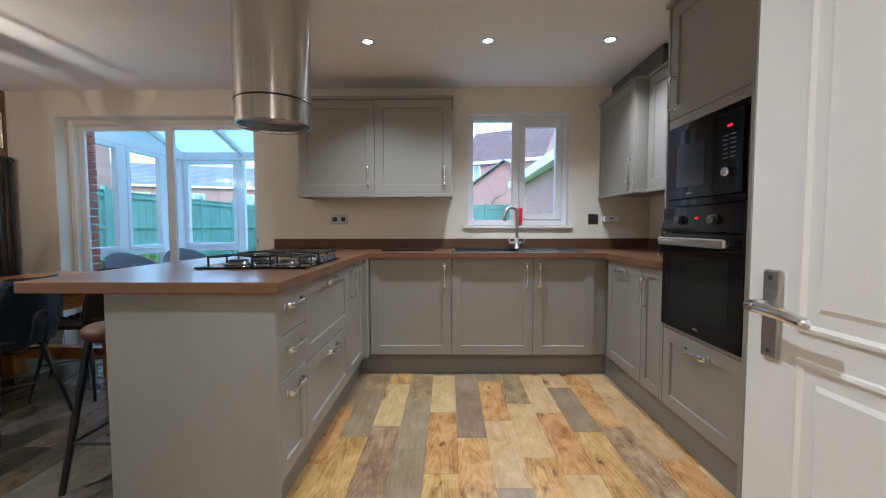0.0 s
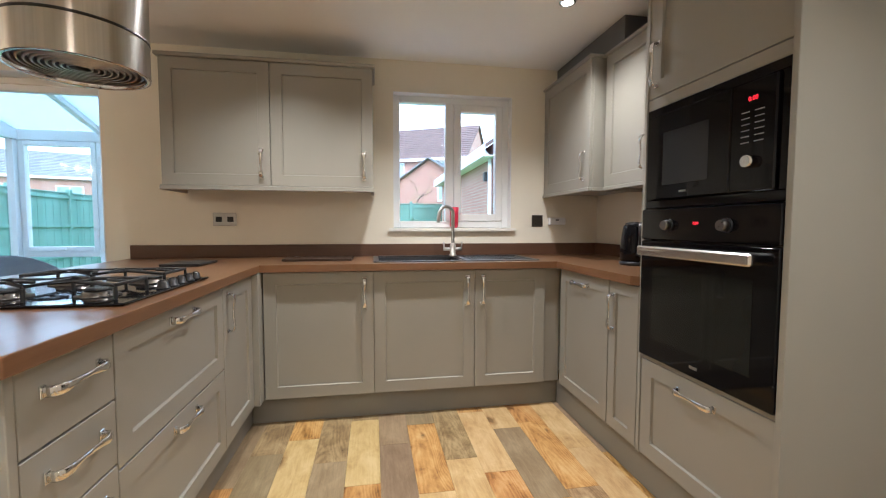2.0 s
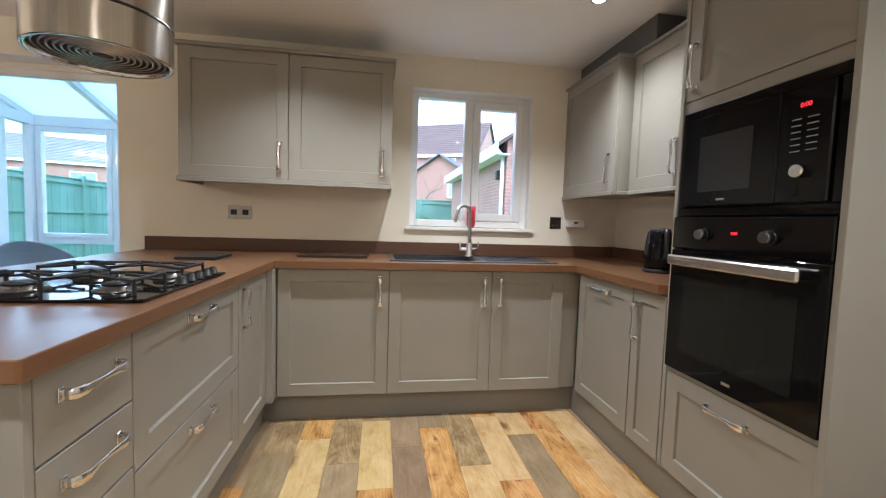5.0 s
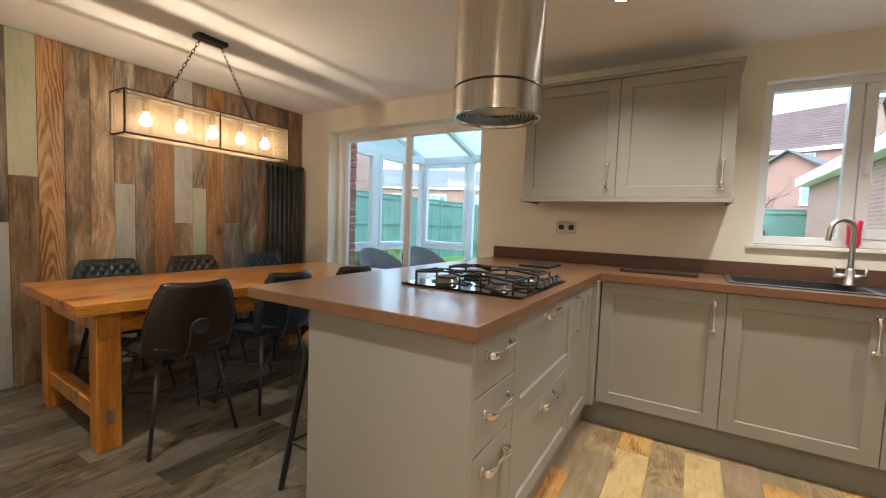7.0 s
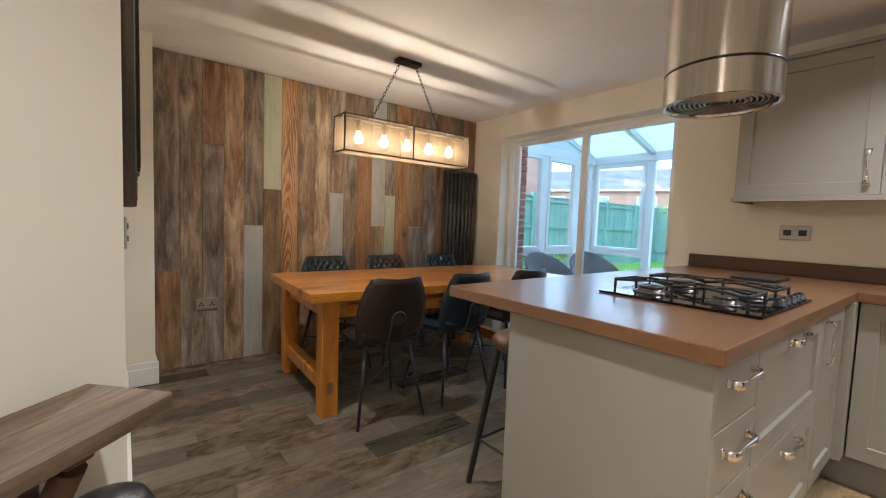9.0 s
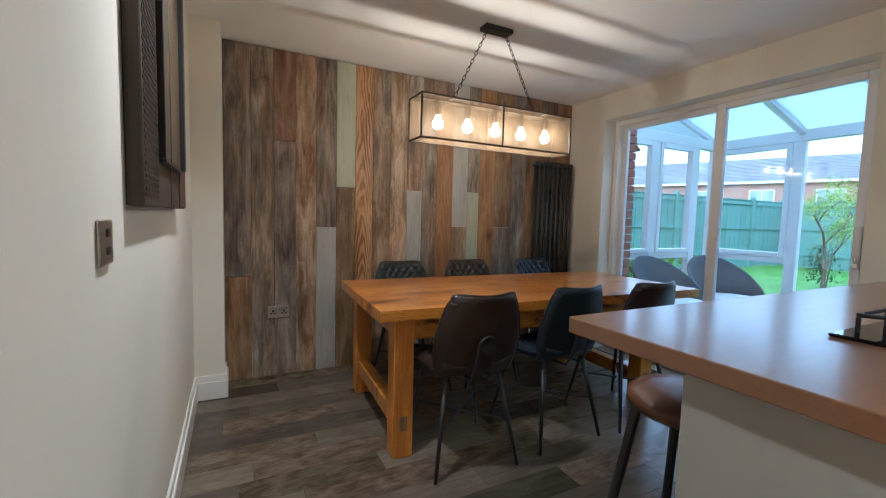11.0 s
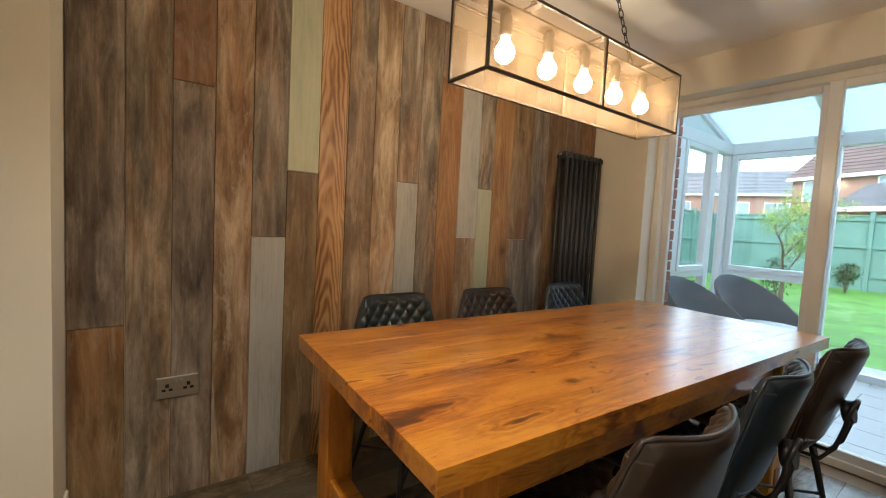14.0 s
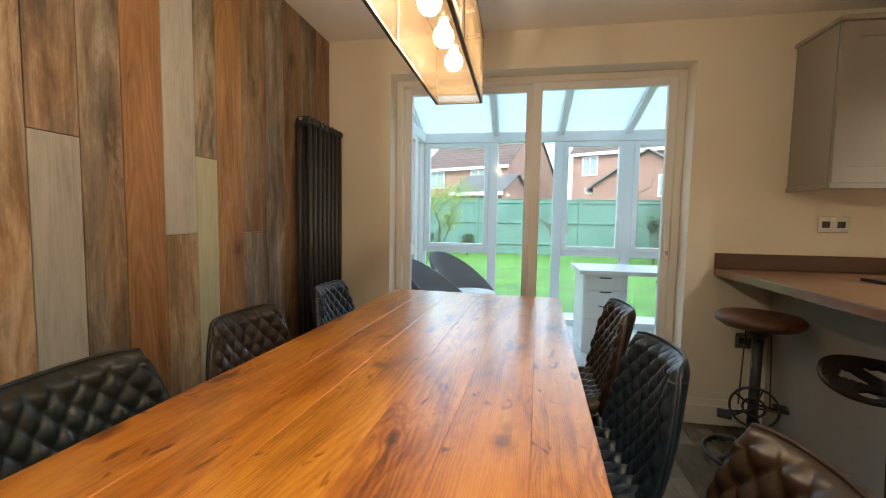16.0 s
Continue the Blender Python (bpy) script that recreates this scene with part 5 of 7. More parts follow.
# ---- dining area ----
# board cladding: columns of boards, with butt joints where they change
cl = tagged(new("board_cladding"), "weathered multi-coloured reclaimed wooden boards covering the wall", "wall cladding", "", "structure")
EDGES = [1.194, 1.358, 1.502, 1.646, 1.788, 1.931, 2.072, 2.208, 2.349, 2.491, 2.622, 2.752, 2.903, 3.05, 3.165, 3.325, 3.505, 3.66, 3.84, 4.02, 4.196]
COLS = [
    [("pw_brown", 0.72), ("pw_grey", 9)],
    [("pw_grey", 9)],
    [("pw_grey", 1.658), ("pw_brown", 9)],
    [("pw_pale", 9)],
    [("pw_white", 1.063), ("pw_grey", 9)],
    [("pw_brown", 1.362), ("pw_green", 9)],
    [("pw_knot", 9)],
    [("pw_grey", 9)],
    [("pw_pale", 9)],
    [("pw_white", 1.367), ("pw_grey", 9)],
    [("pw_grey", 9)],
    [("pw_orange", 1.97), ("pw_grey", 9)],
    [("pw_pale", 1.082), ("pw_white", 9)],
    [("pw_green", 1.38), ("pw_grey", 9)],
    [("pw_orange", 9)],
    [("pw_grey", 1.08), ("pw_brown", 9)],
    [("pw_grey", 9)],
    [("pw_brown", 9)],
    [("pw_grey", 9)],
    [("pw_brown", 9)],
]
BMESH = {}


def board_mesh(wd, ht, th, mat):
    key = (round(wd, 3), round(ht, 3), mat)
    if key not in BMESH:
        me = bpy.data.meshes.new("board")
        bm = boxes((0, th, 0, wd, 0, ht), bev=0.0016)
        bm.to_mesh(me)
        bm.free()
        me.materials.append(M[mat])
        BMESH[key] = me
    return BMESH[key]


for (y0, y1), col in zip(zip(EDGES, EDGES[1:]), COLS):
    z = 0.0
    for mat, ztop in col:
        zt = min(ztop, CEIL - 0.003)
        ob = new("board", board_mesh(y1 - y0 - 0.0018, zt - z - 0.002, 0.018, mat))
        ob.location = (-3.4, y0 + 0.0009, z)
        ob.parent = cl
        z = zt


# dining table, slightly turned
TAB = pose(-2.447, 2.937, 0, 0, 0, -2.74)
t = thing("dining_table", (0, 0, 0), "chunky rustic waxed pine dining table", "table")
TW, TL, TH, TT = 0.474, 1.087, 0.727, 0.052
LEG_Y = {-1: -(TL - 0.13), 1: 0.665}      # the far end overhangs more
ws = [0.172, 0.155, 0.168, 0.15, 0.16, 0.125]
sc = 2 * TW / sum(ws)
x = -TW
rnd = random.Random(5)
for wd in ws:
    bm = boxes((x + 0.0001, x + wd * sc - 0.0001, -TL + rnd.uniform(0, 0.004), TL - rnd.uniform(0, 0.004), TH - TT, TH), bev=0.0009)
    part("plank", bm, M["table"], t)
    x += wd * sc
for sx in (-1, 1):
    for sy in (-1, 1):
        cx, cy = sx * (TW - 0.075), LEG_Y[sy]
        part("leg", boxes((cx - 0.05, cx + 0.05, cy - 0.05, cy + 0.05, 0, TH - TT - 0.001), bev=0.005), M["table_leg"], t)
    part("apron", boxes((sx * (TW - 0.075) - 0.02, sx * (TW - 0.075) + 0.02, LEG_Y[-1] + 0.051, LEG_Y[1] - 0.051, TH - TT - 0.11, TH - TT - 0.001), bev=0.003), M["table"], t)
for sy in (-1, 1):
    cy = LEG_Y[sy]
    part("apron", boxes((-TW + 0.126, TW - 0.126, cy - 0.02, cy + 0.02, TH - TT - 0.11, TH - TT - 0.001), bev=0.003), M["table"], t)
    part("stretcher", boxes((-TW + 0.126, TW - 0.126, cy - 0.035, cy + 0.035, 0.13, 0.215), bev=0.004), M["table"], t)
    for sx in (-1, 1):
        xo = sx * (TW - 0.025)
        part("tenon", boxes((min(xo, xo + sx * 0.004), max(xo, xo + sx * 0.004), cy - 0.02, cy + 0.02, 0.135, 0.205)), M["pw_brown"], t, "dark tenon end")
t.matrix_basis = TAB


def shell(bm, front, back, nu, nv, fine_front):
    """Two grids front(u, v) and back(u, v) sewn together at their rims."""
    gf = [[bm.verts.new(front(i / nu, j / nv)) for i in range(nu + 1)] for j in range(nv + 1)]
    gb = [[bm.verts.new(back(i / nu, j / nv)) for i in range(nu + 1)] for j in range(nv + 1)]
    for g, flip in ((gf, False), (gb, True)):
        for j in range(nv):
            for i in range(nu):
                q = (g[j][i], g[j][i + 1], g[j + 1][i + 1], g[j + 1][i])
                bm.faces.new(q[::-1] if flip else q).smooth = True
    rim = [(0, i) for i in range(nu)] + [(j, nu) for j in range(nv)] + [(nv, i) for i in range(nu, 0, -1)] + [(j, 0) for j in range(nv, 0, -1)]
    for k in range(len(rim)):
        (a, b), (c, d) = rim[k], rim[(k + 1) % len(rim)]
        bm.faces.new((gf[a][b], gb[a][b], gb[c][d], gf[c][d])).smooth = True


def quilt(s, t, pitch):
    """Height of a diamond-stitched cushion at s, t metres."""
    a, b = (s + t * 0.78) / pitch, (s - t * 0.78) / pitch
    da, db = abs(a - round(a)), abs(b - round(b))
    return (math.sin(math.pi * da) * math.sin(math.pi * db)) ** 0.5


def dining_chair(m, leather, label):
    """Looks along -x in its own frame: sitter faces -x; floor at z 0, back at +x."""
    c = thing("dining_chair", (0, 0, 0), label, "chair", "chairs round the table")

    def half(v):       # half width of the back over its height
        return 0.152 + 0.062 * math.sin(min(1, (1 - v) * 1.25) * math.pi * 0.62) - 0.02 * max(0, 0.18 - v) / 0.18

    def back_at(u, v, off):
        w = half(v)
        s = (2 * u - 1) * w
        z = 0.455 + 0.37 * v - 0.012 * (abs(2 * u - 1) ** 6) * (v > 0.9) + 0.012 * (abs(2 * u - 1) ** 2) * v
        xx = 0.165 + 0.105 * v - 0.05 * (2 * u - 1) ** 2 * (0.4 + 0.6 * v) + off
        return s, z, xx

    def edge(u, v):
        return min(1.0, min(u, 1 - u, v, 1 - v) / 0.07)

    def f(u, v):
        s, z, xx = back_at(u, v, 0)
        return (xx - 0.024 * edge(u, v) ** 0.5 - 0.013 * quilt(s, z, 0.054) * edge(u, v), s, z)

    def bk(u, v):
        s, z, xx = back_at(u, v, 0)
        return (xx + 0.016 * edge(u, v) ** 0.5, s, z)

    bm = bmesh.new()
    shell(bm, f, bk, 84, 84, True)
    bck = part("backrest", bm, leather, c, "diamond-quilted leather backrest")
    bm = bmesh.new()
    rim = []
    for k in range(60):
        q = k / 60 * 4
        e, fr = int(q), q - int(q)
        u, v = ((fr, 0), (1, fr), (1 - fr, 1), (0, 1 - fr))[e]
        s, z, xx = back_at(u, v, 0)
        rim.append((xx, s, z))
    add_tube(bm, rim, 0.0055, 6, True)
    part("piping", bm, leather, bck)

    def seat_at(u, v):
        x0 = -0.24 + 0.43 * v
        w = 0.215 + 0.02 * math.sin(v * math.pi) - 0.045 * v
        s = (2 * u - 1) * w
        return x0, s, 0.455 + 0.03 * (2 * u - 1) ** 2 + 0.035 * max(0, v - 0.8) / 0.2 - 0.03 * max(0, 0.2 - v) / 0.2

    def sf(u, v):
        x0, s, z = seat_at(u, v)
        return (x0, s, z + 0.026 * edge(u, v) ** 0.5 + 0.015 * quilt(s, x0, 0.054) * edge(u, v))

    def sb(u, v):
        x0, s, z = seat_at(u, v)
        return (x0, s, z - 0.03 * edge(u, v) ** 0.5)

    bm = bmesh.new()
    shell(bm, sf, sb, 60, 60, True)
    part("seat", bm, leather, c, "diamond-quilted leather seat")
    feet = {}
    for sx in (-1, 1):
        for sy in (-1, 1):
            top, foot = (0.0 + sx * 0.13, sy * 0.135, 0.435), (0.0 + sx * 0.215, sy * 0.208, 0.0)
            feet[sx, sy] = (Vector(top), Vector(foot))
            bm = bmesh.new()
            add_cyl(bm, foot, top, 0.0085, 0.013, 10)
            part("leg", bm, M["black_metal"], c)
    for (a, b) in (((-1, -1), (1, 1)), ((-1, 1), (1, -1))):
        bm = bmesh.new()
        p = [feet[k][0].lerp(feet[k][1], 0.52) for k in (a, b)]
        add_cyl(bm, p[0], p[1], 0.006, n=8)
        part("cross_brace", bm, M["black_metal"], c)
    # steel loop that carries the back
    bm = bmesh.new()
    pts = [(0.10, -0.055, 0.425), (0.2, -0.052, 0.43), (0.232, -0.045, 0.48), (0.252, -0.04, 0.56)]
    arc = [(0.256 + 0.01 * math.sin(a), -0.04 * math.cos(a), 0.60 + 0.045 * math.sin(a)) for a in [math.pi * k / 8 for k in range(9)]]
    add_tube(bm, pts + arc + [(p[0], -p[1], p[2]) for p in pts[::-1]], 0.0075, 8)
    part("back_support", bm, M["black_metal"], c, "black steel back support loop")
    bm = bmesh.new()
    add_cyl(bm, (0.235, 0, 0.6), (0.262, 0, 0.606), 0.036, n=20)
    part("support_disc", bm, M["black_metal"], c)
    c.matrix_basis = m
    return c


LD, LBL, LBR = M["leather_dark"], M["leather_blue"], M["leather_brown"]
near = dining_chair(pose(-2.0, 2.24, 0, 0, 0, -4), LBR, "dark brown quilted leather dining chair on black steel legs")
dining_chair(pose(-2.01, 2.785, 0, 0, 0, 2), LBL, "blue-black quilted leather dining chair on black steel legs")
dining_chair(pose(-1.985, 3.34, 0, 0, 0, -1), LBR, "dark brown quilted leather dining chair near the patio door")
dining_chair(pose(-2.84, 2.325, 0, 0, 0, 180), LD, "black quilted leather dining chair against the clad wall")
copy_thing(near, pose(-2.83, 2.86, 0, 0, 0, 177))
dining_chair(pose(-2.82, 3.49, 0, 0, 0, 181), LBL, "blue-black quilted leather dining chair beside the radiator")

# pendant over the table
LX0, LX1, LY0, LY1, LZ0, LZ1 = -2.468, -2.305, 2.135, 3.165, 1.578, 1.806
p = thing("pendant_light", ((LX0 + LX1) / 2, 2.65, CEIL), "long bronze box pendant with gauze sides and five lit bulbs", "pendant light")
part("ceiling_rose", boxes((-2.428, -2.352, 2.545, 2.735, CEIL - 0.028, CEIL - 0.001), bev=0.004), M["black_metal"], p)
q = 0.0045
rows = []
for xx in (LX0, LX1):
    for zz in (LZ0, LZ1):
        rows.append((xx - q, xx + q, LY0 - q, LY1 + q, zz - q, zz + q))
    for yy in (LY0, LY1):
        rows.append((xx - q, xx + q, yy - q, yy + q, LZ0 + q, LZ1 - q))
    rows.append((xx - 0.005, xx + 0.005, 2.646, 2.656, LZ0 + q, LZ1 - q))
for yy in (LY0, LY1):
    for zz in (LZ0, LZ1):
        rows.append((LX0 + q, LX1 - q, yy - q, yy + q, zz - q, zz + q))
for yy in (2.33, 2.65, 2.97):
    rows.append((LX0 + q, LX1 - q, yy - 0.012, yy + 0.012, LZ1 - 0.004, LZ1 + 0.004))
rows.append(((LX0 + LX1) / 2 - 0.028, (LX0 + LX1) / 2 + 0.028, LY0 + q, LY1 - q, LZ1 - 0.012, LZ1 - 0.005))
part("frame", boxes(*rows, bev=0.0008), M["bronze"], p, "bronze-black metal frame")
for nm, r in (("side_gauze", (LX0 - 0.001, LX0 + 0.001, LY0 + q, LY1 - q, LZ0 + q, LZ1 - q)), ("side_gauze", (LX1 - 0.001, LX1 + 0.001, LY0 + q, LY1 - q, LZ0 + q, LZ1 - q)),
              ("end_gauze", (LX0 + q, LX1 - q, LY0 - 0.001, LY0 + 0.001, LZ0 + q, LZ1 - q)), ("end_gauze", (LX0 + q, LX1 - q, LY1 - 0.001, LY1 + 0.001, LZ0 + q, LZ1 - q)),
              ("base_gauze", (LX0 + q, LX1 - q, LY0 + q, LY1 - q, LZ0 - 0.001, LZ0 + 0.001))):
    part(nm, boxes(r), M["gauze"], p, "fine bronze gauze panel")
CX = (LX0 + LX1) / 2
for k in range(5):
    yy = 2.27 + 0.19 * k
    bm = bmesh.new()
    add_lathe(bm, (CX, yy, LZ1 - 0.085), [(0.017, 0), (0.019, 0.01), (0.019, 0.06), (0.012, 0.0725)], 16)
    hd = part("bulb_holder", bm, M["pewter"], p)
    bm = bmesh.new()
    add_lathe(bm, (CX, yy, LZ1 - 0.162), [(0.004, 0), (0.016, 0.004), (0.026, 0.014), (0.030, 0.029), (0.027, 0.044), (0.018, 0.058), (0.013, 0.068), (0.013, 0.076)], 20)
    part("bulb", bm, M["bulb"], hd, "lit warm bulb")
    lamp("bulb_light", "POINT", pose(CX, yy, LZ1 - 0.132), 3.5, (1, 0.74, 0.46), radius=0.01)
for y0, y1 in ((2.575, 2.36), (2.705, 2.94)):
    a, b = Vector((-2.39, y0, CEIL - 0.03)), Vector((CX, y1, LZ1 + 0.006))
    n_l = 17
    way = (b - a).normalized()
    side = way.cross(Vector((1, 0, 0))).normalized()
    bm = bmesh.new()
    for i in range(n_l):
        c = a.lerp(b, (i + 0.5) / n_l)
        ax = side if i % 2 else way.cross(side)
        hl, hw = (b - a).length / n_l * 0.66, 0.008
        add_tube(bm, [c + way * hl * math.cos(w) + ax * hw * math.sin(w) for w in [2 * math.pi * j / 10 for j in range(10)]], 0.0021, 5, True)
    part("chain", bm, M["black_metal"], p, "dark link chain")

# column radiator
r = thing("radiator", (-3.31, 3.92, 0.1), "tall anthracite column radiator on the clad wall", "radiator")
for k in range(8):
    yy = 3.735 + 0.054 * k
    bm = bmesh.new()
    for xx in (-3.335, -3.275):
        add_cyl(bm, (xx, yy, 0.2), (xx, yy, 1.655), 0.0125, n=12)
    add_lathe(bm, (-3.305, yy, 0.15), [(0.022, 0), (0.024, 0.03), (0.024, 0.06)], 10)
    for z0, z1 in ((0.165, 0.215), (1.64, 1.69)):
        add_box(bm, -3.352, -3.258, yy - 0.022, yy + 0.022, z0, z1, 0.012, seg=3)
    part("column", bm, M["anthracite"], r)
bm = bmesh.new()
for z in (0.45, 1.4):
    add_box(bm, -3.382, -3.345, 3.87, 3.97, z, z + 0.03)
part("bracket", bm, M["anthracite"], r)
bm = bmesh.new()
add_cyl(bm, (-3.31, 3.715, 1.672), (-3.31, 3.70, 1.672), 0.009, n=12)
part("bleed_valve", bm, M["chrome"], r)
bm = bmesh.new()
add_cyl(bm, (-3.31, 3.72, 0.0), (-3.31, 3.72, 0.17), 0.008, n=10)
add_cyl(bm, (-3.31, 4.12, 0.0), (-3.31, 4.12, 0.17), 0.008, n=10)
part("pipe", bm, M["chrome"], r)

# picture: dark canvas with a raised board panel
c = thing("picture", (-1.89, 1.05, 1.16), "large dark abstract canvas with raised wooden panel", "picture")
part("canvas", boxes((-2.335, -1.45, 1.029, 1.064, 1.162, 2.1), bev=0.003), M["canvas"], c)
for x0, x1, d in ((-1.83, -1.69, 1.076), (-1.99, -1.8305, 1.079), (-2.10, -1.9905, 1.0755)):
    part("raised_panel", boxes((x0, x1, 1.0642, d, 1.302, 2.02), bev=0.002), M["canvas_wood"], c, "raised brown board panel")
part("groove", boxes((-1.925, -1.918, 1.0642, 1.0655, 1.17, 1.288)), M["black_metal"], c)
for rw in ((-2.145, -2.102, 1.0642, 1.09, 1.30, 2.05), (-1.688, -1.678, 1.0642, 1.082, 1.30, 2.03), (-2.1, -1.69, 1.0642, 1.081, 1.29, 1.301)):
    part("strip", boxes(rw, bev=0.002), M["black_metal"], c, "black raised strip")
part("border", boxes((-2.337, -2.15, 1.0642, 1.069, 1.165, 2.098), bev=0.002), M["canvas_wood"], c)
bm = bmesh.new()
for i in range(12):
    for j in range(60):
        sh = 0.008 if j % 2 else 0.0
        add_box(bm, -1.475 - 0.0165 * i - sh, -1.465 - 0.0165 * i - sh, 1.0642, 1.0665, 1.185 + 0.015 * j, 1.194 + 0.015 * j)
tagged(part("texture_field", bm, M["canvas"], c, "embossed scale texture"), kind="stuff")

# shelf on the splayed wall
SH = Matrix.Translation((-0.755, 0.974, 0)) @ Matrix.Rotation(radians(-45), 4, "Z")
s = thing("wall_shelf", (0, 0, 0), "rustic brown wooden shelf on dark wooden brackets", "shelf")
part("board", boxes((0.0, 0.56, 0.002, 0.165, 0.822, 0.852), bev=0.003), M["shelf"], s)
for xx in (0.12, 0.44):
    bm = boxes((xx - 0.022, xx + 0.022, 0.002, 0.03, 0.64, 0.8215), (xx - 0.022, xx + 0.022, 0.0302, 0.125, 0.79, 0.8215), bev=0.005)
    add_tube(bm, [(xx, 0.02, 0.665), (xx, 0.055, 0.70), (xx, 0.085, 0.745), (xx, 0.105, 0.785)], 0.02, 10)
    part("bracket", bm, M["upstand"], s, "dark reddish-brown wooden bracket")
s.matrix_basis = SH

o = thing("bin", (-0.655, 1.0, 0), "slim black bin with rounded lid under the shelf", "bin")
bm = bmesh.new()
add_lathe(bm, (-0.655, 1.0, 0.0), [(0.06, 0.0), (0.064, 0.01), (0.066, 0.62), (0.062, 0.625)], 28)
part("body", bm, M["black_plastic"], o)
bm = bmesh.new()
add_lathe(bm, (-0.655, 1.0, 0.626), [(0.064, 0.0), (0.067, 0.012), (0.066, 0.035), (0.056, 0.056), (0.035, 0.066), (0.012, 0.069)], 28)
part("lid", bm, M["black_plastic"], o)
bm = bmesh.new()
add_lathe(bm, (-0.625, 1.03, 0.676), [(0.014, 0.0), (0.015, 0.012), (0.01, 0.018)], 14)
part("knob", bm, M["cab_dark"], o)


# bar stools at the peninsula
def crank_stool(m, label, saddle):
    """A bar stool on a geared column with pedals and foot ring."""
    o = thing("bar_stool", (0, 0, 0), label, "stool", "bar stools")
    bm = bmesh.new()
    if saddle:
        def top(u, v, lo):
            x0, y0 = (v - 0.5) * 0.36, (u - 0.5) * 0.40
            return x0, y0, 0.68 + 0.05 * (2 * u - 1) ** 2 + 0.035 * max(0, 2 * v - 1) ** 2 - lo
        n = 26
        g = {}
        for lo in (0.0, 0.008):
            for i in range(n + 1):
                for j in range(n + 1):
                    u, v = i / n, j / n
                    a, b = 2 * u - 1, 2 * v - 1
                    # square to disc, so that the pan has a round rim
                    uu, vv = a * math.sqrt(1 - b * b / 2), b * math.sqrt(1 - a * a / 2)
                    g[i, j, lo] = bm.verts.new(top(uu / 2 + 0.5, vv / 2 + 0.5, lo))
        def hole(i, j):
            a, b = 2 * (i + 0.5) / n - 1, 2 * (j + 0.5) / n - 1
            rr, an = math.hypot(a, b), math.atan2(b, a)
            return 0.42 < rr < 0.78 and abs(math.sin(an * 3)) > 0.72
        for i in range(n):
            for j in range(n):
                if hole(i, j):
                    continue
                for lo in (0.0, 0.008):
                    bm.faces.new((g[i, j, lo], g[i + 1, j, lo], g[i + 1, j + 1, lo], g[i, j + 1, lo])).smooth = True
        part("seat", bm, M["pewter"], o, "pierced dark metal tractor seat")
        zs = 0.672
    else:
        add_lathe(bm, (0, 0, 0.655), [(0.06, 0.0), (0.15, 0.008), (0.18, 0.03), (0.182, 0.05), (0.165, 0.066), (0.1, 0.074), (0.01, 0.076)], 32)
        part("seat", bm, M["tan"], o, "round worn brown leather seat")
        zs = 0.655
    bm = bmesh.new()
    add_cyl(bm, (0, 0, 0.05), (0, 0, zs - 0.05), 0.023, n=16)
    add_lathe(bm, (0, 0, zs - 0.05), [(0.03, 0), (0.045, 0.02), (0.07, 0.05)], 16)
    part("column", bm, M["iron"], o)
    bm = bmesh.new()
    add_lathe(bm, (0, 0, 0.0), [(0.03, 0.07), (0.045, 0.06), (0.05, 0.03)], 16)
    for k in range(4):
        a = math.pi / 4 + k * math.pi / 2
        add_tube(bm, [(0.02 * math.cos(a), 0.02 * math.sin(a), 0.06), (0.1 * math.cos(a), 0.1 * math.sin(a), 0.05), (0.19 * math.cos(a), 0.19 * math.sin(a), 0.012)], 0.012, 8)
    add_tube(bm, [(0.195 * math.cos(w), 0.195 * math.sin(w), 0.011) for w in [2 * math.pi * j / 28 for j in range(28)]], 0.0105, 8, True)
    part("base_ring", bm, M["iron"], o)
    bm = bmesh.new()
    for rr in (0.098, 0.045):
        add_tube(bm, [(rr * math.cos(w), -0.032, 0.27 + rr * math.sin(w)) for w in [2 * math.pi * j / 24 for j in range(24)]], 0.006, 6, True)
    for k in range(5):
        a = 2 * math.pi * k / 5
        add_cyl(bm, (0.01 * math.cos(a), -0.032, 0.27 + 0.01 * math.sin(a)), (0.097 * math.cos(a), -0.032, 0.27 + 0.097 * math.sin(a)), 0.005, n=6)
    part("chain_wheel", bm, M["iron"], o, "open iron chain wheel")
    for s in (-1, 1):
        bm = bmesh.new()
        add_tube(bm, [(0, s * 0.035, 0.27), (s * 0.03, s * 0.06, 0.255), (s * 0.12, s * 0.075, 0.24)], 0.007, 8)
        add_box(bm, s * 0.12 - 0.03, s * 0.12 + 0.03, min(s * 0.07, s * 0.15), max(s * 0.07, s * 0.15), 0.23, 0.248, 0.004)
        part("pedal", bm, M["iron"], o)
        bm = bmesh.new()
        add_cyl(bm, (s * 0.05, 0, zs - 0.02), (s * 0.062, -0.025, 0.27), 0.0035, n=6)
        part("brace_rod", bm, M["iron"], o)
    o.matrix_basis = m
    return o


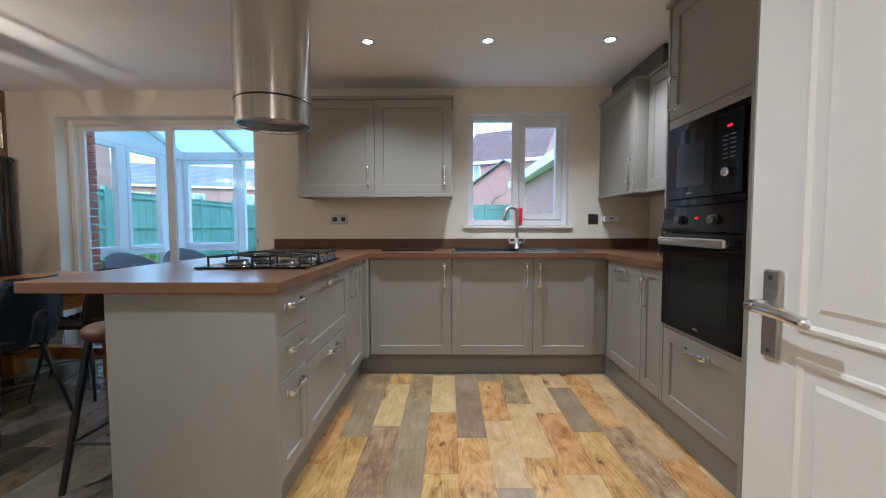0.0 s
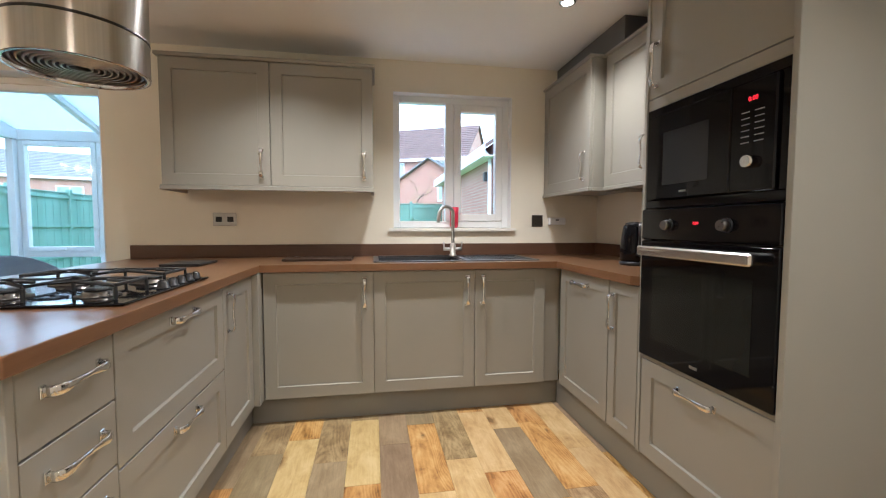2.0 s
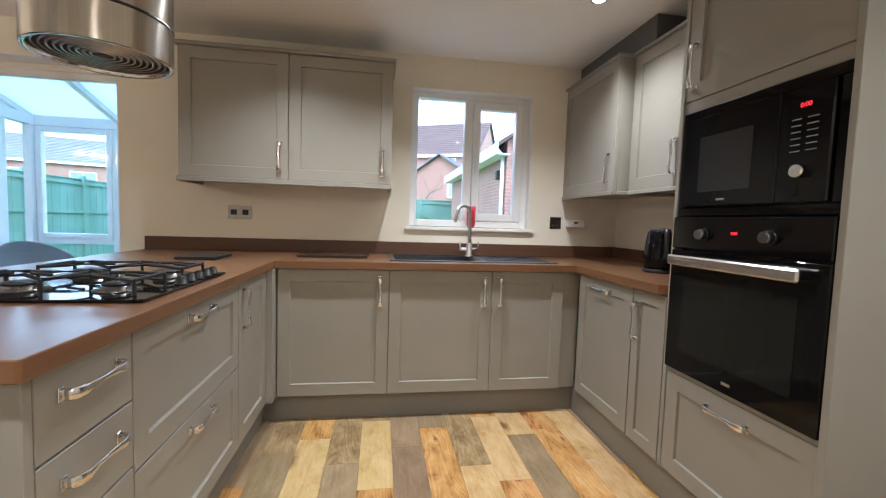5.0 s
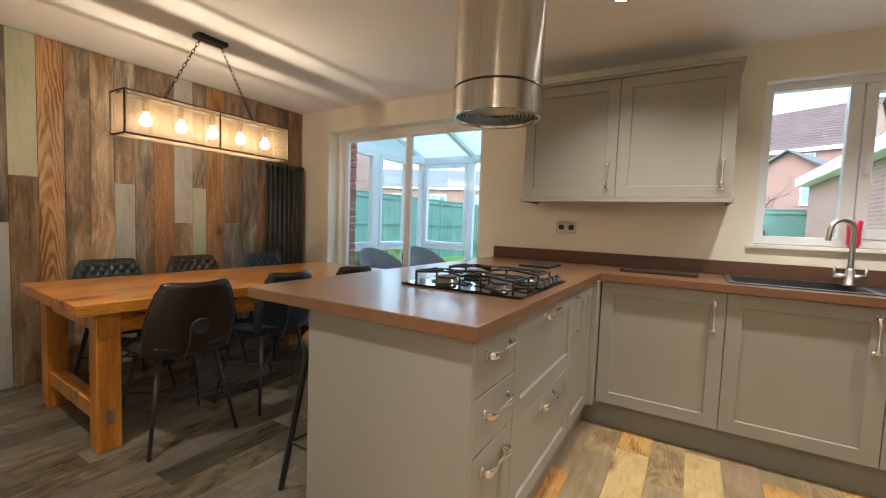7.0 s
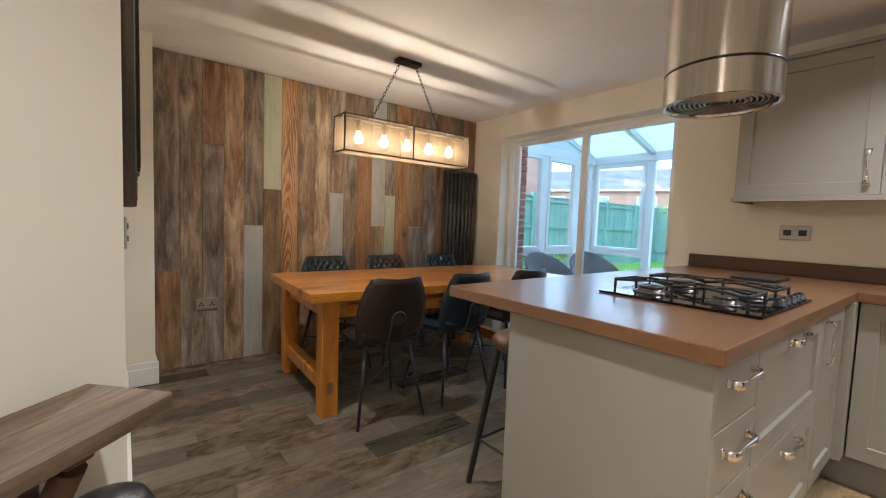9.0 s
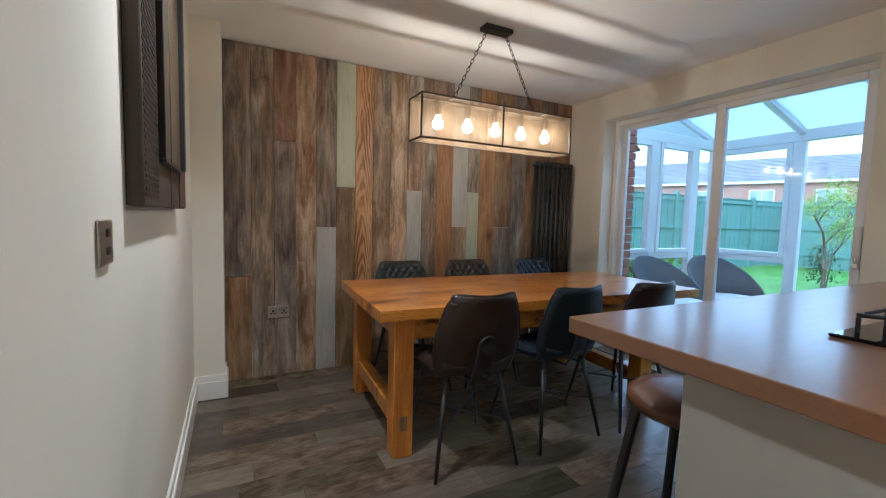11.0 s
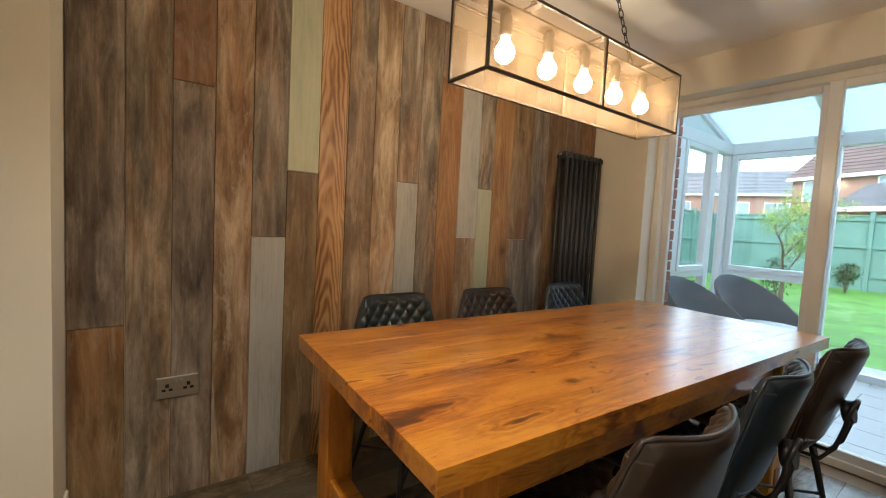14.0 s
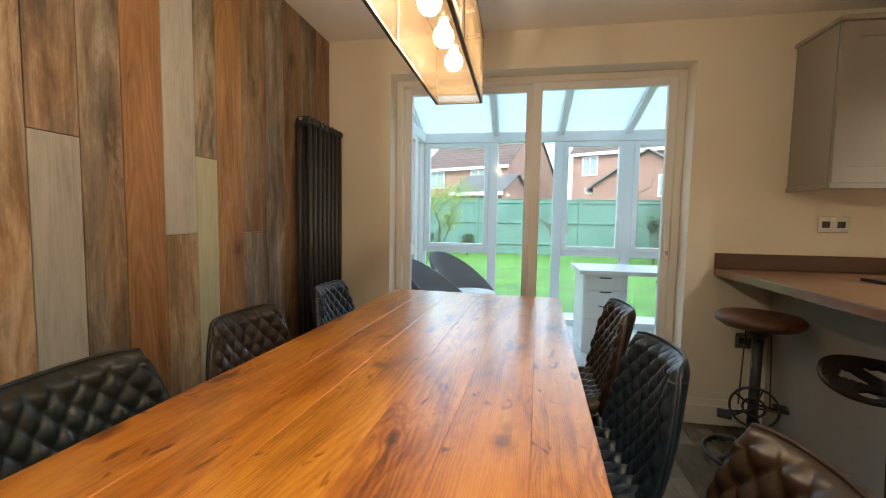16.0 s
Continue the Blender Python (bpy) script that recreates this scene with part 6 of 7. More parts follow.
def leg_stool(m, label):
    o = thing("bar_stool", (0, 0, 0), label, "stool", "bar stools")
    bm = bmesh.new()
    add_lathe(bm, (0, 0, 0.62), [(0.10, 0.0), (0.152, 0.006), (0.165, 0.025), (0.165, 0.04), (0.15, 0.055), (0.09, 0.063), (0.01, 0.065)], 32)
    part("seat", bm, M["tan"], o, "round worn brown leather seat")
    ft = {}
    for sx in (-1, 1):
        for sy in (-1, 1):
            bm = bmesh.new()
            a, b = Vector((sx * 0.17, sy * 0.17, 0)), Vector((sx * 0.095, sy * 0.095, 0.62))
            ft[sx, sy] = (a, b)
            add_cyl(bm, a, b, 0.013, 0.015, 8)
            part("leg", bm, M["black_metal"], o)
    for p0, p1 in (((-1, -1), (1, -1)), ((1, -1), (1, 1)), ((1, 1), (-1, 1)), ((-1, 1), (-1, -1))):
        bm = bmesh.new()
        add_cyl(bm, ft[p0][0].lerp(ft[p0][1], 0.33), ft[p1][0].lerp(ft[p1][1], 0.33), 0.007, n=8)
        part("foot_rail", bm, M["black_metal"], o)
    o.matrix_basis = m
    return o


crank_stool(pose(-1.0, 3.85, 0, 0, 0, -22), "vintage iron crank bar stool with brown leather seat", False)
crank_stool(pose(-1.06, 3.0, 0, 0, 0, 15), "iron bar stool with pierced black metal tractor seat", True)
leg_stool(pose(-0.965, 2.4, 0, 0, 0, 0), "bar stool with round brown leather seat on black legs")

# ---- conservatory ----
VX0, VX1, VY0, VY1, VE = -3.28, 0.2, OUT, 6.42, 2.02
structure("conservatory_floor", boxes((VX0 - 0.05, VX1 + 0.05, VY0, VY1 + 0.05, -0.12, -0.008)), M["joint"], "screed under the conservatory tiles", "floor")
con = thing("conservatory", (-1.5, 5.4, 0), "white upvc lean-to conservatory with opal roof", "conservatory", "", "structure")


def upright(parent, x0, x1, y0, y1, z0, z1, nm="post"):
    return part(nm, boxes((x0, x1, y0, y1, z0, z1), bev=0.004), M["upvc"], parent)


TRZ = 0.80
FP = [VX0, -2.45, -1.74, -1.02, VX1]        # front posts
for i, x in enumerate(FP):
    upright(con, x - 0.05, x + 0.05, VY1 - 0.05, VY1 + 0.02, 0.0, VE)
upright(con, VX0, VX1, VY1 - 0.06, VY1 + 0.03, VE, VE + 0.11, "eaves_beam")
upright(con, VX0, VX1, VY1 - 0.05, VY1 + 0.02, -0.005, 0.06, "cill")
for i, (a, b) in enumerate(zip(FP, FP[1:])):
    a, b = a + 0.05, b - 0.05
    if i != 1:
        upright(con, a, b, VY1 - 0.045, VY1 + 0.015, TRZ - 0.03, TRZ + 0.03, "transom")
        w = thing("conservatory_window", ((a + b) / 2, VY1 - 0.02, TRZ), "white upvc conservatory window light", "window", "conservatory windows", "structure")
        frame_of(w, "window_frame", a, b, VY1 - 0.06, VY1 + 0.005, TRZ + 0.03, VE - 0.005, 0.052)
        pane(w, a + 0.05, b - 0.05, VY1 - 0.02, TRZ + 0.08, VE - 0.055)
        part("window_handle", boxes(((a + b) / 2 - 0.05, (a + b) / 2 + 0.05, VY1 - 0.085, VY1 - 0.06, TRZ + 0.045, TRZ + 0.06), bev=0.003), M["upvc"], w)
        pane(w, a, b, VY1 - 0.015, 0.06, TRZ - 0.03)
    else:
        w = thing("conservatory_window", ((a + b) / 2, VY1 - 0.02, 0.06), "tall fixed conservatory pane", "window", "conservatory windows", "structure")
        pane(w, a, b, VY1 - 0.015, 0.06, VE)
# left side
SP = [4.6, 5.29, 5.98, VY1 - 0.06]
for y in SP:
    upright(con, VX0 - 0.03, VX0 + 0.04, y - 0.05, y + 0.05, 0, VE)
upright(con, VX0 - 0.04, VX0 + 0.05, VY0, VY1, VE, VE + 0.11, "eaves_beam")
upright(con, VX0 - 0.03, VX0 + 0.04, VY0, VY1, -0.005, 0.06, "cill")


def side_pane(parent, x, y0, y1, z0, z1):
    ob = part("pane", boxes((x - 0.003, x + 0.003, y0, y1, z0, z1)), M["glass"], parent, "clear glass pane")
    ob.visible_shadow = False


for i, (a, b) in enumerate(zip(SP, SP[1:])):
    a, b = a + 0.05, b - 0.05
    w = thing("conservatory_window", (VX0, (a + b) / 2, TRZ), "white upvc conservatory side window", "window", "conservatory windows", "structure")
    if i != 2:
        upright(con, VX0 - 0.025, VX0 + 0.035, a, b, TRZ - 0.03, TRZ + 0.03, "transom")
        part("window_frame", boxes((VX0 - 0.015, VX0 + 0.05, a, a + 0.05, TRZ + 0.03, VE), (VX0 - 0.015, VX0 + 0.05, b - 0.05, b, TRZ + 0.03, VE),
                                   (VX0 - 0.015, VX0 + 0.05, a + 0.05, b - 0.05, TRZ + 0.03, TRZ + 0.08), (VX0 - 0.015, VX0 + 0.05, a + 0.05, b - 0.05, VE - 0.05, VE), bev=0.004), M["upvc"], w)
        side_pane(w, VX0, a, b, 0.06, TRZ - 0.03)
        side_pane(w, VX0 + 0.01, a + 0.045, b - 0.045, TRZ + 0.075, VE - 0.045)
    else:
        side_pane(w, VX0, a, b, 0.06, VE)
# right side is a plain brick flank
structure("conservatory_flank", boxes((VX1, VX1 + 0.1, VY0, VY1, -0.1, 2.4)), M["brick"], "red brick flank of the conservatory", "wall")
# roof: opal sheets between rafters, rising to the house
RZ = 2.72
slope = math.atan2(RZ - VE - 0.1, VY1 - VY0)


def roof_z(y):
    return VE + 0.11 + (VY1 - y) / (VY1 - VY0) * (RZ - VE - 0.11)


RX = [VX0, -2.43, -1.73, -1.04, VX1]
for x in RX:
    bm = bmesh.new()
    add_prism(bm, [(VY0, roof_z(VY0) - 0.06), (VY1 + 0.02, roof_z(VY1 + 0.02) - 0.06), (VY1 + 0.02, roof_z(VY1 + 0.02) + 0.02), (VY0, roof_z(VY0) + 0.02)], x - 0.03, x + 0.03, "x")
    part("rafter", bm, M["upvc"], con)
for a, b in zip(RX, RX[1:]):
    bm = bmesh.new()
    add_prism(bm, [(VY0, roof_z(VY0) - 0.012), (VY1 + 0.06, roof_z(VY1 + 0.06) - 0.012), (VY1 + 0.06, roof_z(VY1 + 0.06) + 0.012), (VY0, roof_z(VY0) + 0.012)], a + 0.03, b - 0.03, "x")
    part("roof_sheet", bm, M["poly"], con, "opal polycarbonate roof sheet")
bm = bmesh.new()
add_prism(bm, [(VY0 + 0.01, VE + 0.112), (VY1 - 0.25, VE + 0.112), (VY0 + 0.01, RZ - 0.068)], VX0 - 0.006, VX0 + 0.006, "x")
part("gable_infill", bm, M["poly"], con)

# brick piers seen beside the patio door, outside
pier = tagged(new("brick_reveal"), "red brick edge of the house wall at the patio door", "brick wall", "", "structure")
me = bpy.data.meshes.new("brick")
bm = boxes((-0.085, 0.0, -0.05, 0.05, 0, 0.065), bev=0.003)
bm.to_mesh(me)
bm.free()
me.materials.append(M["brick_piece"])
for i in range(27):
    ob = new("brick", me)
    ob.location = (PX0 + 0.052 if i % 2 else PX0 + 0.048, 4.512, 0.003 + 0.075 * i)
    ob.parent = pier
structure("house_outer_wall", boxes((-6.5, -3.6, OUT - 0.1, OUT, -0.1, 5.0), (-3.6, 6.0, OUT - 0.1, OUT, CEIL + 0.15, 5.0), (2.4, 6, OUT - 0.1, OUT, -0.1, CEIL + 0.15)), M["brick"], "red brick outside wall of the house", "wall")


def tub_chair(m, label):
    """Rounded rattan tub chair: open side along -y."""
    o = thing("tub_chair", (0, 0, 0), label, "chair", "conservatory tub chairs")
    bm = bmesh.new()
    n = 30
    rings = []
    for k in range(n + 1):
        a = 2 * math.pi * k / n
        c, s = math.cos(a), math.sin(a)
        h = 0.345 + 0.475 * (0.5 + 0.5 * s) ** 1.35
        flare = 0.29 + 0.10 * (h - 0.3) / 0.5
        row = []
        for r, z in ((0.25, 0.02), (0.275, 0.25), (flare + 0.012, h - 0.01), (flare, h + 0.008), (flare - 0.016, h), (0.25, 0.33), (0.24, 0.3)):
            row.append(bm.verts.new((r * c, r * s, z)))
        rings.append(row)
    for a, b in zip(rings, rings[1:]):
        for k in range(6):
            bm.faces.new((a[k], b[k], b[k + 1], a[k + 1])).smooth = True
    bmesh.ops.remove_doubles(bm, verts=bm.verts, dist=0.0005)
    part("shell", bm, M["wicker"], o, "grey woven rattan tub")
    bm = bmesh.new()
    add_lathe(bm, (0, -0.03, 0.365), [(0.22, 0), (0.245, 0.02), (0.25, 0.06), (0.23, 0.085), (0.05, 0.095)], 28)
    part("cushion", bm, M["cushion"], o, "white seat cushion")
    for sx in (-1, 1):
        for sy in (-1, 1):
            bm = bmesh.new()
            add_cyl(bm, (sx * 0.17, sy * 0.17, 0), (sx * 0.17, sy * 0.17, 0.03), 0.02, n=10)
            part("foot", bm, M["black_plastic"], o)
    bm = bmesh.new()
    add_lathe(bm, (0, 0, 0.02), [(0.245, 0), (0.235, 0.325)], 28)
    part("seat_base", bm, M["wicker"], o)
    o.matrix_basis = m
    return o


tub_chair(pose(-2.62, 5.66, 0, 0, 0, 68), "grey rattan tub chair with white cushion in the conservatory")
tub_chair(pose(-2.7, 4.93, 0, 0, 0, 84), "grey rattan tub chair beside the conservatory window")

# white desk with drawer stack
d = thing("desk", (-1.1, 5.6, 0), "white desk with a five-drawer pedestal", "desk")
part("desktop", boxes((-1.62, -0.3, 5.35, 6.0, 0.70, 0.735), bev=0.002), M["white_board"], d)
part("pedestal", boxes((-1.58, -1.22, 5.4, 5.96, 0.0, 0.699), bev=0.002), M["white_board"], d)
for k in range(5):
    z0 = 0.06 + 0.125 * k
    dr = part("drawer", boxes((-1.572, -1.228, 5.382, 5.3995, z0, z0 + 0.12), bev=0.002), M["white_board"], d)
    bm = bmesh.new()
    add_prism(bm, [(-1.455, z0 + 0.116), (-1.345, z0 + 0.116), (-1.36, z0 + 0.104), (-1.44, z0 + 0.104)], 5.380, 5.3815, "y")
    part("grip_slot", bm, M["black_plastic"], dr, "dark grip cut-out")
for x in (-0.36,):
    part("leg_panel", boxes((x, x + 0.03, 5.4, 5.96, 0, 0.699), bev=0.002), M["white_board"], d)
# office chair
o = thing("office_chair", (-0.78, 5.12, 0), "black office chair at the white desk", "chair")
bm = bmesh.new()
add_box(bm, -1.0, -0.55, 4.9, 5.33, 0.44, 0.51, 0.025, seg=3)
part("seat", bm, M["black_plastic"], o)
bm = bmesh.new()
add_box(bm, -1.0, -0.55, 4.86, 4.91, 0.6, 1.08, 0.022, seg=3)
part("backrest", bm, M["black_plastic"], o)
bm = bmesh.new()
add_cyl(bm, (-0.775, 5.1, 0.09), (-0.775, 5.1, 0.44), 0.025, n=12)
add_tube(bm, [(-0.775, 5.05, 0.45), (-0.775, 4.87, 0.48), (-0.775, 4.85, 0.7)], 0.018, 8)
for k in range(5):
    a = 2 * math.pi * k / 5
    add_cyl(bm, (-0.775, 5.1, 0.1), (-0.775 + 0.26 * math.cos(a), 5.1 + 0.26 * math.sin(a), 0.06), 0.016, 0.012, 8)
part("star_base", bm, M["black_metal"], o)
for k in range(5):
    a = 2 * math.pi * k / 5
    bm = bmesh.new()
    cx, cy = -0.775 + 0.26 * math.cos(a), 5.1 + 0.26 * math.sin(a)
    add_cyl(bm, (cx - 0.02, cy, 0.028), (cx + 0.02, cy, 0.028), 0.028, n=14)
    part("castor", bm, M["black_plastic"], o)
for s in (-1, 1):
    bm = bmesh.new()
    add_tube(bm, [(-0.775 + s * 0.2, 5.1, 0.45), (-0.775 + s * 0.27, 5.1, 0.47), (-0.775 + s * 0.27, 5.1, 0.66), (-0.775 + s * 0.27, 5.0, 0.68), (-0.775 + s * 0.27, 5.2, 0.68)], 0.014, 8)
    part("armrest", bm, M["black_plastic"], o)

# ---- garden ----
structure("ground", boxes((-700, 700, OUT, 700, -0.3, -0.13)), M["grass"], "green lawn and ground reaching the distance", "lawn")
structure("paving", boxes((-3.9, 6, OUT, 7.3, -0.13, -0.06)), M["paving"], "pale paving round the conservatory", "paving")


def fence(x0, y0, x1, y1, n, label):
    """Stained panels between posts: rails and feather-edge boards, top near 2 m."""
    f = thing("fence", (x0, y0, -0.13), label, "fence")
    a, b = Vector((x0, y0, 0)), Vector((x1, y1, 0))
    way = (b - a).normalized()
    out = Vector((-way.y, way.x, 0))
    m = Matrix(((way.x, out.x, 0, x0), (way.y, out.y, 0, y0), (0, 0, 1, 0), (0, 0, 0, 1)))
    ln = (b - a).length / n
    for i in range(n + 1):
        part("post", boxes((i * ln - 0.05, i * ln + 0.05, -0.025, 0.085, -0.13, 2.05), bev=0.004, m=m), M["fence"], f)
    for i in range(n):
        bm = bmesh.new()
        k = 14
        for j in range(k):
            s0 = i * ln + 0.05 + (ln - 0.1) * j / k
            add_box(bm, s0, s0 + (ln - 0.1) / k + 0.012, 0.0 + (0.008 if j % 2 else 0), 0.016 + (0.008 if j % 2 else 0), -0.1, 1.93, m=m)
        part("boards", bm, M["fence"], f)
        for z in (0.25, 1.05, 1.8):
            part("rail", boxes((i * ln + 0.05, (i + 1) * ln - 0.05, 0.0245, 0.06, z, z + 0.07), bev=0.003, m=m), M["fence"], f)
        part("capping", boxes((i * ln + 0.05, (i + 1) * ln - 0.05, -0.03, 0.045, 1.935, 1.965), bev=0.003, m=m), M["fence"], f)
    return f


fence(9.5, 17.5, -7.5, 17.5, 9, "teal-stained garden fence along the bottom of the lawn")
fence(-7.5, 17.5, -7.5, 4.5, 7, "teal-stained garden fence along the side of the lawn")


def house(name, x0, x1, y0, y1, eaves, ridge, along, windows, roof, label, z0=-0.13, turn=0.0, barge=True):
    """A brick house; windows: (side, along, z, width, height)."""
    h = thing(name, ((x0 + x1) / 2, (y0 + y1) / 2, z0), label, "house")
    bm = bmesh.new()
    add_box(bm, x0, x1, y0, y1, z0, eaves)
    part("wall", bm, M["brick"], h)
    o = 0.25
    bm = bmesh.new()
    if along == "x":
        ym = (y0 + y1) / 2
        add_prism(bm, [(y0, eaves), (y1, eaves), (ym, ridge)], x0 + 0.02, x1 - 0.02, "x")
        part("gable", bm, M["brick"], h)
        dz = (ridge - eaves) / (ym - y0)
        for s, ya, yb in ((-1, y0 - o, ym), (1, y1 + o, ym)):
            bm = bmesh.new()
            k = 16
            for j in range(k):
                f0, f1 = j / k, (j + 1) / k
                p0, p1 = ya + (yb - ya) * f0, ya + (yb - ya) * f1
                q0, q1 = eaves - o * dz + (ridge - eaves + o * dz) * f0, eaves - o * dz + (ridge - eaves + o * dz) * f1
                add_prism(bm, [(p0, q0 + 0.11), (p1, q1 + 0.06), (p1, q1 + 0.02), (p0, q0 + 0.02)], x0 - 0.15, x1 + 0.15, "x")
            part("roof_slope", bm, roof, h, "tiled roof slope")
        bm = boxes((x0 - 0.15, x1 + 0.15, y0 - o - 0.03, y0 - o, eaves - o * dz - 0.12, eaves - o * dz + 0.06))
        part("fascia", bm, M["upvc"], h, "white fascia board")
    else:
        xm = (x0 + x1) / 2
        add_prism(bm, [(x0, eaves), (x1, eaves), (xm, ridge)], y0 + 0.02, y1 - 0.02, "y")
        part("gable", bm, M["brick"], h)
        dz = (ridge - eaves) / (xm - x0)
        for s, xa, xb in ((-1, x0 - o, xm), (1, x1 + o, xm)):
            bm = bmesh.new()
            k = 16
            for j in range(k):
                f0, f1 = j / k, (j + 1) / k
                p0, p1 = xa + (xb - xa) * f0, xa + (xb - xa) * f1
                q0, q1 = eaves - o * dz + (ridge - eaves + o * dz) * f0, eaves - o * dz + (ridge - eaves + o * dz) * f1
                add_prism(bm, [(p0, q0 + 0.11), (p1, q1 + 0.06), (p1, q1 + 0.02), (p0, q0 + 0.02)], y0 - 0.2, y1 + 0.2, "y")
            part("roof_slope", bm, roof, h, "tiled roof slope")
            e0 = eaves - o * dz
            bm = boxes((min(xa, xa + s * 0.03), max(xa, xa + s * 0.03), y0 - 0.2, y1 + 0.2, e0 - 0.14, e0 + 0.1))
            add_box(bm, min(xa, xa - s * o), max(xa, xa - s * o), y0 - 0.2, y1 + 0.2, e0 - 0.14, e0 - 0.12)
            part("fascia", bm, M["upvc"], h, "white fascia and soffit")
            if not barge:
                continue
            bm = bmesh.new()
            add_prism(bm, [(xa, e0 - 0.19), (xb, ridge - 0.19), (xb, ridge + 0.08), (xa, e0 + 0.08)], y0 - 0.23, y0 - 0.2, "y")
            part("barge_board", bm, M["upvc"], h, "white barge board")
    for side, al, z, w, ht in windows:
        wn_ = None
        if side == "s":
            wn_ = part("window", boxes((al, al + w, y0 - 0.05, y0 - 0.001, z, z + 0.06), (al, al + w, y0 - 0.05, y0 - 0.001, z + ht - 0.06, z + ht), (al, al + 0.06, y0 - 0.05, y0 - 0.001, z + 0.06, z + ht - 0.06), (al + w - 0.06, al + w, y0 - 0.05, y0 - 0.001, z + 0.06, z + ht - 0.06), (al + w / 2 - 0.03, al + w / 2 + 0.03, y0 - 0.05, y0 - 0.001, z + 0.06, z + ht - 0.06)), M["upvc"], h, "white framed window")
            part("pane", boxes((al + 0.06, al + w - 0.06, y0 - 0.02, y0 - 0.002, z + 0.06, z + ht - 0.06)), M["far_pane"], wn_)
        else:
            wn_ = part("window", boxes((x1 + 0.001, x1 + 0.05, al, al + w, z, z + 0.06), (x1 + 0.001, x1 + 0.05, al, al + w, z + ht - 0.06, z + ht), (x1 + 0.001, x1 + 0.05, al, al + 0.06, z + 0.06, z + ht - 0.06), (x1 + 0.001, x1 + 0.05, al + w - 0.06, al + w, z + 0.06, z + ht - 0.06), (x1 + 0.001, x1 + 0.05, al + w / 2 - 0.03, al + w / 2 + 0.03, z + 0.06, z + ht - 0.06)), M["upvc"], h, "white framed window")
            part("pane", boxes((x1 + 0.002, x1 + 0.02, al + 0.06, al + w - 0.06, z + 0.06, z + ht - 0.06)), M["far_pane"], wn_)
    h.rotation_euler = (0, 0, radians(turn))
    return h


g = house("garage", 3.0, 7.2, 9.75, 16.4, 2.86, 4.3, "y", [], M["roof"], "red brick garage with deep white fascia beside the garden", barge=False)
bm = bmesh.new()
add_cyl(bm, (2.94, 9.86, -0.1), (2.94, 9.86, 2.56), 0.04, n=12)
add_tube(bm, [(2.94, 9.86, 2.55), (2.86, 9.86, 2.64), (2.8, 9.86, 2.7)], 0.04, 10)
part("downpipe", bm, M["upvc"], g, "white plastic downpipe")
part("wall_lamp", boxes((2.9, 2.999, 10.15, 10.3, 2.1, 2.3), bev=0.02), M["anthracite"], g, "small dark outside lamp")
house("house", 2.33, 8.03, 27.57, 34.17, 5.5, 8.0, "x", [("s", 2.95, 4.0, 0.95, 1.15), ("s", 5.6, 4.0, 1.1, 1.15)], M["roof"], "red brick house with brown tiled roof beyond the garden", turn=-27)
house("porch_house", 2.4, 6.8, 19.6, 26.6, 2.7, 4.1, "y", [("s", 5.0, 2.2, 1.2, 0.9)], M["roof_grey"], "red brick gabled extension with grey roof", turn=-27, barge=False)
house("house", -7.5, -0.9, 29.2, 37.7, 4.75, 8.0, "x", [("s", -6.9, 3.3, 1.2, 1.1), ("s", -3.6, 3.3, 1.2, 1.1)], M["roof"], "large red brick house with brown tiled roof behind the fence", turn=-23.5)
house("bungalow", -4.9, -2.2, 22.5, 26.5, 2.6, 3.55, "x", [], M["roof_grey"], "low brick extension with grey tiled roof behind the fence", turn=-20)
house("house", -30.5, -11.5, 37.5, 45.5, 4.75, 6.9, "x", [("s", -28.5, 2.9, 1.6, 1.1), ("s", -24.5, 2.9, 1.6, 1.1), ("s", -20.5, 2.9, 1.6, 1.1), ("s", -16.5, 2.9, 1.6, 1.1), ("s", -14.0, 2.9, 1.6, 1.1)], M["roof_grey"], "long brick terrace with slate grey roof behind the garden", turn=23)
house("house", -38.0, -29.0, -4.0, 26.0, 3.4, 6.4, "y", [("e", 0.0, 1.9, 1.6, 1.1), ("e", 5.0, 1.9, 1.6, 1.1), ("e", 10.0, 1.9, 1.6, 1.1), ("e", 16.0, 1.9, 1.6, 1.1)], M["roof_grey"], "long brick terrace with slate grey roof beside the garden")
house("house", -19.0, -13.4, 13.0, 17.5, 4.6, 6.5, "x", [], M["roof"], "red brick neighbouring house close behind the side fence")


def leaves(bm, centre, spread, n, size, rng, squash=1.0):
    for _ in range(n):
        v = Vector((rng.gauss(0, 1), rng.gauss(0, 1), rng.gauss(0, 1) * squash))
        v = Vector(centre) + v.normalized() * spread * rng.uniform(0.25, 1.0) ** 0.6 * Vector((1, 1, squash)).length / 1.73
        q = Euler((rng.uniform(0, 6.3), rng.uniform(0, 6.3), rng.uniform(0, 6.3))).to_matrix()
        s = size * rng.uniform(0.6, 1.3)
        pts = [(-0.5, 0, 0), (0, -0.25, 0.06), (0.6, 0, 0), (0, 0.25, 0.06)]
        bm.faces.new([bm.verts.new(v + q @ Vector(p) * s) for p in pts])


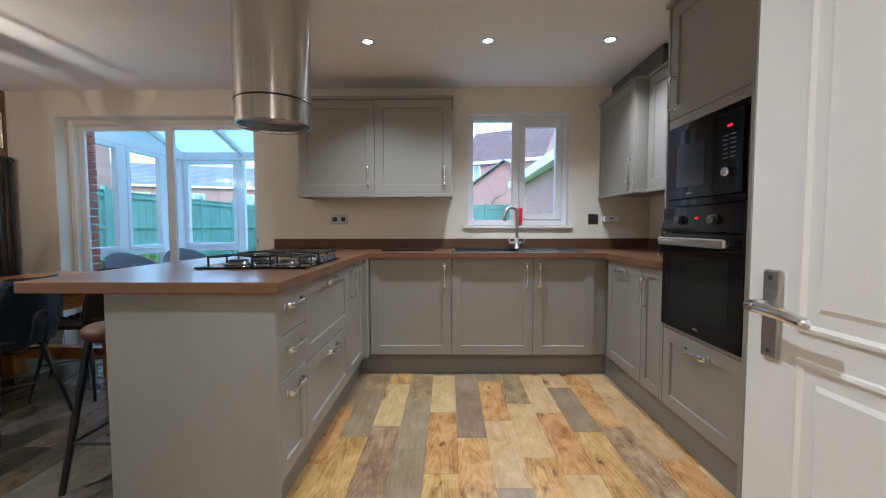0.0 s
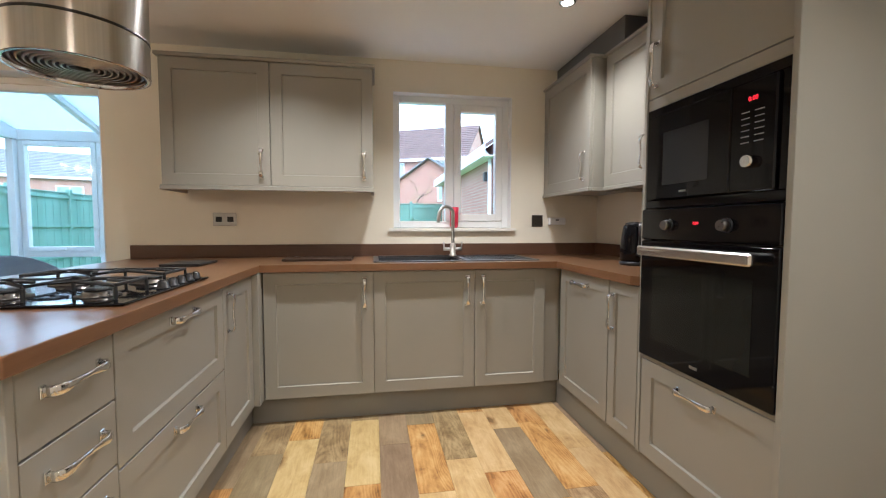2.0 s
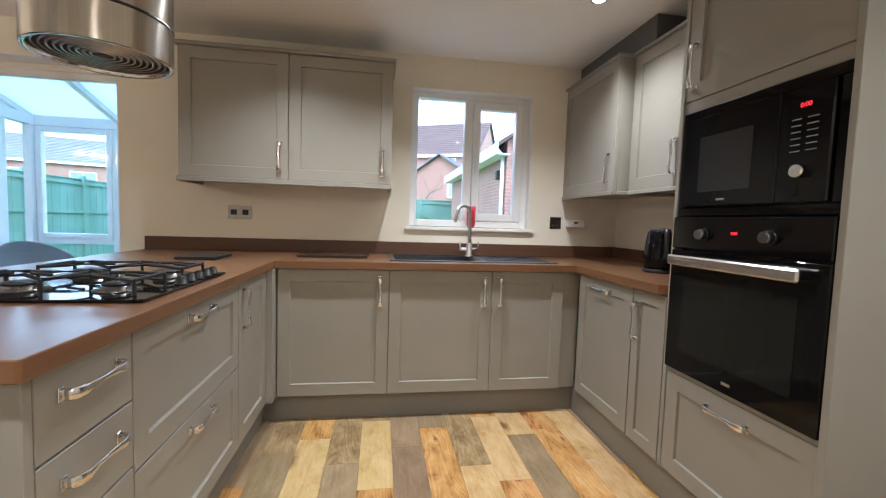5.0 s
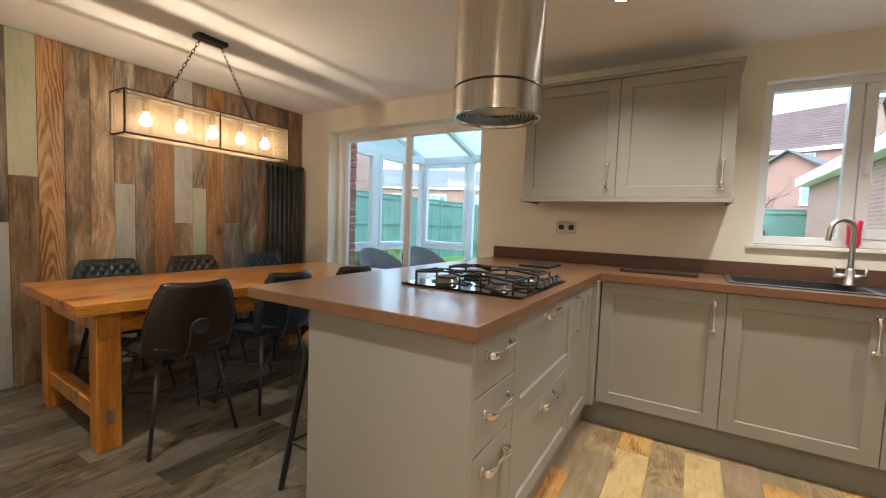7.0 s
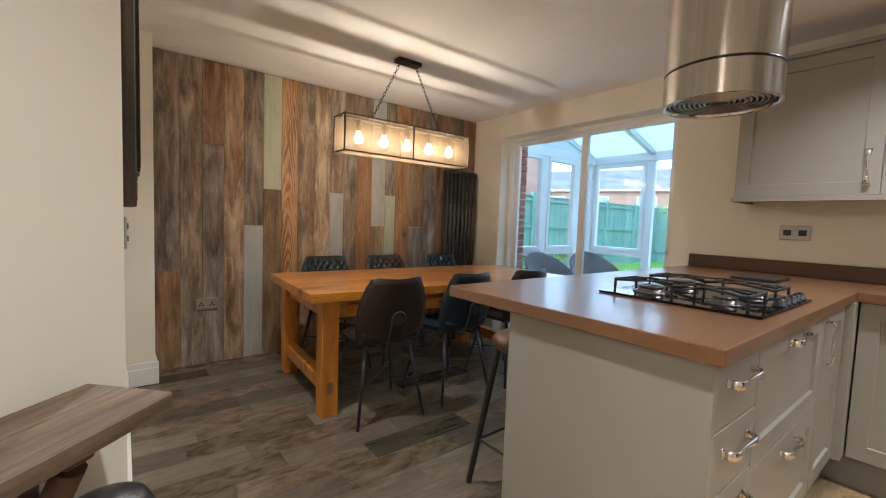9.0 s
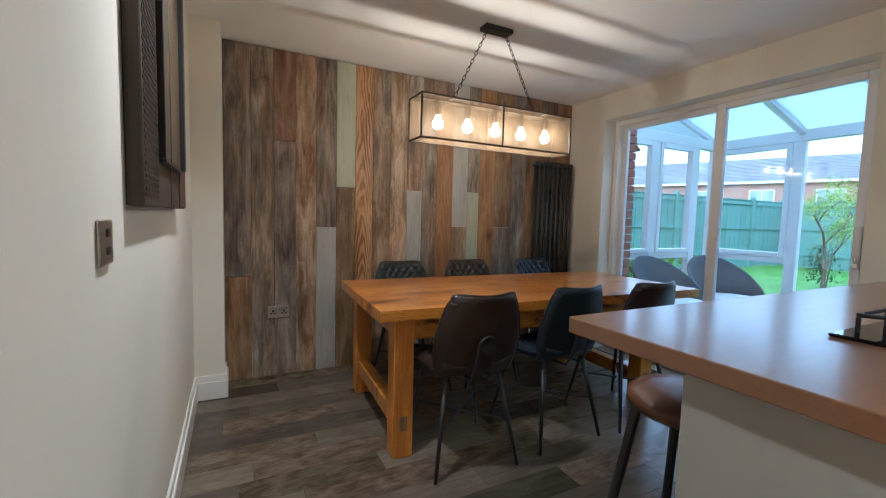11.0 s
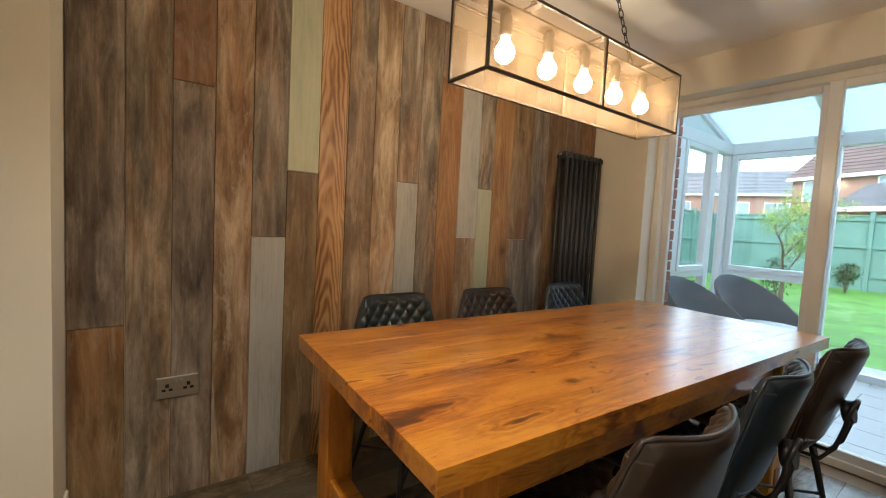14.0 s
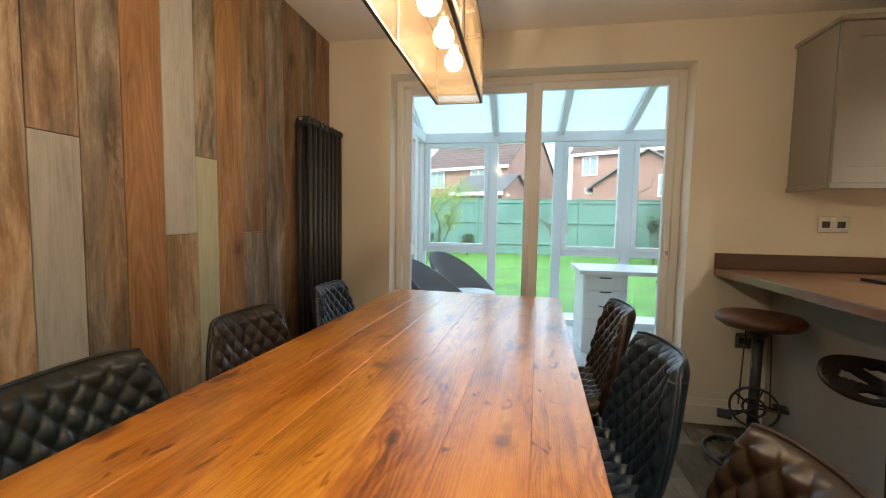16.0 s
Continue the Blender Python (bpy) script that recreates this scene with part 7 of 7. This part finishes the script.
def shrub(at, r, h, mat, label, n=420, size=0.09, seed=1):
    rng = random.Random(seed)
    o = thing("shrub", at, label, "shrub", "garden shrubs")
    bm = bmesh.new()
    for k in range(5):
        a = rng.uniform(0, 6.3)
        add_cyl(bm, at, (at[0] + r * 0.5 * math.cos(a), at[1] + r * 0.5 * math.sin(a), at[2] + h * 0.7), 0.015, 0.006, 6)
    part("stem", bm, M["bark"], o)
    bm = bmesh.new()
    for k in range(7):
        a, rr = rng.uniform(0, 6.3), r * rng.uniform(0.1, 0.6)
        c = (at[0] + rr * math.cos(a), at[1] + rr * math.sin(a), at[2] + h * rng.uniform(0.3, 0.8))
        leaves(bm, c, min(r, h) * 0.55, n // 7, size, rng, max(0.6, min(1.6, h / (2 * r))))
    part("foliage", bm, mat, o)
    return o


G = -0.13
shrub((-4.3, 5.7, G), 0.55, 0.95, M["leaf"], "green leafy shrub beside the conservatory", seed=1)
shrub((-4.1, 6.9, G), 0.6, 0.9, M["leaf_lime"], "lime green leafy shrub near the conservatory corner", seed=2)
shrub((-4.2, 12.0, G), 0.36, 1.1, M["leaf_dark"], "small dark upright conifer on the lawn edge", 500, 0.06, 3)
shrub((-5.4, 8.0, G), 0.6, 0.8, M["leaf_lime"], "yellow-green leafy shrub against the side fence", seed=4)
shrub((-3.9, 16.2, G), 0.35, 1.0, M["leaf_dark"], "dark shrub at the foot of the fence", seed=5)
shrub((1.88, 15.0, G), 0.3, 1.75, M["leaf_dark"], "small round conifer in front of the fence", 500, 0.07, 6)


def tree(at, height, seed, leaf, n_leaf, label):
    rng = random.Random(seed)
    o = thing("tree", at, label, "tree", "garden trees")
    bm, fb_ = bmesh.new(), bmesh.new()
    tips = []

    def limb(p, d, ln, r, depth):
        pts = [p]
        for k in range(4):
            d = (d + Vector((rng.uniform(-0.25, 0.25), rng.uniform(-0.25, 0.25), rng.uniform(-0.05, 0.15)))).normalized()
            pts.append(pts[-1] + d * ln / 4)
        for k in range(4):
            add_cyl(bm, pts[k], pts[k + 1], r * (1 - 0.13 * k), r * (1 - 0.13 * (k + 1)), 6, False)
        if depth:
            for _ in range(3 if depth > 1 else 2):
                s = pts[rng.choice((2, 3, 4))]
                limb(s, (d + Vector((rng.uniform(-1, 1), rng.uniform(-1, 1), rng.uniform(-0.2, 0.5)))).normalized(), ln * 0.68, r * 0.5, depth - 1)
        else:
            tips.append(pts[-1])
            tips.append(pts[2])

    limb(Vector(at), Vector((0.05, 0, 1)), height * 0.42, 0.02 * height, 3)
    part("trunk", bm, M["bark"], o)
    for p in tips:
        leaves(fb_, p, 0.1 * height, n_leaf, 0.045, rng)
    part("crown", fb_, leaf, o)
    return o


tree((-3.95, 11.2, G), 2.3, 11, M["leaf_lime"], 70, "small garden tree coming into lime green leaf")
tree((-0.95, 15.2, G), 2.1, 12, M["leaf"], 2, "almost bare small garden tree before the fence")
tree((2.0, 18.5, G), 3.7, 17, M["leaf_lime"], 6, "small tree in young yellow-green leaf behind the fence")

# ---- floor planks, last ----
fl = tagged(new("floor"), "mixed pale, orange and grey oak vinyl planks", "floor", "", "structure")
FM = {}


def plank_mesh(ln, mat, wd=0.1555):
    key = (round(ln, 4), mat)
    if key not in FM:
        me_ = bpy.data.meshes.new("plank")
        b_ = bmesh.new()
        w2, c = wd - 0.0001, 0.0005
        lo = [b_.verts.new(p) for p in ((0, 0, -0.006), (w2, 0, -0.006), (w2, ln - 0.0001, -0.006), (0, ln - 0.0001, -0.006))]
        hi = [b_.verts.new(p) for p in ((c, c, 0), (w2 - c, c, 0), (w2 - c, ln - 0.0001 - c, 0), (c, ln - 0.0001 - c, 0))]
        b_.faces.new(hi)
        for k in range(4):
            b_.faces.new((lo[k], lo[(k + 1) % 4], hi[(k + 1) % 4], hi[k]))
        b_.to_mesh(me_)
        b_.free()
        me_.materials.append(M[mat])
        FM[key] = me_
    return FM[key]


rng, dark_rng = random.Random(21), random.Random(8)
SEQ = ["fl_pale", "fl_orange", "fl_grey", "fl_pale", "fl_dark", "fl_pale", "fl_orange", "fl_grey"]
OFFS = [0.29, 0.0, 0.12, 0.42]
col = 0
x = -0.128 - 0.1555 * 22
while x < EAST + 0.02:
    y = 3.316 + OFFS[(col + 3) % 4] - 0.605 * 5 + (0.07 if col % 3 == 0 else 0)
    row = 0
    while y < BACK:
        y0, y1 = max(y, 0.93 if x + 0.15 < -0.82 else 0.45), min(y + 0.605, BACK)
        if y1 - y0 > 0.02 and x > -3.5:
            mat = SEQ[(col * 3 + row * 5 + rng.choice((0, 0, 1, 4))) % 8]
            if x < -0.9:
                # same floor at the dining end: its dimmer light is put into darker copies
                mat = {"fl_pale": "fl_pale_shaded", "fl_orange": "fl_mottled_shaded", "fl_grey": "fl_grey_shaded", "fl_dark": "fl_mottled_shaded"}[mat]
                mat = dark_rng.choice((mat, mat, "fl_pale_shaded"))
            ob = new("plank", plank_mesh(y1 - y0, mat))
            ob.location = (x, y0, 0)
            ob.parent = fl
        y += 0.605
        row += 1
    x += 0.1555
    col += 1
structure("hall_floor", boxes((-0.4, 2.0, -1.5, 0.449, -0.006, 0.0)), M["fl_grey"], "grey oak vinyl floor in the hall", "floor")
# conservatory tiles
ct = tagged(new("conservatory_tiles"), "pale grey glossy floor tiles in the conservatory", "tiles", "", "structure")
me = bpy.data.meshes.new("tile")
bm = boxes((0, 0.596, 0, 0.296, -0.008, 0.0), bev=0.0015)
bm.to_mesh(me)
bm.free()
me.materials.append(M["tile"])
for i in range(6):
    for j in range(7):
        ob = new("tile", me)
        ob.location = (VX0 + 0.03 + 0.6 * i - (0.3 if j % 2 else 0.0), OUT + 0.01 + 0.3 * j, 0)
        ob.parent = ct
